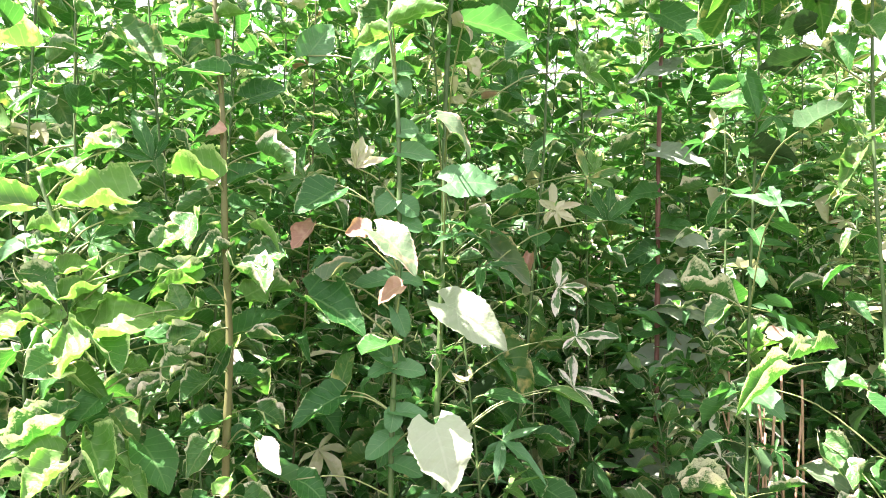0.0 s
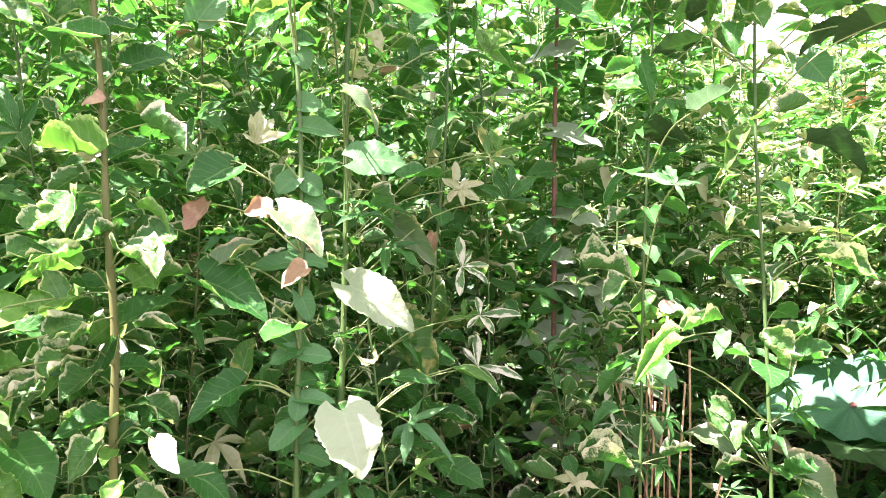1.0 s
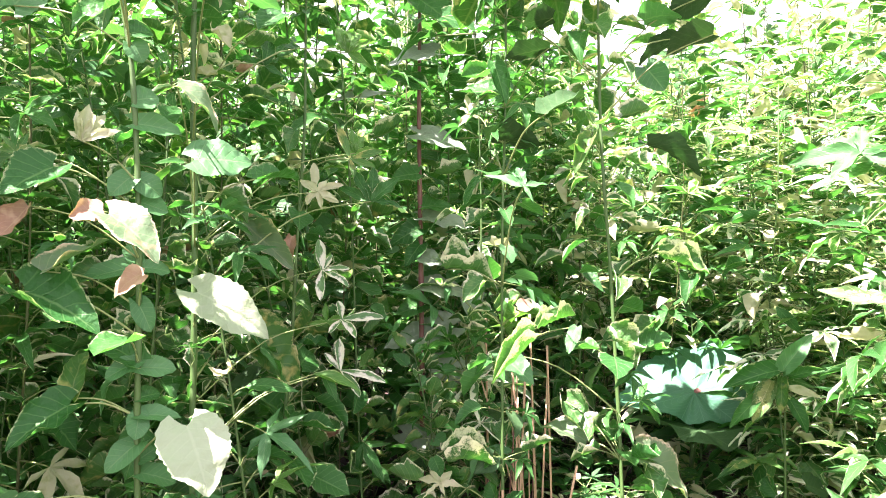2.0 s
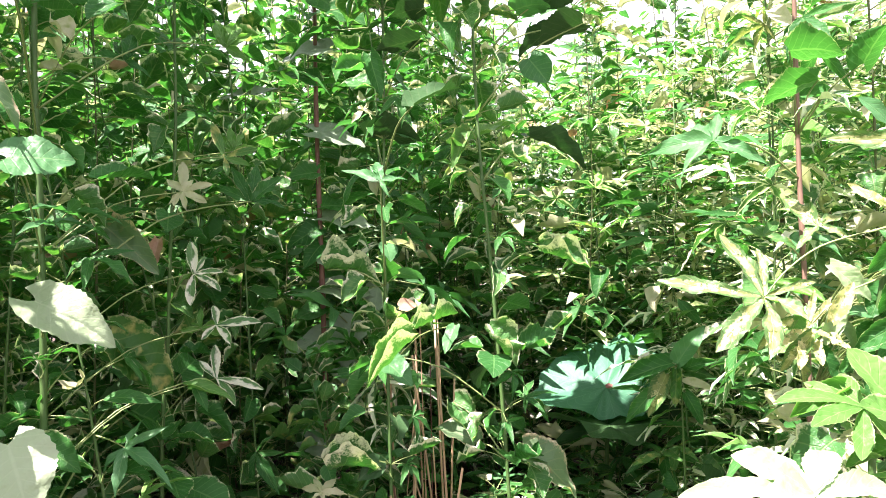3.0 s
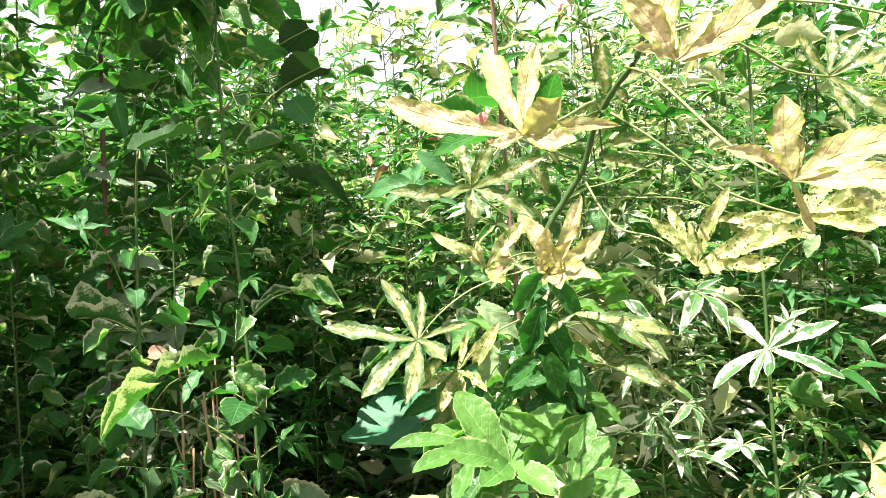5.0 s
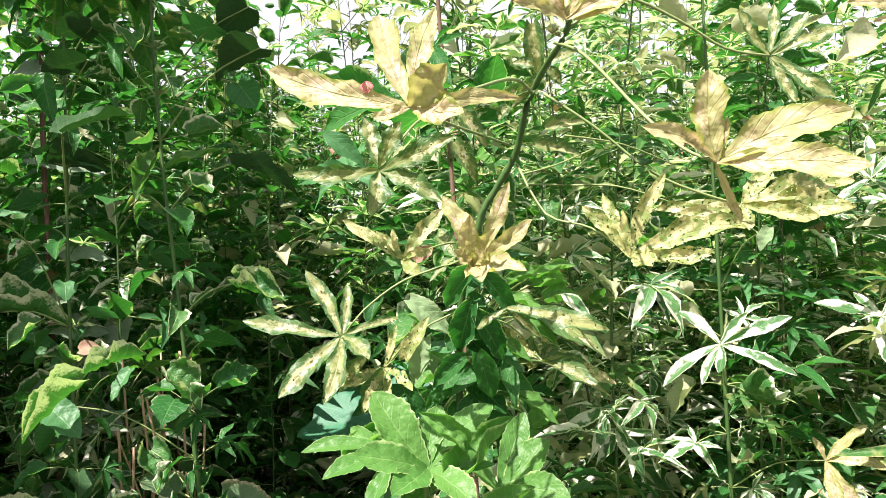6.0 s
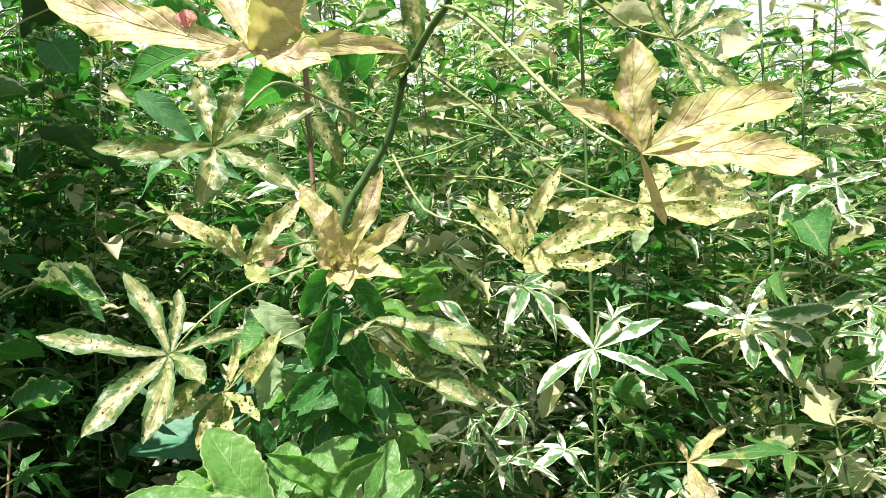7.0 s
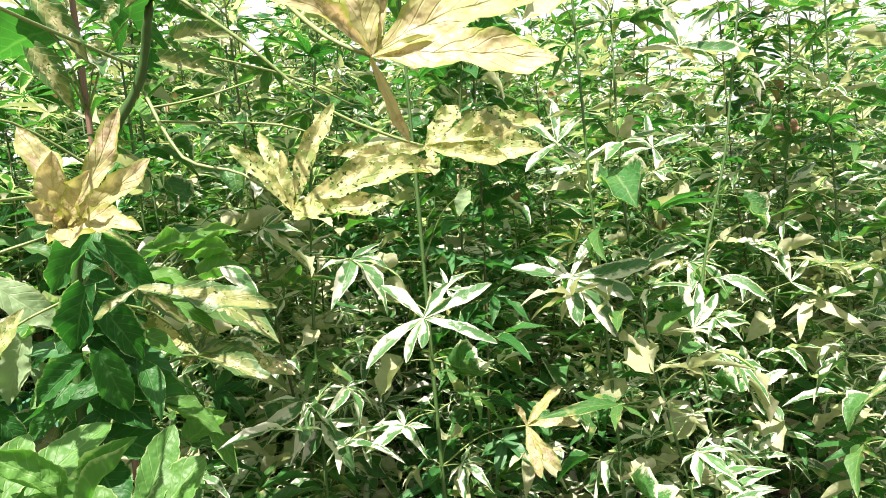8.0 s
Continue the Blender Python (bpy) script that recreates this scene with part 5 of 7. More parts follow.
blade_leaf(curled_stalk, "curl", "scorched", (1.029, 1.713, 0.852), (0.937, 1.792, 0.927), (-0.188, -0.513, 0.837), 0.64, roll=0.90, fold=0.20)
blade_leaf(curled_stalk, "curl", "scorched", (1.117, 1.610, 0.849), (1.247, 1.500, 0.767), (-0.220, -0.496, 0.840), 0.60, roll=0.90, fold=0.20)
blade_leaf(curled_stalk, "oval", "grey", (0.759, 1.691, 1.124), (0.821, 1.608, 1.058), (-0.144, -0.677, 0.721), 0.63, roll=0.30, fold=0.20)
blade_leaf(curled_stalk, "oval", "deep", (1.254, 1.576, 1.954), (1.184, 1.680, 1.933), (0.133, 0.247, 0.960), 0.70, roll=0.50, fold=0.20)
blade_leaf(curled_stalk, "oval", "grey", (1.104, 1.531, 1.973), (1.161, 1.452, 1.993), (0.159, 0.347, 0.924), 1.12, roll=0.40, fold=0.20)
blade_leaf(curled_stalk, "oval", "green", (0.790, 2.206, 2.165), (0.898, 2.156, 2.139), (-0.115, -0.647, 0.753), 1.53, roll=0.40, fold=0.20)
hand_leaf(curled_stalk, "tired", (0.982, 1.679, 1.609), (-0.080, -0.607, -0.790), (-0.260, -0.753, 0.605), [(-79, 0.060), (-37, 0.090), (10, 0.037), (37, 0.064), (125, 0.050)], width=1.30, roll=1.40, lift=0.12, droop=0.40)
blade_leaf(curled_stalk, "lance", "fresh", (1.050, 1.721, 1.675), (1.205, 1.752, 1.760), (-0.149, -0.397, 0.906), 0.33, roll=0.40, fold=0.20)
blade_leaf(curled_stalk, "oval", "tired", (1.029, 1.660, 1.696), (0.951, 1.629, 1.618), (-0.199, -0.527, 0.826), 0.52, roll=0.90, fold=0.20)
more_leaves(curled_stalk, 40, 0.35, 1.15, "curled low", "plain", 0.090)
more_leaves(curled_stalk, 40, 1.25, 2.60, "curled high", "broad", 0.085)
# another unseen crown, packed densely as a shade caster
more_leaves(curled_stalk, 50, 2.10, 2.70, "curled crown", "broad", 0.160)

taro = taro_plant((1.840, 2.278, 0.793), (1.796, 2.201, 0.668))
# one more leaf underneath, its shade given by the dark colour
blade_leaf(taro, "oval", "deep", (2.080, 2.180, 0.640), (1.660, 2.450, 0.640), (-0.320, -0.329, 0.889), 0.35, roll=0.40, fold=0.20, stalk=False)

brown_stalk = stalk("crop_plant", "crop plant with brown stem and mottled yellow-green hand-shaped leaves", [(1.550, 1.100, 0.000), (1.540, 1.090, 0.600), (1.530, 1.080, 1.150), (1.520, 1.080, 1.600), (1.500, 1.060, 2.100), (1.500, 1.060, 2.500)], 0.0065, STEM_BROWN)
hand_leaf(brown_stalk, "grey", (1.295, 1.080, 1.588), (0.159, 0.750, 0.642), (-0.435, -0.531, 0.727), [(-114, 0.102), (-66, 0.136), (-7, 0.108), (30, 0.098), (113, 0.118), (147, 0.109)], width=1.10, roll=0.80, lift=0.12, droop=0.40)
hand_leaf(brown_stalk, "mottled", (1.466, 0.993, 1.411), (0.809, 0.128, 0.574), (-0.471, -0.445, 0.762), [(-174, 0.077), (-62, 0.114), (-25, 0.084), (21, 0.072), (91, 0.068)], width=1.10, roll=0.80, lift=0.12, droop=0.40)
hand_leaf(brown_stalk, "mottled", (1.439, 0.710, 1.243), (0.912, 0.157, 0.379), (-0.297, -0.383, 0.875), [(-81, 0.119), (-44, 0.076), (-15, 0.051), (54, 0.084), (85, 0.121)], width=1.10, roll=0.80, lift=0.12, droop=0.40)
blade_leaf(brown_stalk, "lance", "mottled", (1.441, 0.736, 1.327), (1.485, 0.606, 1.282), (-0.236, -0.312, 0.920), 0.46, roll=0.80, fold=0.20)
blade_leaf(brown_stalk, "curl", "mottled", (1.422, 0.835, 1.305), (1.384, 0.845, 1.271), (-0.275, -0.421, 0.864), 1.16, roll=1.00, fold=0.20)
blade_leaf(brown_stalk, "lance", "fresh", (1.401, 0.930, 1.271), (1.366, 1.028, 1.333), (-0.302, -0.527, 0.794), 0.36, roll=0.50, fold=0.20)
blade_leaf(brown_stalk, "heart", "fresh", (1.434, 0.992, 1.210), (1.353, 0.993, 1.180), (-0.294, -0.516, 0.805), 0.87, roll=0.40, fold=0.20)
hand_leaf(brown_stalk, "tired", (1.390, 1.054, 1.394), (0.627, 0.449, 0.636), (-0.438, -0.472, 0.765), [(-71, 0.075), (-30, 0.058), (26, 0.061), (101, 0.067)], width=1.20, roll=0.80, lift=0.12, droop=0.40)
blade_leaf(brown_stalk, "oval", "green", (1.368, 0.961, 1.736), (1.422, 0.892, 1.741), (0.283, 0.286, 0.915), 1.40, roll=0.40, fold=0.20)
blade_leaf(brown_stalk, "oval", "green", (1.415, 0.942, 1.680), (1.368, 1.026, 1.675), (0.150, 0.141, 0.979), 1.24, roll=0.40, fold=0.20)
blade_leaf(brown_stalk, "heart", "green", (1.527, 0.935, 1.715), (1.513, 0.881, 1.785), (0.312, 0.263, 0.913), 0.79, roll=0.30, fold=0.20)
more_leaves(brown_stalk, 44, 0.30, 1.30, "brown low", "palm", 0.100)
more_leaves(brown_stalk, 24, 1.45, 2.40, "brown high", "palm", 0.100)
blade_leaf(brown_stalk, "oval", "green", (1.351, 0.781, 1.315), (1.307, 0.768, 1.271), (-0.236, -0.580, 0.780), 0.76, roll=0.50, fold=0.20)
blade_leaf(brown_stalk, "oval", "green", (1.357, 0.777, 1.280), (1.368, 0.727, 1.243), (-0.235, -0.568, 0.789), 0.91, roll=0.50, fold=0.20)
blade_leaf(brown_stalk, "oval", "green", (1.345, 0.784, 1.247), (1.291, 0.777, 1.214), (-0.223, -0.562, 0.797), 0.88, roll=0.50, fold=0.20)
blade_leaf(brown_stalk, "oval", "green", (1.351, 0.780, 1.212), (1.383, 0.724, 1.183), (-0.222, -0.549, 0.806), 0.88, roll=0.50, fold=0.20)
blade_leaf(brown_stalk, "oval", "green", (1.343, 0.785, 1.179), (1.300, 0.767, 1.132), (-0.212, -0.542, 0.813), 0.79, roll=0.50, fold=0.20)
blade_leaf(brown_stalk, "oval", "green", (1.353, 0.778, 1.161), (1.408, 0.719, 1.137), (-0.215, -0.533, 0.818), 0.78, roll=0.50, fold=0.20)
blade_leaf(brown_stalk, "oval", "grey", (1.353, 0.779, 1.264), (1.413, 0.718, 1.238), (-0.230, -0.564, 0.793), 0.65, roll=0.50, fold=0.20)
blade_leaf(brown_stalk, "oval", "green", (1.359, 0.775, 1.229), (1.427, 0.699, 1.196), (-0.229, -0.552, 0.802), 0.52, roll=0.50, fold=0.20)
blade_leaf(brown_stalk, "oval", "green", (1.341, 0.786, 1.136), (1.342, 0.729, 1.083), (-0.205, -0.529, 0.823), 0.69, roll=0.50, fold=0.20)
blade_leaf(brown_stalk, "oval", "green", (1.358, 0.776, 1.315), (1.403, 0.743, 1.304), (-0.240, -0.578, 0.780), 1.09, roll=0.50, fold=0.20)
blade_leaf(brown_stalk, "oval", "fresh", (1.426, 0.728, 1.141), (1.483, 0.729, 1.165), (-0.253, -0.502, 0.827), 0.76, roll=0.50, fold=0.20)
blade_leaf(brown_stalk, "oval", "silver", (1.460, 0.706, 1.310), (1.477, 0.651, 1.279), (-0.302, -0.537, 0.787), 0.72, roll=0.50, fold=0.20)
blade_leaf(brown_stalk, "oval", "silver", (1.472, 0.697, 1.241), (1.501, 0.656, 1.225), (-0.297, -0.513, 0.805), 0.86, roll=0.50, fold=0.20)
blade_leaf(brown_stalk, "oval", "fresh", (1.441, 0.720, 1.362), (1.506, 0.703, 1.375), (-0.299, -0.560, 0.773), 0.72, roll=0.50, fold=0.20)
blade_leaf(brown_stalk, "oval", "fresh", (1.454, 0.710, 1.336), (1.512, 0.686, 1.341), (-0.303, -0.547, 0.780), 0.74, roll=0.50, fold=0.20)
blade_leaf(brown_stalk, "oval", "fresh", (1.420, 0.734, 1.371), (1.482, 0.728, 1.390), (-0.287, -0.571, 0.769), 0.65, roll=0.50, fold=0.20)
blade_leaf(brown_stalk, "lance", "fresh", (1.388, 0.732, 1.365), (1.450, 0.730, 1.387), (-0.184, -0.629, 0.755), 0.43, roll=0.60, fold=0.20)
blade_leaf(brown_stalk, "lance", "fresh", (1.394, 0.728, 1.348), (1.439, 0.692, 1.329), (-0.186, -0.622, 0.761), 0.57, roll=0.60, fold=0.20)
blade_leaf(brown_stalk, "lance", "fresh", (1.413, 0.714, 1.314), (1.445, 0.663, 1.281), (-0.194, -0.604, 0.773), 0.50, roll=0.60, fold=0.20)
blade_leaf(brown_stalk, "lance", "fresh", (1.436, 0.699, 1.379), (1.510, 0.693, 1.397), (-0.217, -0.616, 0.757), 0.39, roll=0.60, fold=0.20)
blade_leaf(brown_stalk, "lance", "green", (1.366, 0.747, 1.333), (1.338, 0.796, 1.367), (-0.166, -0.626, 0.762), 0.57, roll=0.60, fold=0.20)
blade_leaf(brown_stalk, "lance", "green", (1.357, 0.752, 1.283), (1.324, 0.793, 1.308), (-0.156, -0.613, 0.775), 0.70, roll=0.60, fold=0.20)
blade_leaf(brown_stalk, "lance", "green", (1.362, 0.748, 1.241), (1.293, 0.747, 1.218), (-0.154, -0.598, 0.787), 0.46, roll=0.60, fold=0.20)
blade_leaf(brown_stalk, "lance", "fresh", (1.367, 0.744, 1.199), (1.438, 0.726, 1.199), (-0.153, -0.583, 0.798), 0.46, roll=0.60, fold=0.20)
blade_leaf(brown_stalk, "lance", "green", (1.339, 0.766, 1.351), (1.388, 0.776, 1.399), (-0.150, -0.640, 0.754), 0.42, roll=0.60, fold=0.20)
blade_leaf(brown_stalk, "lance", "fresh", (1.378, 0.738, 1.282), (1.417, 0.695, 1.257), (-0.168, -0.606, 0.777), 0.55, roll=0.60, fold=0.20)
blade_leaf(brown_stalk, "lance", "silver", (1.463, 0.680, 1.345), (1.483, 0.631, 1.312), (-0.229, -0.596, 0.770), 0.50, roll=0.60, fold=0.20)
blade_leaf(brown_stalk, "lance", "green", (1.347, 0.758, 1.200), (1.299, 0.747, 1.161), (-0.140, -0.589, 0.796), 0.55, roll=0.60, fold=0.20)
blade_leaf(brown_stalk, "lance", "green", (1.383, 0.734, 1.248), (1.376, 0.686, 1.191), (-0.168, -0.594, 0.787), 0.43, roll=0.60, fold=0.20)
blade_leaf(brown_stalk, "lance", "fresh", (1.395, 0.725, 1.197), (1.443, 0.668, 1.166), (-0.169, -0.574, 0.801), 0.47, roll=0.60, fold=0.20)
blade_leaf(brown_stalk, "lance", "grey", (1.322, 0.776, 1.268), (1.283, 0.808, 1.286), (-0.132, -0.618, 0.775), 0.79, roll=0.60, fold=0.20)
blade_leaf(brown_stalk, "lance", "green", (1.360, 0.751, 1.366), (1.359, 0.793, 1.417), (-0.166, -0.638, 0.752), 0.42, roll=0.60, fold=0.20)

yellow_stalk = stalk("crop_plant", "near crop plant with forked green stem and yellowing hand-shaped leaves", [(1.360, 0.838, 0.000), (1.350, 0.818, 0.700), (1.330, 0.778, 1.253), (1.345, 0.722, 1.452), (1.361, 0.694, 1.506), (1.375, 0.656, 1.556), (1.368, 0.613, 1.616), (1.359, 0.559, 1.653), (1.351, 0.505, 1.681), (1.349, 0.483, 1.735), (1.348, 0.461, 1.850)], 0.0056, STEM_GREEN)
lobed_leaf(yellow_stalk, "yellow", (1.044, 0.342, 1.539), (-0.429, -0.894, 0.131), [((0.972, 0.476, 1.597), 0.19, 0.6, 0.04), ((1.054, 0.409, 1.635), 0.27, 0.7, 0.03), ((1.095, 0.381, 1.636), 0.20, 0.5, 0.00), ((1.054, 0.300, 1.563), 0.62, 1.2, 0.07), ((1.133, 0.318, 1.546), 0.17, 0.8, 0.03), ((1.062, 0.293, 1.525), 0.50, 0.7, 0.03), ((1.018, 0.359, 1.533), 0.40, 0.6, 0.00)])
rod(yellow_stalk, [(1.379, 0.612, 1.632), (1.259, 0.493, 1.614), (1.129, 0.387, 1.568), (1.047, 0.344, 1.539)], 0.0017, name="twig", material=PETIOLE)
blade_leaf(yellow_stalk, "lance", "green", (1.056, 0.364, 1.548), (1.089, 0.403, 1.638), (-0.413, -0.854, 0.315), 0.30, roll=0.50, fold=0.20, stalk=False)
blade_leaf(yellow_stalk, "oval", "green", (1.066, 0.429, 1.556), (1.003, 0.509, 1.606), (-0.384, -0.865, 0.324), 0.38, roll=0.40, fold=0.20, stalk=False)
blade_leaf(yellow_stalk, "lance", "green", (1.037, 0.401, 1.552), (0.999, 0.463, 1.545), (-0.360, -0.877, 0.318), 0.36, roll=0.40, fold=0.20, stalk=False)
lobed_leaf(yellow_stalk, "mottled", (1.104, 0.536, 1.515), (-0.383, -0.896, 0.222), [((1.032, 0.548, 1.506), 0.33, 0.7, 0.07), ((1.034, 0.619, 1.521), 0.22, 0.5, 0.00), ((1.102, 0.563, 1.577), 0.36, 0.5, 0.00), ((1.126, 0.522, 1.566), 0.40, 0.6, 0.03), ((1.157, 0.465, 1.541), 0.28, 0.5, 0.03), ((1.148, 0.481, 1.474), 0.32, 0.6, 0.08), ((1.076, 0.506, 1.463), 0.42, 0.7, 0.03)])
rod(yellow_stalk, [(1.372, 0.664, 1.569), (1.245, 0.599, 1.579), (1.175, 0.550, 1.578), (1.139, 0.537, 1.556), (1.106, 0.537, 1.516)], 0.0015, name="twig", material=PETIOLE)
blade_leaf(yellow_stalk, "lance", "grey", (1.065, 0.599, 1.567), (1.107, 0.570, 1.530), (-0.296, -0.889, 0.349), 0.40, roll=0.50, fold=0.20, stalk=False)
blade_leaf(yellow_stalk, "oval", "mottled", (1.272, 0.642, 1.617), (1.305, 0.619, 1.559), (-0.484, -0.813, 0.325), 0.36, roll=0.50, fold=0.20, stalk=False)
blade_leaf(yellow_stalk, "oval", "mottled", (1.267, 0.644, 1.568), (1.291, 0.627, 1.513), (-0.470, -0.802, 0.368), 0.42, roll=0.60, fold=0.20, stalk=False)
lobed_leaf(yellow_stalk, "yellow", (1.266, 0.618, 1.402), (-0.485, -0.798, 0.358), [((1.250, 0.655, 1.497), 0.30, 0.7, 0.03), ((1.251, 0.593, 1.467), 0.42, 1.0, 0.04), ((1.312, 0.589, 1.508), 0.21, 0.6, 0.00), ((1.315, 0.550, 1.456), 0.27, 0.7, 0.04), ((1.294, 0.539, 1.393), 0.42, 0.8, 0.08), ((1.226, 0.597, 1.423), 0.50, 1.0, 0.07), ((1.265, 0.559, 1.447), 0.35, 1.1, 0.07), ((1.243, 0.561, 1.383), 0.60, 0.9, 0.04)])
lobed_leaf(yellow_stalk, "lace", (1.159, 0.606, 1.416), (-0.395, -0.851, 0.346), [((1.101, 0.646, 1.469), 0.20, 0.6, 0.03), ((1.151, 0.612, 1.454), 0.26, 0.6, 0.01), ((1.213, 0.595, 1.475), 0.30, 0.5, 0.03), ((1.180, 0.568, 1.424), 0.35, 1.0, 0.07), ((1.162, 0.568, 1.399), 0.50, 0.8, 0.00), ((1.138, 0.645, 1.454), 0.25, 0.7, 0.00)])
rod(yellow_stalk, [(1.344, 0.717, 1.428), (1.250, 0.654, 1.433), (1.161, 0.607, 1.416)], 0.0014, name="twig", material=PETIOLE)
rod(yellow_stalk, [(1.344, 0.717, 1.416), (1.329, 0.781, 1.402), (1.265, 0.823, 1.380), (1.204, 0.840, 1.340), (1.167, 0.846, 1.301)], 0.0016, name="twig", material=PETIOLE)
lobed_leaf(yellow_stalk, "mottled", (1.167, 0.846, 1.303), (-0.300, -0.850, 0.433), [((1.045, 0.953, 1.333), 0.19, 0.6, 0.04), ((1.136, 0.905, 1.406), 0.24, 0.5, 0.00), ((1.197, 0.887, 1.380), 0.24, 0.5, 0.00), ((1.254, 0.824, 1.323), 0.20, 0.8, 0.08), ((1.063, 0.843, 1.226), 0.29, 0.6, 0.03), ((1.111, 0.786, 1.218), 0.28, 0.6, 0.07), ((1.180, 0.777, 1.273), 0.42, 0.8, 0.07)])
lobed_leaf(yellow_stalk, "lace", (1.220, 0.815, 1.251), (-0.344, -0.811, 0.473), [((1.248, 0.822, 1.313), 0.20, 0.6, 0.01), ((1.268, 0.808, 1.299), 0.18, 0.6, 0.00), ((1.172, 0.787, 1.196), 0.30, 0.6, 0.00), ((1.149, 0.827, 1.232), 0.30, 0.6, 0.07), ((1.232, 0.747, 1.224), 0.30, 0.7, 0.03), ((1.198, 0.769, 1.202), 0.28, 0.6, 0.00)])
rod(yellow_stalk, [(1.344, 0.758, 1.350), (1.325, 0.764, 1.330), (1.281, 0.787, 1.308), (1.244, 0.806, 1.276), (1.223, 0.816, 1.250)], 0.0014, name="twig", material=PETIOLE)
lobed_leaf(yellow_stalk, "lace", (1.433, 0.505, 1.401), (-0.661, -0.659, 0.359), [((1.401, 0.552, 1.471), 0.24, 0.6, 0.00), ((1.438, 0.552, 1.485), 0.20, 0.6, 0.00), ((1.429, 0.509, 1.461), 0.24, 0.8, 0.03), ((1.477, 0.478, 1.505), 0.21, 0.7, 0.03), ((1.481, 0.413, 1.401), 0.27, 1.0, 0.07), ((1.579, 0.432, 1.434), 0.26, 0.8, 0.15), ((1.419, 0.454, 1.389), 0.60, 1.0, 0.04)])
rod(yellow_stalk, [(1.381, 0.663, 1.542), (1.380, 0.602, 1.465), (1.409, 0.546, 1.441), (1.435, 0.507, 1.401)], 0.0016, name="twig", material=PETIOLE)
rod(yellow_stalk, [(1.390, 0.669, 1.527), (1.438, 0.649, 1.538), (1.503, 0.630, 1.562)], 0.0012, name="twig", material=PETIOLE)
rod(yellow_stalk, [(1.394, 0.678, 1.514), (1.434, 0.627, 1.507), (1.491, 0.577, 1.499), (1.542, 0.529, 1.471)], 0.0012, name="twig", material=PETIOLE)
lobed_leaf(yellow_stalk, "yellow", (1.320, 0.279, 1.489), (-0.770, -0.588, 0.247), [((1.320, 0.280, 1.574), 0.42, 0.3, 0.03), ((1.245, 0.294, 1.522), 0.26, 1.1, 0.11), ((1.331, 0.272, 1.529), 0.30, 0.8, 0.01), ((1.403, 0.200, 1.524), 0.38, 0.2, 0.05), ((1.383, 0.176, 1.472), 0.30, 0.2, 0.03), ((1.353, 0.280, 1.434), 0.18, 1.0, 0.00)])
rod(yellow_stalk, [(1.352, 0.528, 1.675), (1.347, 0.471, 1.643), (1.324, 0.364, 1.549), (1.314, 0.310, 1.507), (1.322, 0.280, 1.489)], 0.0018, name="twig", material=PETIOLE)
lobed_leaf(yellow_stalk, "lace", (1.579, 0.444, 1.459), (-0.773, -0.557, 0.303), [((1.506, 0.493, 1.450), 0.30, 0.7, 0.10), ((1.523, 0.542, 1.462), 0.20, 0.7, 0.04), ((1.559, 0.421, 1.425), 0.40, 0.6, 0.00), ((1.658, 0.342, 1.446), 0.36, 0.7, -0.04), ((1.698, 0.364, 1.481), 0.30, 0.6, 0.06), ((1.640, 0.440, 1.509), 0.40, 0.6, 0.00), ((1.612, 0.361, 1.436), 0.30, 0.8, 0.00)])
rod(yellow_stalk, [(1.390, 0.604, 1.631), (1.434, 0.556, 1.578), (1.489, 0.511, 1.511), (1.538, 0.474, 1.478), (1.580, 0.445, 1.459)], 0.0018, name="twig", material=PETIOLE)
rod(yellow_stalk, [(1.440, 0.624, 1.578), (1.535, 0.608, 1.565), (1.618, 0.588, 1.533)], 0.0012, name="twig", material=PETIOLE)
lobed_leaf(yellow_stalk, "mottled", (1.575, 0.389, 1.639), (-0.832, -0.541, 0.122), [((1.549, 0.408, 1.700), 0.26, 0.5, 0.00), ((1.602, 0.396, 1.708), 0.22, 0.5, 0.00), ((1.617, 0.362, 1.690), 0.28, 0.6, 0.03), ((1.631, 0.328, 1.662), 0.30, 0.6, 0.03), ((1.608, 0.330, 1.576), 0.26, 0.5, 0.03), ((1.579, 0.361, 1.575), 0.30, 0.6, 0.00)])
rod(yellow_stalk, [(1.356, 0.508, 1.686), (1.413, 0.476, 1.722), (1.479, 0.442, 1.689), (1.527, 0.416, 1.652), (1.575, 0.389, 1.639)], 0.0018, name="twig", material=PETIOLE)
lobed_leaf(yellow_stalk, "yellow", (1.095, 0.213, 1.572), (-0.744, -0.666, 0.058), [((1.059, 0.232, 1.629), 0.36, 0.6, 0.03), ((1.105, 0.240, 1.661), 0.30, 0.5, 0.00), ((1.121, 0.198, 1.607), 0.36, 0.6, 0.03), ((1.151, 0.160, 1.615), 0.34, 0.5, 0.03), ((1.053, 0.213, 1.578), 0.30, 0.8, 0.00), ((1.130, 0.194, 1.583), 0.30, 0.7, 0.03)])
rod(yellow_stalk, [(1.356, 0.508, 1.693), (1.243, 0.384, 1.664), (1.123, 0.259, 1.596), (1.091, 0.220, 1.566)], 0.0015, name="twig", material=PETIOLE)
blade_leaf(yellow_stalk, "oval", "mottled", (1.365, 0.592, 1.666), (1.343, 0.607, 1.674), (-0.587, -0.757, 0.285), 0.60, roll=0.50, fold=0.20, stalk=False)
blade_leaf(yellow_stalk, "oval", "mottled", (1.375, 0.585, 1.647), (1.336, 0.610, 1.613), (-0.595, -0.745, 0.301), 0.35, roll=0.50, fold=0.20, stalk=False)
blade_leaf(yellow_stalk, "oval", "mottled", (1.333, 0.612, 1.613), (1.321, 0.620, 1.596), (-0.545, -0.771, 0.330), 0.80, roll=0.50, fold=0.20, stalk=False)
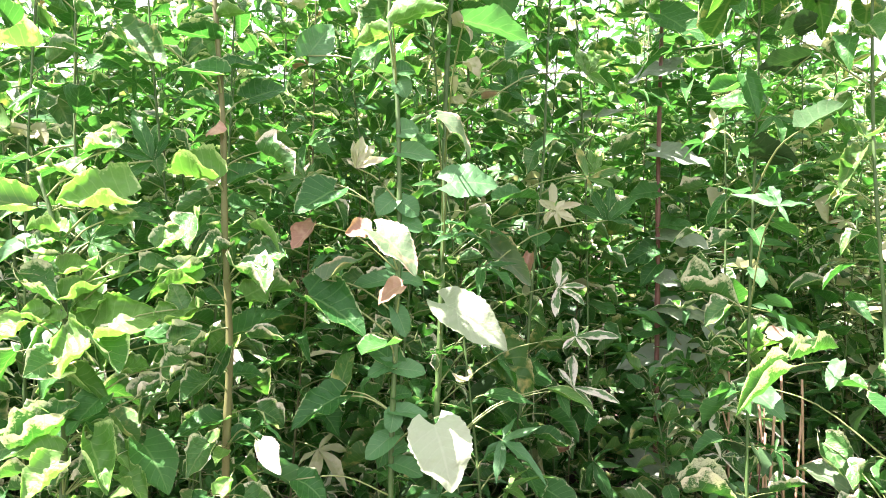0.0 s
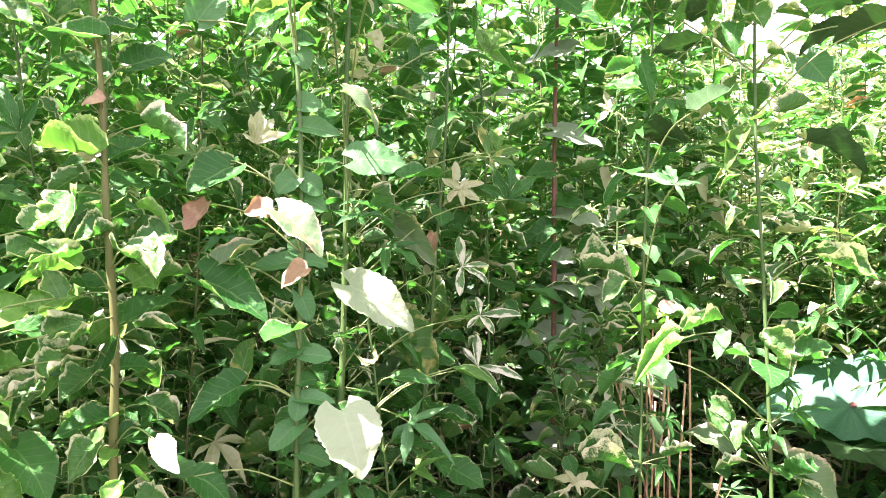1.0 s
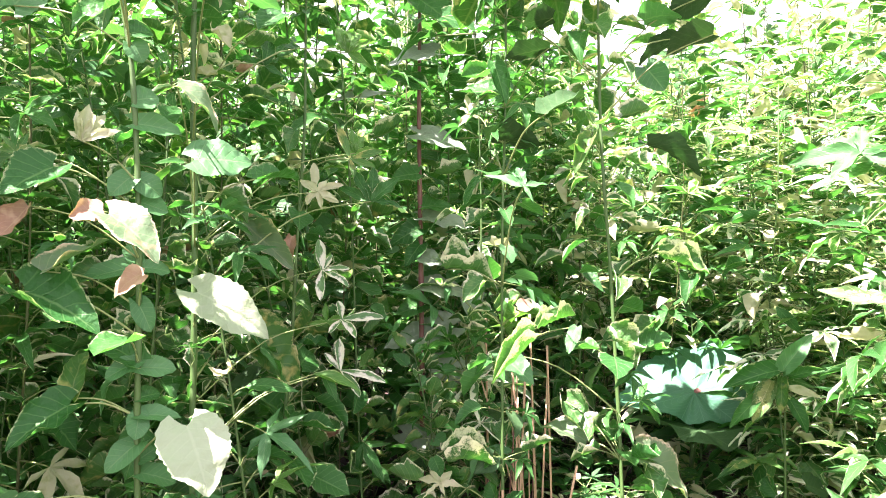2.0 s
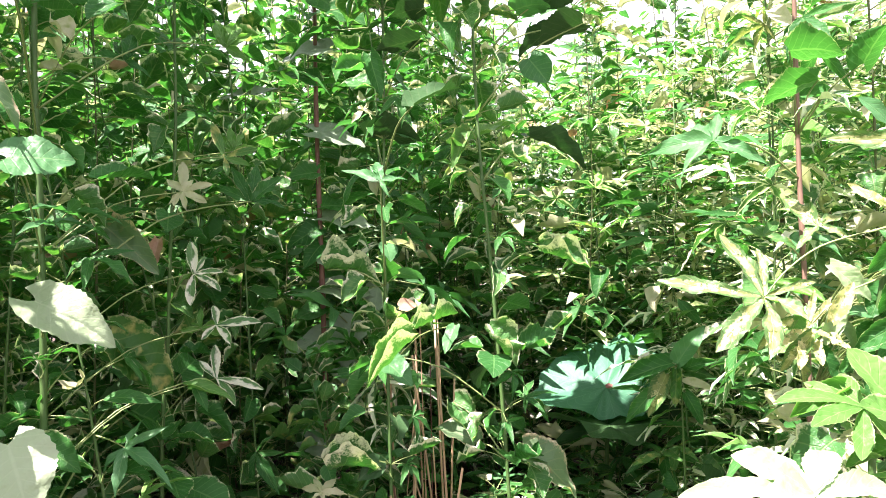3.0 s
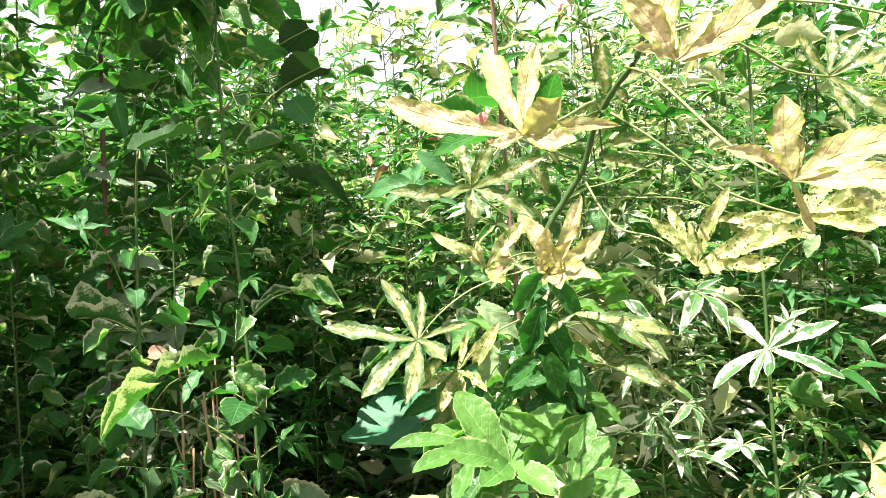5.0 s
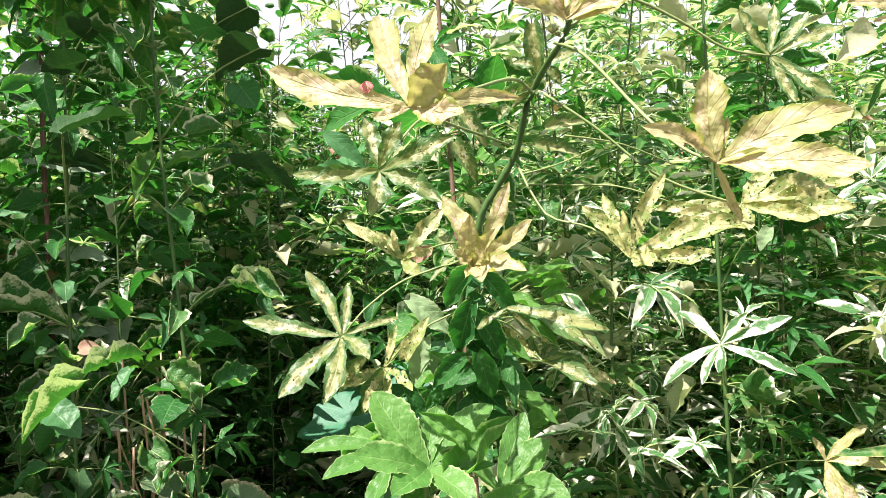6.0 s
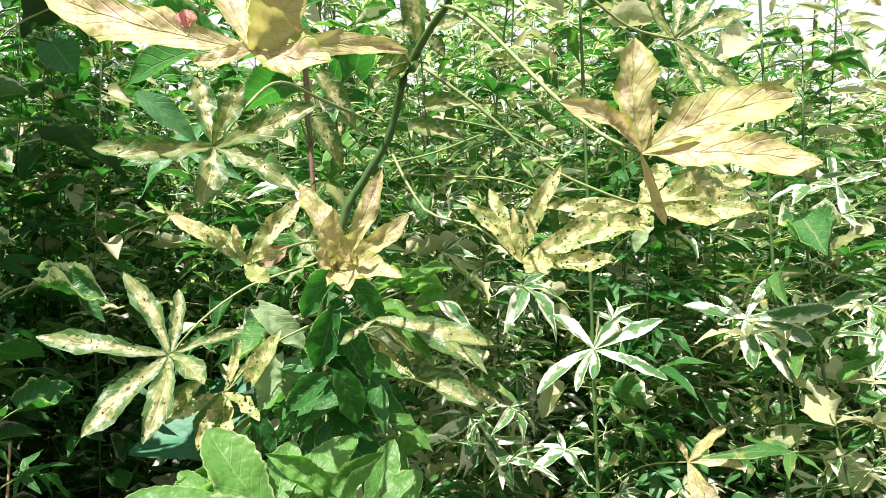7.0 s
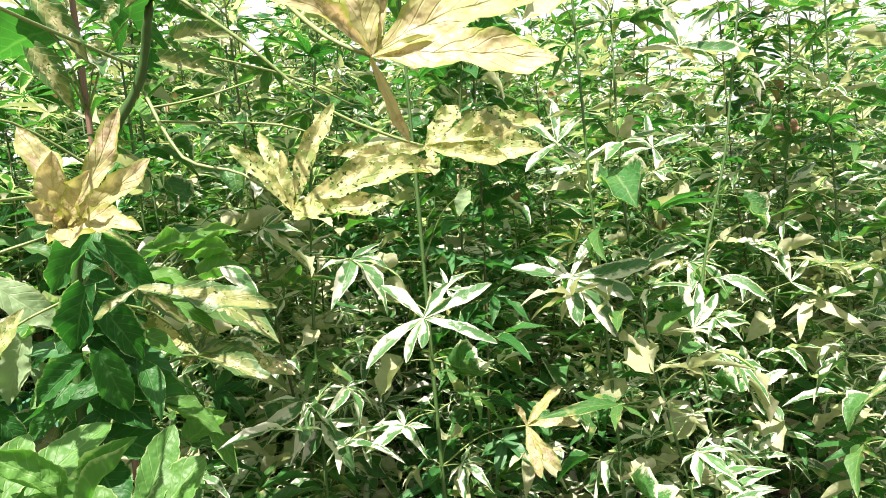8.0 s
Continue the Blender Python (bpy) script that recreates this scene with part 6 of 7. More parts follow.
blade_leaf(yellow_stalk, "oval", "mottled", (1.386, 0.577, 1.668), (1.417, 0.557, 1.687), (-0.609, -0.740, 0.283), 0.45, roll=0.50, fold=0.20, stalk=False)
blade_leaf(yellow_stalk, "oval", "mottled", (1.383, 0.580, 1.658), (1.397, 0.570, 1.639), (-0.604, -0.741, 0.293), 0.70, roll=0.50, fold=0.20, stalk=False)
blade_leaf(yellow_stalk, "oval", "mottled", (1.374, 0.584, 1.579), (1.422, 0.552, 1.591), (-0.581, -0.730, 0.360), 0.40, roll=0.50, fold=0.20, stalk=False)
blade_leaf(yellow_stalk, "oval", "mottled", (1.361, 0.593, 1.558), (1.414, 0.557, 1.543), (-0.564, -0.734, 0.378), 0.40, roll=0.50, fold=0.20, stalk=False)
blade_leaf(yellow_stalk, "oval", "mottled", (1.367, 0.591, 1.720), (1.371, 0.587, 1.640), (-0.597, -0.766, 0.238), 0.30, roll=0.50, fold=0.20, stalk=False)
blade_leaf(yellow_stalk, "oval", "mottled", (1.334, 0.612, 1.627), (1.369, 0.589, 1.640), (-0.548, -0.774, 0.318), 0.38, roll=0.50, fold=0.20, stalk=False)
lobed_leaf(yellow_stalk, "yellow", (1.497, 0.188, 1.619), (-0.916, -0.388, 0.099), [((1.446, 0.223, 1.631), 0.30, 0.4, 0.03), ((1.464, 0.211, 1.611), 0.20, 0.6, 0.00), ((1.517, 0.174, 1.605), 0.30, 0.5, 0.00), ((1.535, 0.163, 1.637), 0.30, 0.4, 0.00)])
rod(yellow_stalk, [(1.355, 0.503, 1.697), (1.440, 0.349, 1.710), (1.497, 0.188, 1.619)], 0.0016, name="twig", material=PETIOLE)
lobed_leaf(yellow_stalk, "mottled", (1.357, 0.676, 1.335), (-0.512, -0.753, 0.414), [((1.455, 0.573, 1.299), 0.24, 0.5, 0.07), ((1.319, 0.701, 1.307), 0.30, 0.7, 0.06), ((1.405, 0.667, 1.289), 0.30, 0.7, 0.00)])
lobed_leaf(yellow_stalk, "lace", (1.465, 0.747, 1.238), (-0.529, -0.704, 0.475), [((1.369, 0.776, 1.317), 0.20, 0.7, 0.04), ((1.521, 0.636, 1.205), 0.24, 0.6, 0.14), ((1.500, 0.748, 1.306), 0.22, 0.6, 0.00), ((1.529, 0.703, 1.237), 0.30, 0.8, 0.04), ((1.431, 0.733, 1.229), 0.50, 0.9, 0.00)])
rod(yellow_stalk, [(1.346, 0.744, 1.321), (1.401, 0.731, 1.300), (1.465, 0.747, 1.238)], 0.0014, name="twig", material=PETIOLE)
blade_leaf(yellow_stalk, "oval", "green", (1.333, 0.717, 1.396), (1.291, 0.769, 1.337), (-0.452, -0.735, 0.506), 0.40, roll=0.50, fold=0.20, stalk=False)
blade_leaf(yellow_stalk, "oval", "green", (1.340, 0.713, 1.388), (1.395, 0.699, 1.320), (-0.456, -0.728, 0.511), 0.40, roll=0.50, fold=0.20, stalk=False)
blade_leaf(yellow_stalk, "oval", "green", (1.325, 0.722, 1.341), (1.308, 0.756, 1.259), (-0.433, -0.720, 0.543), 0.50, roll=0.50, fold=0.20, stalk=False)
blade_leaf(yellow_stalk, "oval", "green", (1.330, 0.718, 1.325), (1.382, 0.707, 1.247), (-0.435, -0.711, 0.553), 0.45, roll=0.50, fold=0.20, stalk=False)
blade_leaf(yellow_stalk, "oval", "green", (1.315, 0.728, 1.262), (1.273, 0.779, 1.220), (-0.407, -0.695, 0.593), 0.45, roll=0.50, fold=0.20, stalk=False)
blade_leaf(yellow_stalk, "oval", "green", (1.328, 0.719, 1.269), (1.359, 0.721, 1.192), (-0.420, -0.691, 0.588), 0.50, roll=0.50, fold=0.20, stalk=False)
blade_leaf(yellow_stalk, "oval", "pale_green", (1.268, 0.809, 1.351), (1.321, 0.772, 1.295), (-0.367, -0.762, 0.533), 0.42, roll=0.30, fold=0.20, stalk=False)
blade_leaf(yellow_stalk, "oval", "lace", (1.243, 0.788, 1.264), (1.273, 0.769, 1.327), (-0.340, -0.733, 0.589), 0.35, roll=0.70, fold=0.20, stalk=False)
blade_leaf(yellow_stalk, "oval", "pale_green", (1.289, 0.806, 1.289), (1.266, 0.820, 1.215), (-0.371, -0.732, 0.571), 0.40, roll=0.40, fold=0.20, stalk=False)
blade_leaf(yellow_stalk, "oval", "mottled", (1.212, 0.797, 1.247), (1.170, 0.824, 1.185), (-0.313, -0.737, 0.600), 0.36, roll=0.60, fold=0.20, stalk=False)
blade_leaf(yellow_stalk, "oval", "green", (1.259, 0.825, 1.215), (1.284, 0.807, 1.155), (-0.332, -0.717, 0.613), 0.40, roll=0.40, fold=0.20, stalk=False)
blade_leaf(yellow_stalk, "oval", "pale_green", (1.304, 0.819, 1.252), (1.331, 0.801, 1.199), (-0.369, -0.717, 0.591), 0.45, roll=0.40, fold=0.20, stalk=False)
blade_leaf(yellow_stalk, "oval", "mottled", (1.190, 0.812, 1.268), (1.142, 0.844, 1.222), (-0.296, -0.754, 0.587), 0.34, roll=0.70, fold=0.20, stalk=False)
blade_leaf(yellow_stalk, "oval", "mottled", (1.202, 0.815, 1.217), (1.213, 0.807, 1.157), (-0.295, -0.731, 0.615), 0.40, roll=0.60, fold=0.20, stalk=False)
blade_leaf(yellow_stalk, "oval", "green", (1.321, 0.783, 1.212), (1.278, 0.811, 1.176), (-0.383, -0.689, 0.615), 0.45, roll=0.40, fold=0.20, stalk=False)
blade_leaf(yellow_stalk, "curl", "dry", (1.191, 0.633, 1.414), (1.208, 0.622, 1.437), (-0.383, -0.780, 0.495), 0.60, roll=0.50, fold=0.20, stalk=False)
bud(yellow_stalk, (1.021, 0.372, 1.555))
more_leaves(yellow_stalk, 30, 0.30, 1.10, "yellow low", "palm", 0.100)

green_stalk = stalk("crop_plant", "low fresh green plant with broad hand-shaped leaves", [(1.218, 0.721, 0.000), (1.218, 0.721, 0.500), (1.208, 0.701, 0.900), (1.200, 0.661, 1.120), (1.188, 0.636, 1.146)], 0.0060, STEM_FRESH)
lobed_leaf(green_stalk, "fresh", (1.188, 0.631, 1.150), (-0.297, -0.608, 0.737), [((1.144, 0.686, 1.246), 0.55, 0.3, 0.04), ((1.087, 0.627, 1.189), 0.46, 0.4, 0.08), ((1.115, 0.583, 1.147), 0.55, 0.4, 0.07), ((1.259, 0.583, 1.152), 0.26, 0.6, 0.03), ((1.235, 0.672, 1.216), 0.44, 0.5, 0.03), ((1.293, 0.633, 1.213), 0.40, 0.4, 0.03), ((1.205, 0.547, 1.126), 0.55, 0.4, 0.07)])
lobed_leaf(green_stalk, "fresh", (1.327, 0.680, 1.073), (-0.354, -0.556, 0.752), [((1.401, 0.656, 1.140), 0.55, 0.3, 0.04), ((1.392, 0.698, 1.174), 0.37, 0.4, 0.03), ((1.295, 0.727, 1.138), 0.40, 0.4, 0.03), ((1.378, 0.585, 1.082), 0.50, 0.4, 0.07)])
rod(green_stalk, [(1.213, 0.673, 1.093), (1.263, 0.676, 1.083), (1.327, 0.680, 1.073)], 0.0015, name="petiole", material=PETIOLE)
lobed_leaf(green_stalk, "fresh", (1.165, 0.681, 1.164), (-0.500, -0.460, 0.734), [((1.056, 0.727, 1.175), 0.26, 0.5, 0.06), ((1.066, 0.679, 1.151), 0.35, 0.5, 0.06), ((1.134, 0.748, 1.189), 0.33, 0.5, 0.03), ((1.189, 0.736, 1.197), 0.40, 0.5, 0.03), ((1.105, 0.639, 1.112), 0.33, 0.4, 0.00), ((1.168, 0.635, 1.121), 0.33, 0.5, 0.00)])
lobed_leaf(green_stalk, "pale_green", (1.022, 0.641, 1.082), (-0.453, -0.483, 0.749), [((0.945, 0.696, 1.128), 0.44, 0.3, 0.06), ((1.020, 0.697, 1.116), 0.40, 0.4, 0.03), ((1.098, 0.675, 1.115), 0.55, 0.3, 0.03), ((1.137, 0.625, 1.076), 0.42, 0.4, 0.06), ((0.922, 0.629, 1.085), 0.45, 0.4, 0.07), ((1.033, 0.582, 1.056), 0.45, 0.4, 0.07), ((0.855, 0.690, 1.092), 0.20, 0.5, 0.07)])
petiole_to(green_stalk, (1.165, 0.681, 1.164), 0.1)
petiole_to(green_stalk, (1.022, 0.641, 1.082), 0.1)
petiole_to(green_stalk, (1.188, 0.631, 1.150), 0.1)
blade_leaf(green_stalk, "oval", "fresh", (1.173, 0.713, 1.185), (1.109, 0.756, 1.147), (-0.273, -0.650, 0.710), 0.45, roll=0.40, fold=0.20)
blade_leaf(green_stalk, "oval", "green", (1.196, 0.698, 1.166), (1.138, 0.738, 1.190), (-0.289, -0.632, 0.719), 0.40, roll=0.40, fold=0.20)
blade_leaf(green_stalk, "oval", "fresh", (1.230, 0.674, 1.107), (1.169, 0.715, 1.074), (-0.305, -0.591, 0.747), 0.50, roll=0.40, fold=0.20)
blade_leaf(green_stalk, "oval", "fresh", (1.190, 0.613, 1.069), (1.137, 0.637, 1.099), (-0.473, -0.380, 0.795), 0.40, roll=0.40, fold=0.20)
blade_leaf(green_stalk, "oval", "fresh", (1.216, 0.604, 1.135), (1.282, 0.578, 1.214), (-0.502, -0.386, 0.774), 0.40, roll=0.40, fold=0.20)
blade_leaf(green_stalk, "oval", "fresh", (1.226, 0.601, 1.180), (1.180, 0.621, 1.228), (-0.519, -0.392, 0.759), 0.50, roll=0.40, fold=0.20)
blade_leaf(green_stalk, "oval", "pale_green", (1.224, 0.599, 1.059), (1.154, 0.628, 1.051), (-0.483, -0.364, 0.796), 0.50, roll=0.40, fold=0.20)
blade_leaf(green_stalk, "oval", "fresh", (1.247, 0.590, 1.080), (1.299, 0.569, 1.130), (-0.498, -0.360, 0.789), 0.50, roll=0.40, fold=0.20)
more_leaves(green_stalk, 22, 0.30, 0.95, "green low", "palm", 0.120)

low_stalk = stalk("crop_plant", "low crop plant with dark drooping oval leaves", [(1.772, 1.744, 0.000), (1.762, 1.744, 0.450), (1.732, 1.714, 0.863), (1.712, 1.694, 0.983)], 0.0040, STEM_GREEN)
blade_leaf(low_stalk, "oval", "green", (1.678, 1.687, 1.004), (1.509, 1.714, 0.980), (-0.488, -0.653, 0.578), 0.42, roll=0.50, fold=0.20)
blade_leaf(low_stalk, "oval", "mottled", (1.660, 1.694, 0.970), (1.577, 1.683, 0.859), (-0.478, -0.652, 0.588), 0.42, roll=0.50, fold=0.20)
blade_leaf(low_stalk, "oval", "tired", (1.689, 1.682, 0.981), (1.654, 1.651, 0.880), (-0.489, -0.647, 0.585), 0.40, roll=0.50, fold=0.20)
blade_leaf(low_stalk, "oval", "grey", (1.691, 1.682, 1.001), (1.735, 1.622, 1.121), (-0.492, -0.650, 0.579), 0.45, roll=0.50, fold=0.20)
blade_leaf(low_stalk, "lance", "pale_yellow", (1.697, 1.678, 0.952), (1.771, 1.603, 0.941), (-0.488, -0.641, 0.592), 0.30, roll=0.50, fold=0.20)
blade_leaf(low_stalk, "oval", "green", (1.621, 1.709, 0.919), (1.516, 1.708, 0.846), (-0.460, -0.652, 0.603), 0.40, roll=0.50, fold=0.20)
blade_leaf(low_stalk, "oval", "green", (1.709, 1.674, 0.983), (1.769, 1.606, 1.023), (-0.496, -0.643, 0.584), 0.42, roll=0.50, fold=0.20)
blade_leaf(low_stalk, "curl", "green", (1.709, 1.672, 0.913), (1.732, 1.616, 0.825), (-0.488, -0.632, 0.603), 0.42, roll=0.50, fold=0.20)
more_leaves(low_stalk, 16, 0.20, 0.62, "low", "plain", 0.085)

pale_stalk = stalk("crop_plant", "crop plant with narrow sunlit hand-shaped leaves", [(2.200, 0.980, 0.000), (2.190, 0.970, 0.800), (2.170, 0.950, 1.400), (2.160, 0.940, 2.000), (2.150, 0.930, 2.500)], 0.0050, STEM_GREEN)
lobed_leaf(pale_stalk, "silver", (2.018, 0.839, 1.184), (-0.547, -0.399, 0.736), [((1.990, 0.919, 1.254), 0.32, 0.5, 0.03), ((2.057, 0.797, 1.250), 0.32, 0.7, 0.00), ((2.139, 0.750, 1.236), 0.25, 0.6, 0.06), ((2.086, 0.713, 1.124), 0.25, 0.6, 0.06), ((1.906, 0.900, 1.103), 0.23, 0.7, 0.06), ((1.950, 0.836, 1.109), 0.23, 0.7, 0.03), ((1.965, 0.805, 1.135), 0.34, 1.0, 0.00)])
lobed_leaf(pale_stalk, "yellow", (2.289, 0.789, 0.890), (-0.715, -0.393, 0.578), [((2.350, 0.725, 0.972), 0.28, 0.5, 0.03), ((2.351, 0.688, 0.883), 0.30, 0.5, 0.10), ((2.257, 0.743, 0.786), 0.30, 0.6, 0.03), ((2.306, 0.719, 0.788), 0.26, 0.6, 0.10), ((2.275, 0.808, 0.943), 0.30, 0.6, 0.00)])
lobed_leaf(pale_stalk, "tired", (2.140, 0.889, 1.047), (-0.700, -0.489, 0.521), [((2.099, 0.906, 1.042), 0.40, 0.6, 0.00), ((2.172, 0.822, 1.036), 0.36, 0.6, 0.03), ((2.127, 0.826, 0.991), 0.30, 0.6, 0.00), ((2.163, 0.895, 1.074), 0.50, 0.6, 0.00)])
blade_leaf(pale_stalk, "oval", "pale_green", (2.064, 0.739, 1.427), (2.049, 0.754, 1.381), (-0.748, -0.459, 0.479), 0.62, roll=0.40, fold=0.20, stalk=False)
petiole_to(pale_stalk, (2.018, 0.839, 1.184), 0.1)
petiole_to(pale_stalk, (2.289, 0.789, 0.890), 0.1)
petiole_to(pale_stalk, (2.064, 0.739, 1.427), 0.05)
more_leaves(pale_stalk, 30, 0.30, 1.25, "pale low", "palm", 0.110)
more_leaves(pale_stalk, 12, 1.50, 2.50, "pale high", "palm", 0.110)

far_right_stalk = stalk("crop_plant", "crop plant with thin green stem and narrow pale leaves", [(2.380, 0.600, 0.000), (2.360, 0.600, 0.800), (2.320, 0.600, 1.400), (2.300, 0.600, 2.200)], 0.0045, STEM_GREEN)
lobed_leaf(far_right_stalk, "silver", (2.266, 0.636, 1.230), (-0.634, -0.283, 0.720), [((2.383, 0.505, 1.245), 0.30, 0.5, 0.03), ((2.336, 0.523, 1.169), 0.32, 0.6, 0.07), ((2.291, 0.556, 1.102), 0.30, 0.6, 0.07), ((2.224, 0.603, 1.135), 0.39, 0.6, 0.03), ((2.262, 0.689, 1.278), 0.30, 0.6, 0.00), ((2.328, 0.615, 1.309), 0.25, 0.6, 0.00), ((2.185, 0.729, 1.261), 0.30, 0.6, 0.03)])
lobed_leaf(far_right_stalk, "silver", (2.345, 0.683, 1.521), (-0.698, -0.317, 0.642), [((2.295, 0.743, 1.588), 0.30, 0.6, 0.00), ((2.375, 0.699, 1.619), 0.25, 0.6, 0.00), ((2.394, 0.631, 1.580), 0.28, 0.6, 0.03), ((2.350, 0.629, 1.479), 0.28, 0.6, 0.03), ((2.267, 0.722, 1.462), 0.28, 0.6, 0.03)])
petiole_to(far_right_stalk, (2.266, 0.636, 1.230), 0.08)
petiole_to(far_right_stalk, (2.345, 0.683, 1.521), 0.08)
more_leaves(far_right_stalk, 28, 0.30, 1.25, "right low", "palm", 0.110)
more_leaves(far_right_stalk, 14, 1.40, 2.30, "right high", "palm", 0.110)

end_stalk = stalk("crop_plant", "slim crop plant with hand-shaped leaves up a bare green stem", [(2.777, 0.527, 0.000), (2.777, 0.527, 0.671), (2.785, 0.538, 1.022), (2.812, 0.518, 1.226), (2.866, 0.469, 1.471), (2.899, 0.443, 1.688), (2.932, 0.417, 1.920), (2.957, 0.402, 2.168)], 0.0045, STEM_GREEN)
lobed_leaf(end_stalk, "silver", (2.719, 0.537, 1.042), (-0.641, -0.179, 0.746), [((2.725, 0.566, 1.164), 0.28, 0.6, 0.00), ((2.771, 0.530, 1.150), 0.28, 0.6, 0.00), ((2.770, 0.484, 1.123), 0.30, 0.6, 0.00), ((2.794, 0.422, 1.046), 0.25, 0.6, 0.07), ((2.743, 0.463, 1.002), 0.28, 0.6, 0.03)])
lobed_leaf(end_stalk, "silver", (2.828, 0.435, 0.857), (-0.619, -0.130, 0.775), [((2.804, 0.498, 0.964), 0.25, 0.6, 0.00), ((2.843, 0.454, 0.975), 0.28, 0.6, 0.00), ((2.847, 0.417, 0.935), 0.34, 0.6, 0.00), ((2.874, 0.355, 0.908), 0.34, 0.4, 0.03), ((2.791, 0.398, 0.809), 0.30, 0.6, 0.00)])
lobed_leaf(end_stalk, "silver", (2.825, 0.459, 0.678), (-0.583, -0.130, 0.802), [((2.833, 0.484, 0.759), 0.34, 0.6, 0.00), ((2.841, 0.445, 0.749), 0.34, 0.6, 0.00), ((2.864, 0.388, 0.743), 0.30, 0.6, 0.00), ((2.867, 0.366, 0.684), 0.23, 0.6, 0.03)])
lobed_leaf(end_stalk, "silver", (2.991, 0.355, 1.121), (-0.681, -0.106, 0.725), [((2.960, 0.393, 1.183), 0.25, 0.6, 0.00), ((3.007, 0.373, 1.239), 0.30, 0.6, 0.00), ((3.029, 0.315, 1.177), 0.30, 0.6, 0.00), ((2.998, 0.300, 1.093), 0.28, 0.6, 0.00)])
lobed_leaf(end_stalk, "silver", (2.811, 0.546, 1.769), (-0.777, -0.210, 0.593), [((2.797, 0.600, 1.902), 0.23, 0.6, 0.00), ((2.727, 0.611, 1.756), 0.28, 0.6, 0.03), ((2.890, 0.462, 1.865), 0.28, 0.6, 0.00), ((2.906, 0.392, 1.731), 0.34, 0.6, 0.03), ((2.826, 0.466, 1.706), 0.34, 0.6, 0.03)])
lobed_leaf(end_stalk, "silver", (2.710, 0.601, 1.509), (-0.725, -0.229, 0.650), [((2.662, 0.660, 1.571), 0.25, 0.6, 0.00), ((2.727, 0.617, 1.598), 0.25, 0.6, 0.00), ((2.779, 0.525, 1.532), 0.30, 0.6, 0.03), ((2.682, 0.569, 1.421), 0.30, 0.6, 0.03), ((2.621, 0.655, 1.484), 0.25, 0.6, 0.03)])
blade_leaf(end_stalk, "oval", "yellow", (2.783, 0.532, 1.748), (2.808, 0.503, 1.729), (-0.900, -0.241, 0.362), 0.60, roll=0.50, fold=0.20, stalk=False)
petiole_to(end_stalk, (2.719, 0.537, 1.042), 0.06)
petiole_to(end_stalk, (2.828, 0.435, 0.857), 0.06)
petiole_to(end_stalk, (2.825, 0.459, 0.678), 0.06)
petiole_to(end_stalk, (2.991, 0.355, 1.121), 0.06)
petiole_to(end_stalk, (2.811, 0.546, 1.769), 0.06)
petiole_to(end_stalk, (2.710, 0.601, 1.509), 0.06)
more_leaves(end_stalk, 40, 0.30, 1.20, "end low", "palm", 0.110)
more_leaves(end_stalk, 16, 1.30, 2.15, "end high", "palm", 0.110)

star_stalk = stalk("crop_plant", "slender crop plant with small pale star-shaped leaves", [(0.224, 2.028, 0.000), (0.224, 2.028, 0.775), (0.256, 2.023, 1.142), (0.278, 2.021, 1.433), (0.305, 2.017, 1.738), (0.316, 2.019, 2.029), (0.331, 2.021, 2.351)], 0.0055, STEM_GREEN)
lobed_leaf(star_stalk, "silver", (0.332, 1.909, 1.348), (0.026, -0.727, 0.686), [((0.328, 1.935, 1.432), 0.41, 0.6, 0.00), ((0.404, 1.879, 1.350), 0.30, 0.8, 0.07), ((0.394, 1.849, 1.302), 0.34, 0.7, 0.07), ((0.319, 1.869, 1.269), 0.34, 0.6, 0.03), ((0.362, 1.919, 1.390), 0.34, 0.6, 0.00)])
lobed_leaf(star_stalk, "silver", (0.381, 1.907, 1.210), (0.007, -0.700, 0.714), [((0.377, 1.931, 1.260), 0.46, 0.6, 0.00), ((0.491, 1.861, 1.213), 0.32, 0.6, 0.03), ((0.411, 1.860, 1.163), 0.41, 0.7, 0.00), ((0.342, 1.890, 1.177), 0.34, 0.6, 0.03)])
lobed_leaf(star_stalk, "silver", (0.375, 1.906, 1.069), (0.009, -0.672, 0.741), [((0.377, 1.929, 1.155), 0.34, 0.6, 0.00), ((0.487, 1.836, 1.039), 0.25, 0.6, 0.02), ((0.414, 1.834, 1.007), 0.30, 0.6, 0.00), ((0.333, 1.925, 1.117), 0.34, 0.6, 0.00)])
lobed_leaf(star_stalk, "pale_yellow", (0.311, 1.901, 1.564), (0.045, -0.962, 0.270), [((0.277, 1.916, 1.596), 0.40, 0.6, 0.00), ((0.389, 1.869, 1.578), 0.30, 0.6, 0.03), ((0.370, 1.843, 1.529), 0.30, 0.7, 0.00), ((0.319, 1.933, 1.644), 0.36, 0.6, 0.00), ((0.291, 1.877, 1.525), 0.40, 0.7, 0.00)])
lobed_leaf(star_stalk, "tired", (0.426, 1.964, 1.660), (-0.012, -0.973, 0.230), [((0.399, 1.999, 1.758), 0.30, 0.6, 0.00), ((0.512, 1.928, 1.677), 0.28, 0.6, 0.03), ((0.486, 1.905, 1.630), 0.30, 0.6, 0.00), ((0.362, 1.991, 1.657), 0.30, 0.6, 0.00), ((0.429, 1.929, 1.604), 0.30, 0.6, 0.00)])
blade_leaf(star_stalk, "curl", "scorched", (0.114, 1.928, 1.494), (0.251, 1.835, 1.366), (0.129, -0.879, 0.460), 0.34, roll=1.00, fold=0.20, stalk=False)
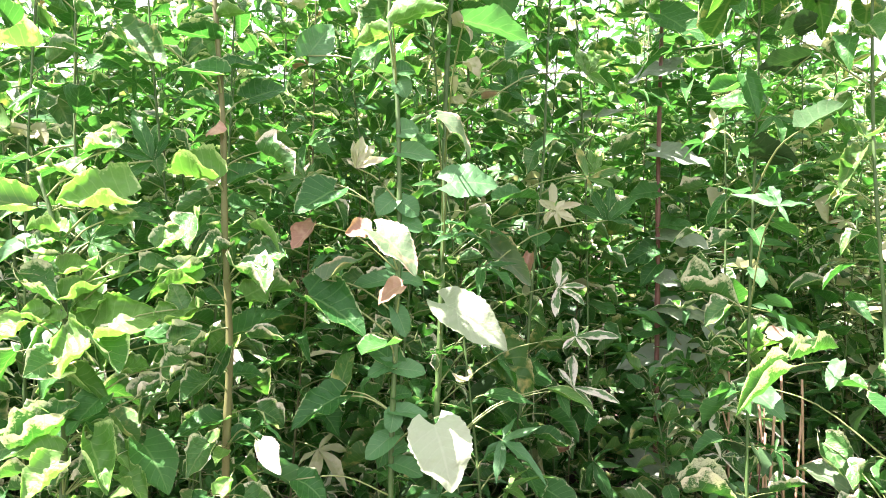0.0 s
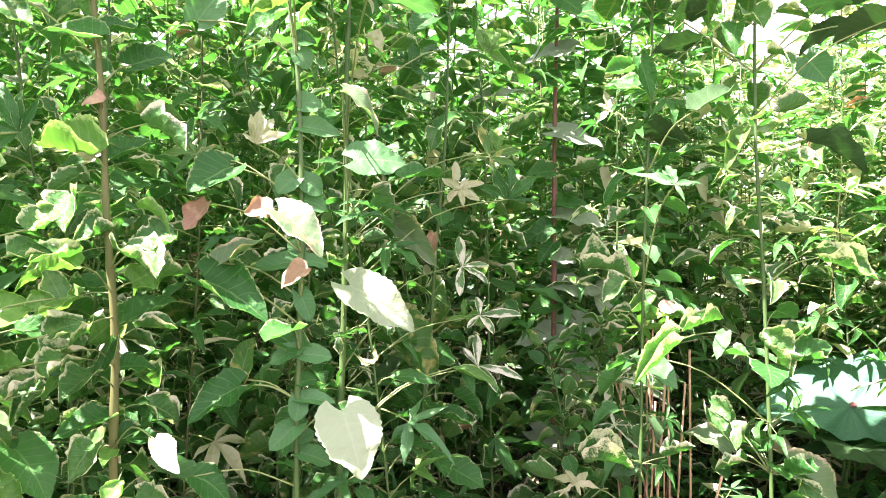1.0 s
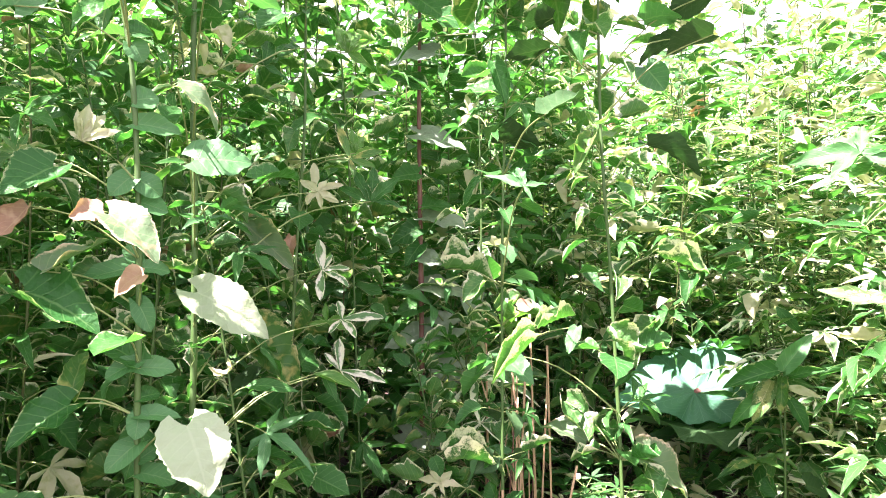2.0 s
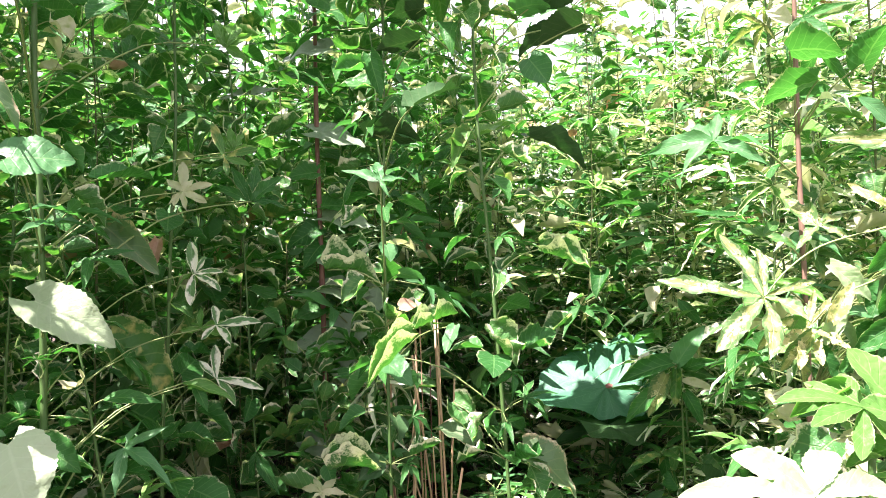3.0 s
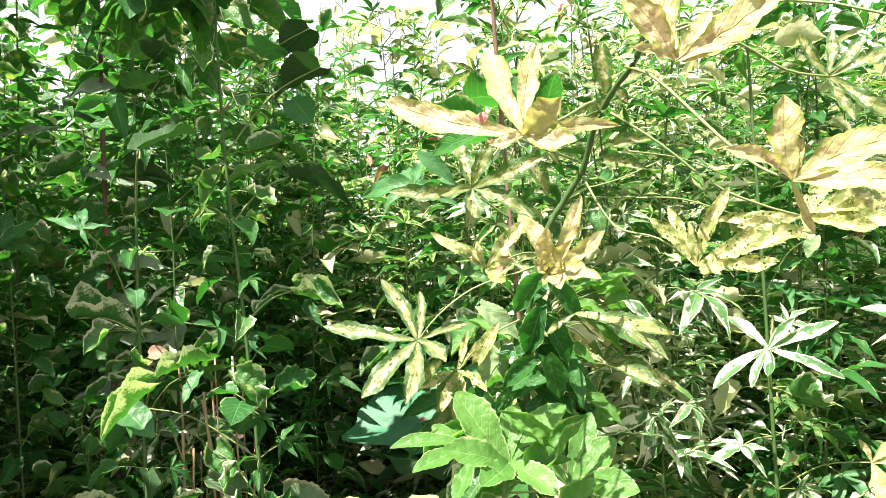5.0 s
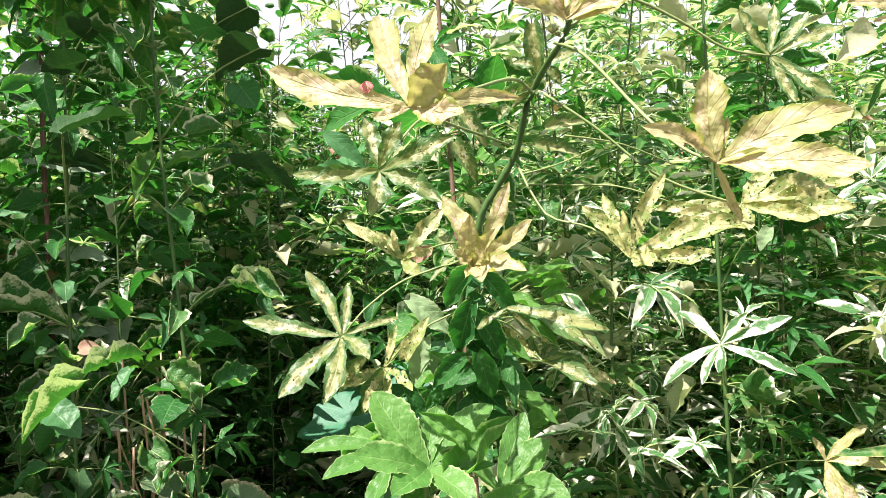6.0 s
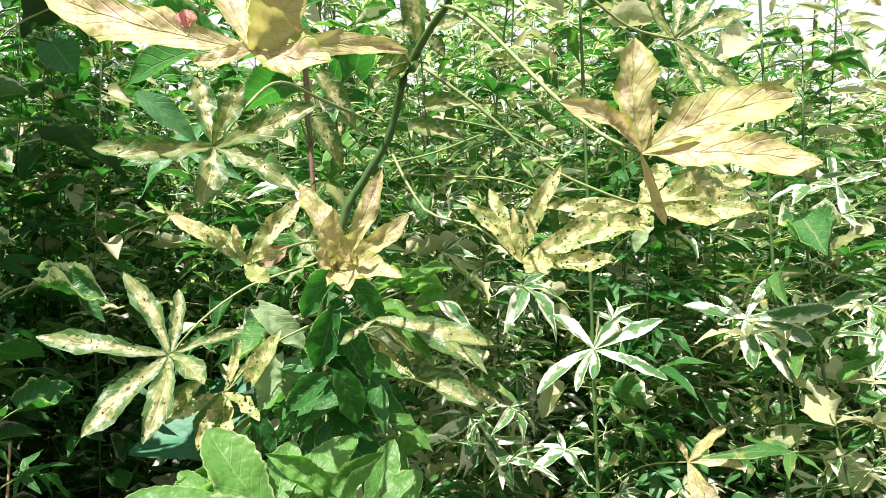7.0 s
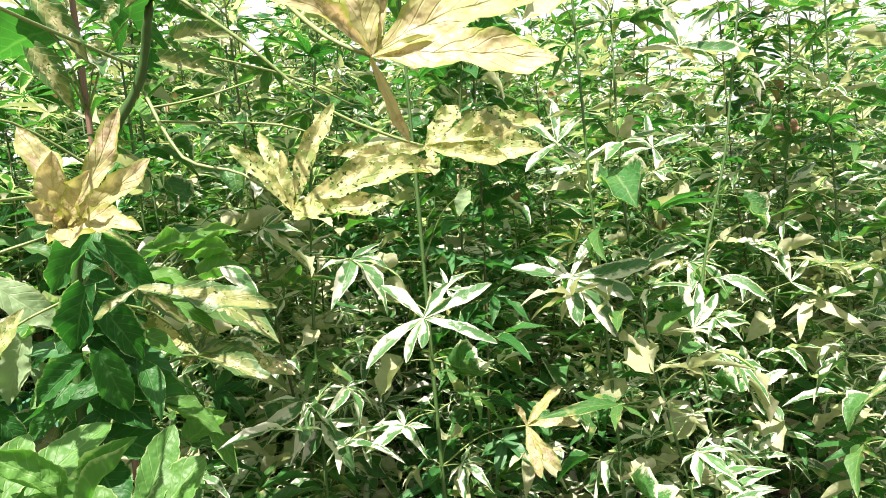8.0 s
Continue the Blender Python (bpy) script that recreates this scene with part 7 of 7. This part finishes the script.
blade_leaf(star_stalk, "curl", "dry", (0.251, 1.902, 1.442), (0.231, 1.887, 1.365), (0.068, -0.876, 0.477), 0.50, roll=1.20, fold=0.20, stalk=False)
petiole_to(star_stalk, (0.332, 1.909, 1.348), 0.06)
petiole_to(star_stalk, (0.381, 1.907, 1.210), 0.06)
petiole_to(star_stalk, (0.375, 1.906, 1.069), 0.06)
petiole_to(star_stalk, (0.311, 1.901, 1.564), 0.06)
petiole_to(star_stalk, (0.426, 1.964, 1.660), 0.06)
petiole_to(star_stalk, (0.114, 1.928, 1.494), 0.06)
more_leaves(star_stalk, 30, 0.30, 1.10, "star low", "plain", 0.100)
more_leaves(star_stalk, 26, 1.35, 2.35, "star high", "mixed", 0.090)

straw_clump((1.059, 2.283, 0), 16, 5)
straw_clump((0.949, 1.908, 0), 7, 6)
# PLANTS END

# ---- the field behind them ----
def spots():
    """Where the other plants stand, the nearest to the path first."""
    rng = random.Random(11)
    line = [(0, 0), (0.4, 0), (0.7, -0.1), (0.95, 0)]
    own = [ob.location for ob in STEMS]
    found = []
    step = 0.255
    for i in range(-40, 60):
        for j in range(-12, 60):
            x, y = (i + rng.uniform(-0.42, 0.42)) * step, (j + rng.uniform(-0.42, 0.42)) * step
            d = min(math.hypot(x - a, y - b) for a, b in line)
            turn = math.degrees(math.atan2(x - 0.5, y))
            start = 1.7 if x < 0.3 else 1.95 if x < 1.3 else 1.6
            aside = turn < -48
            if d < start or d > 9 or turn > 98 or y < (1.45 if aside else 0.12):
                continue
            if d > (2.5 if aside else 4) and rng.random() < min(0.6, 0.15 * (d - 2)):
                continue
            low = 0
            if abs((x - 0.6) * 0.86 - (y - 0.6) * 0.51) < 0.42 and y < 2.4 and 0.9 < x < 2.05:
                low = 0.5
            elif y < 2.45 and 0.31 * y - 0.16 < x < 0.9:
                low = 1.1
            if min(math.hypot(x - p.x, y - p.y) for p in own) < 0.13:
                continue
            tall = rng.uniform(2.5, 3.1)
            gap = max(0.0, 1 - ((math.degrees(math.atan2(x - 0.2, y)) + rng.uniform(-4, 4) - 37) / 13) ** 2)
            if d > 2.0:
                tall += gap * (min(tall, (1.43 + 0.19 * math.hypot(x - 0.2, y)) * rng.uniform(0.92, 1.3)) - tall)
            if low:
                tall = low
            elif x > 1.6 and y < 2.2:
                tall *= rng.uniform(0.62, 0.86)
            found.append((d + (9 if aside else 0), x, y, tall))
    return sorted(found)


def field():
    rng = random.Random(12)
    height = 2.7
    near = {s: [leafy_plant(s, "%s near %d" % (s, i), height, 104) for i in range(3)] for s in LABELS}
    far = {s: [leafy_plant(s, "%s far %d" % (s, i), height, 84, False, grow=1.2) for i in range(4)] for s in LABELS}
    deep = {s: [leafy_plant(s, "%s deep %d" % (s, i), height, 150, False, True, 1.35) for i in range(4)] for s in LABELS}
    short = {s: [leafy_plant(s, "%s short %d" % (s, i), 1.1, 60, False) for i in range(3)] for s in LABELS}
    rest = []
    for number, (d, x, y, tall) in enumerate(spots()):
        right = x - 0.35 * y
        sort = rng.choices(("broad", "mixed", "palm"), (5, 1.6, 0) if right < 0 else (2.5, 4, 0.2) if right < 0.8 else (0.4, 2, 5))[0]
        ob = rng.choice((short if tall < 1.3 else near if number < 44 else far if number < 250 else deep)[sort])
        f = tall / (1.1 if tall < 1.3 else height)
        m = pose(x, y, 0, rng.uniform(-7, 7), rng.uniform(-7, 7), rng.uniform(0, 360)) @ Matrix.Diagonal((1, 1, f, 1))
        if number < 250:
            copy_thing(ob, m)
        else:
            rest.append((ob, m))
    # the plants further in, which cannot be told apart
    points, loops, counts, slots, uv, first = [], [], [], [], [], 0
    shared = [*MATERIALS.values(), PETIOLE, STEM_GREEN, STEM_OLIVE]
    for ob, m in rest:
        for child in ob.children:
            me = child.data
            co = np.empty(len(me.vertices) * 3)
            me.vertices.foreach_get("co", co)
            turn = np.array(m)
            points.append(co.reshape(-1, 3) @ turn[:3, :3].T + turn[:3, 3])
            vi, ln, mi = np.empty(len(me.loops), int), np.empty(len(me.polygons), int), np.empty(len(me.polygons), int)
            me.loops.foreach_get("vertex_index", vi)
            me.polygons.foreach_get("loop_total", ln)
            me.polygons.foreach_get("material_index", mi)
            uvs = np.empty(len(me.loops) * 2)
            me.uv_layers[0].data.foreach_get("uv", uvs)
            loops.append(vi + first)
            counts.append(ln)
            slots.append(np.array([shared.index(k) for k in me.materials])[mi])
            uv.append(uvs)
            first += len(me.vertices)
    points, loops, counts, slots, uv = (np.concatenate(k) for k in (points, loops, counts, slots, uv))
    me = bpy.data.meshes.new("crop_stand")
    me.vertices.add(len(points))
    me.vertices.foreach_set("co", points.ravel())
    me.loops.add(len(loops))
    me.loops.foreach_set("vertex_index", loops)
    me.polygons.add(len(counts))
    me.polygons.foreach_set("loop_start", np.concatenate(([0], np.cumsum(counts)[:-1])))
    me.polygons.foreach_set("material_index", slots)
    me.polygons.foreach_set("use_smooth", np.ones(len(counts), bool))
    me.uv_layers.new(name="UVMap").data.foreach_set("uv", uv)
    for k in shared:
        me.materials.append(k)
    me.update(calc_edges=True)
    tagged(new("crop_stand", me), "dense stand of tall green crop plants further in", "plants", kind="stuff")
    for group in (*near.values(), *far.values(), *deep.values(), *short.values()):
        for ob in group:
            for o in (*ob.children_recursive, ob):
                bpy.data.objects.remove(o)


field()
